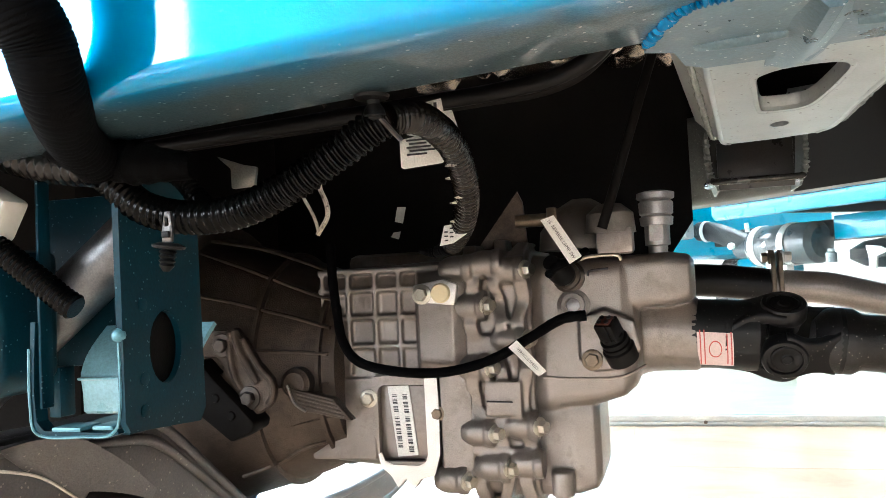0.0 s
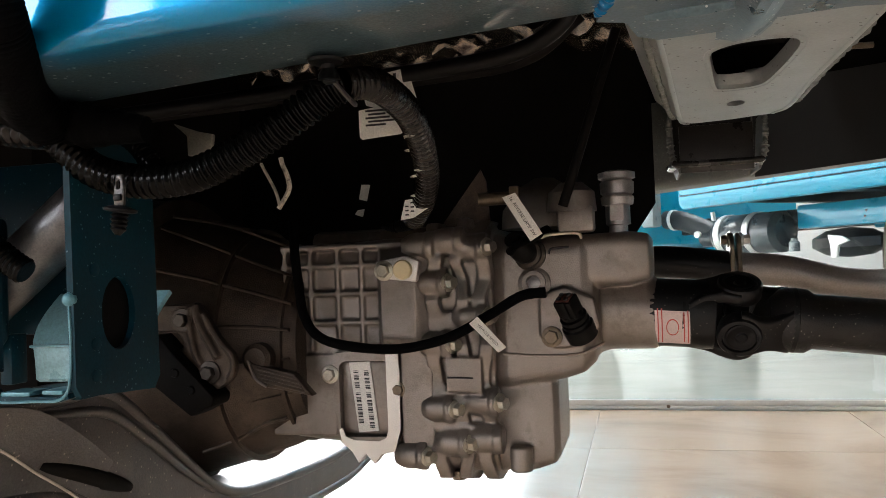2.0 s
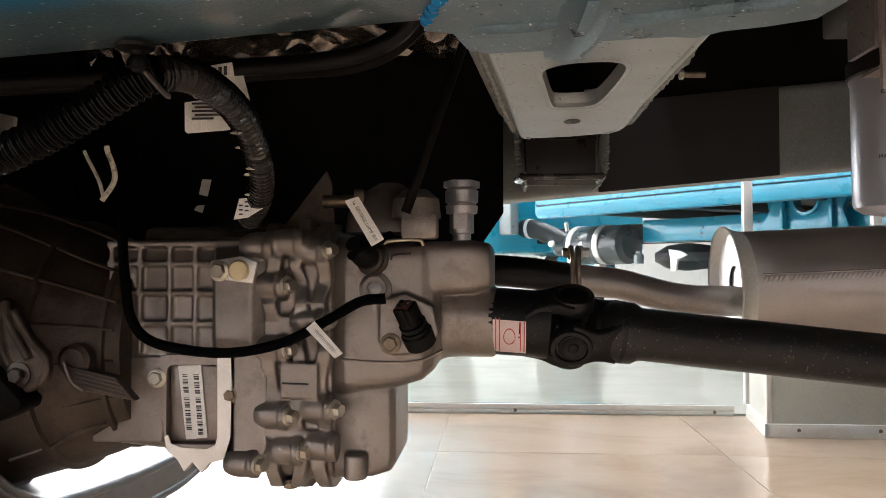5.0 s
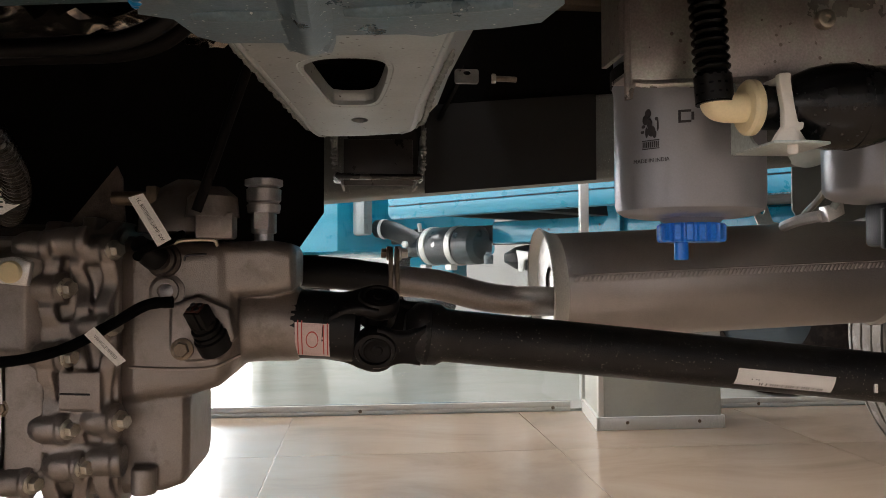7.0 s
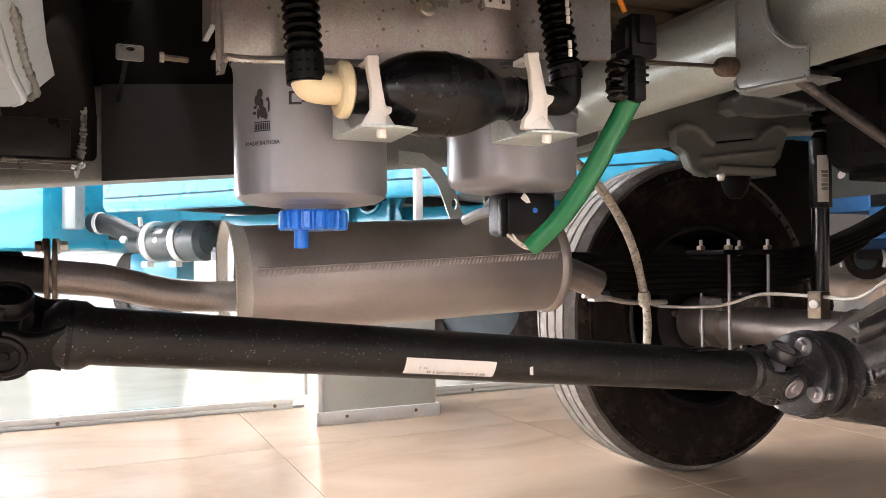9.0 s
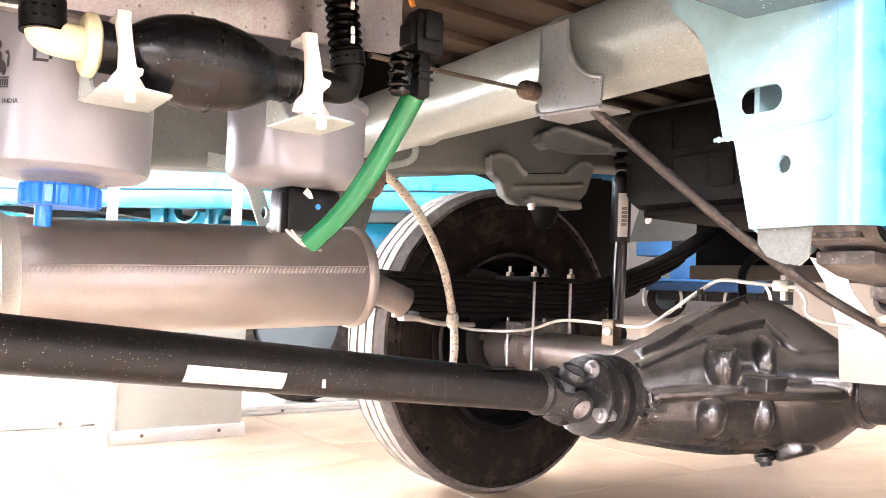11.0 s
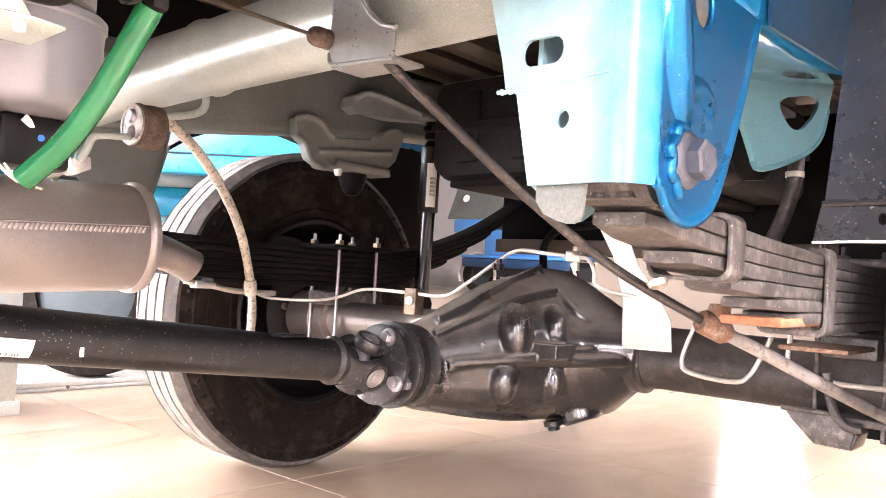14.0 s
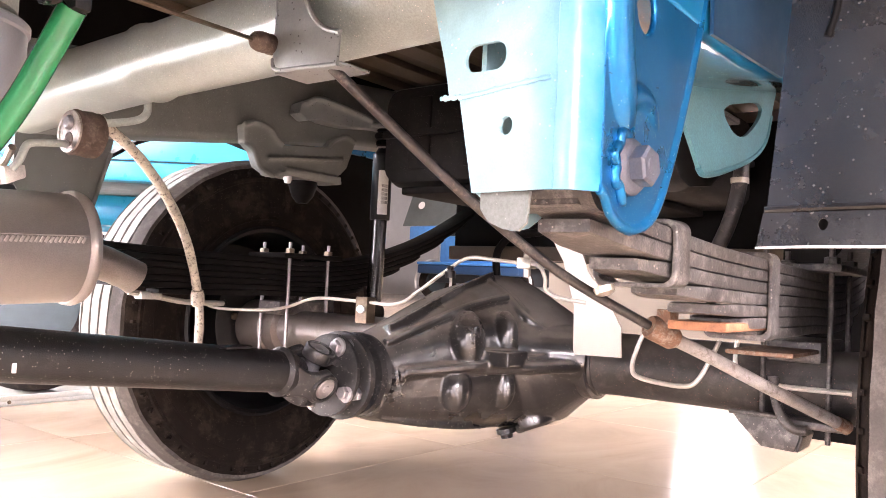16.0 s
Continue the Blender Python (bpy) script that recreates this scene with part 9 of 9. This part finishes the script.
# ---- third vehicle far behind ----
vn = thing("parked_truck", (17.9, 12.6, 0.0), "sky blue truck with white trim, parked in the hall", "truck")
part("lower_body", box(B(), 17.42, 20.0, 10.6, 13.28, 1.05, 1.76, 0.06), sky_blue, vn)
part("upper_body", loft(B(), [[(x, y0, z), (x, y1, z), (20.0, y1, z), (20.0, y0, z)] for z, x, y0, y1 in ((1.84, 17.46, 10.6, 12.25), (2.05, 17.5, 10.6, 12.15), (2.5, 17.75, 10.7, 11.95))]), sky_blue, vn)
part("white_strip", box(B(), 17.39, 17.6, 10.6, 12.28, 1.765, 1.835, 0.02), alu_frame, vn, "white trim strip")
part("side_panel", box(B(), 17.44, 20.0, 13.24, 14.4, 1.66, 2.04, 0.04), sky_blue, vn)
glass_grey = surface("dusty_grey_glass", (0.10, 0.115, 0.11), 0.15, 0.0, 0.1, 4, 200, 0.0, coat=0.4)
part("windscreen", loft(B(), [[(x, 12.0 - d, z), (x, 14.7, z), (x + 0.05, 14.7, z), (x + 0.05, 12.0 - d, z)] for z, x, d in ((2.05, 17.5, 0.0), (3.1, 17.95, 0.1))]), glass_grey, vn)
part("badge", lathe(B(), (17.60, 14.12, 2.63), (-1, 0, 0.3), [(0, 0.11), (0.01, 0.11), (0.012, 0.08), (0.006, 0.05)], 28), paper, vn, "round white badge")
part("grille", box(B(), 17.47, 17.7, 12.3, 13.24, 1.766, 2.05, 0.02), machinery, vn)
for k in range(4):
    part("grille_slat", box(B(), 17.455, 17.48, 12.32, 13.22, 1.80 + 0.06 * k, 1.82 + 0.06 * k, 0.004), machinery, vn)
lamp_ob = part("headlamp", plate(B(), rrect(12.02, 1.48, 0.37, 0.19, 0.10, 5), "x", 17.405, 17.43, round_=0.006), surface("deep_blue_lamp_recess", (0.012, 0.06, 0.16), 0.3, 0.1, 0.1, 10, 400, 0.05), vn)
part("lens", plate(B(), rrect(12.13, 1.50, 0.06, 0.11, 0.05, 5), "x", 17.38, 17.405, round_=0.006), paper, lamp_ob)
part("lens", plate(B(), disc(11.85, 1.52, 0.085, 0.10, 22), "x", 17.39, 17.405, round_=0.006), sky_blue, lamp_ob)
part("bumper", box(B(), 17.34, 17.7, 10.7, 14.0, 0.98, 1.06, 0.03), sky_blue, vn)
part("valance", box(B(), 17.38, 17.7, 10.7, 14.0, 0.74, 0.98, 0.03), surface("navy_valance", (0.012, 0.045, 0.11), 0.4, 0.1, 0.1, 10, 400, 0.05), vn)
part("chassis", box(B(), 17.8, 20.0, 11.0, 14.2, 0.50, 1.0, 0.05), machinery, vn)
for y in (11.2, 13.72):
    tyre = part("tyre", lathe(B(), (17.95, y, 0.52), (1, 0.35, 0), [(-0.14, 0.30), (-0.14, 0.44), (-0.11, 0.51), (0.11, 0.51), (0.14, 0.44), (0.14, 0.30)], 44, cap=False), tyre_rubber, vn)
    part("rim", lathe(B(), (17.95, y, 0.52), (-1, -0.35, 0), [(0.08, 0.30), (0.10, 0.28), (0.05, 0.22), (0.05, 0.06)], 36), rim_grey, tyre)
    part("mudguard", tube(B(), [(17.75, y + 0.62 * math.cos(radians(d)), 0.52 + 0.60 * math.sin(radians(d))) for d in range(-20, 201, 20)], 0.04, 10, 60), alu_frame, vn, "pale mudguard edge")

# ---- floor tiles ----
floor_ob = bpy.data.objects["floor"]
TW, TD, GAP = 0.80, 0.80, 0.0016
tile_mesh = bpy.data.meshes.new("tile")
bm = B()
box(bm, 0, TW - GAP, 0, TD - GAP, -0.0038, 0.0, 0.0008)
bm.to_mesh(tile_mesh)
bm.free()
tile_mesh.materials.append(tile_mat)
for i in range(-9, 11):
    for j in range(-7, 2):
        t = new("tile", tile_mesh)
        t.location = (0.035 + i * TW, 1.50 + j * TD, 0.0)
        t.scale = (1, 0.75 if j == 1 else 1, 1)
        t.parent = floor_ob
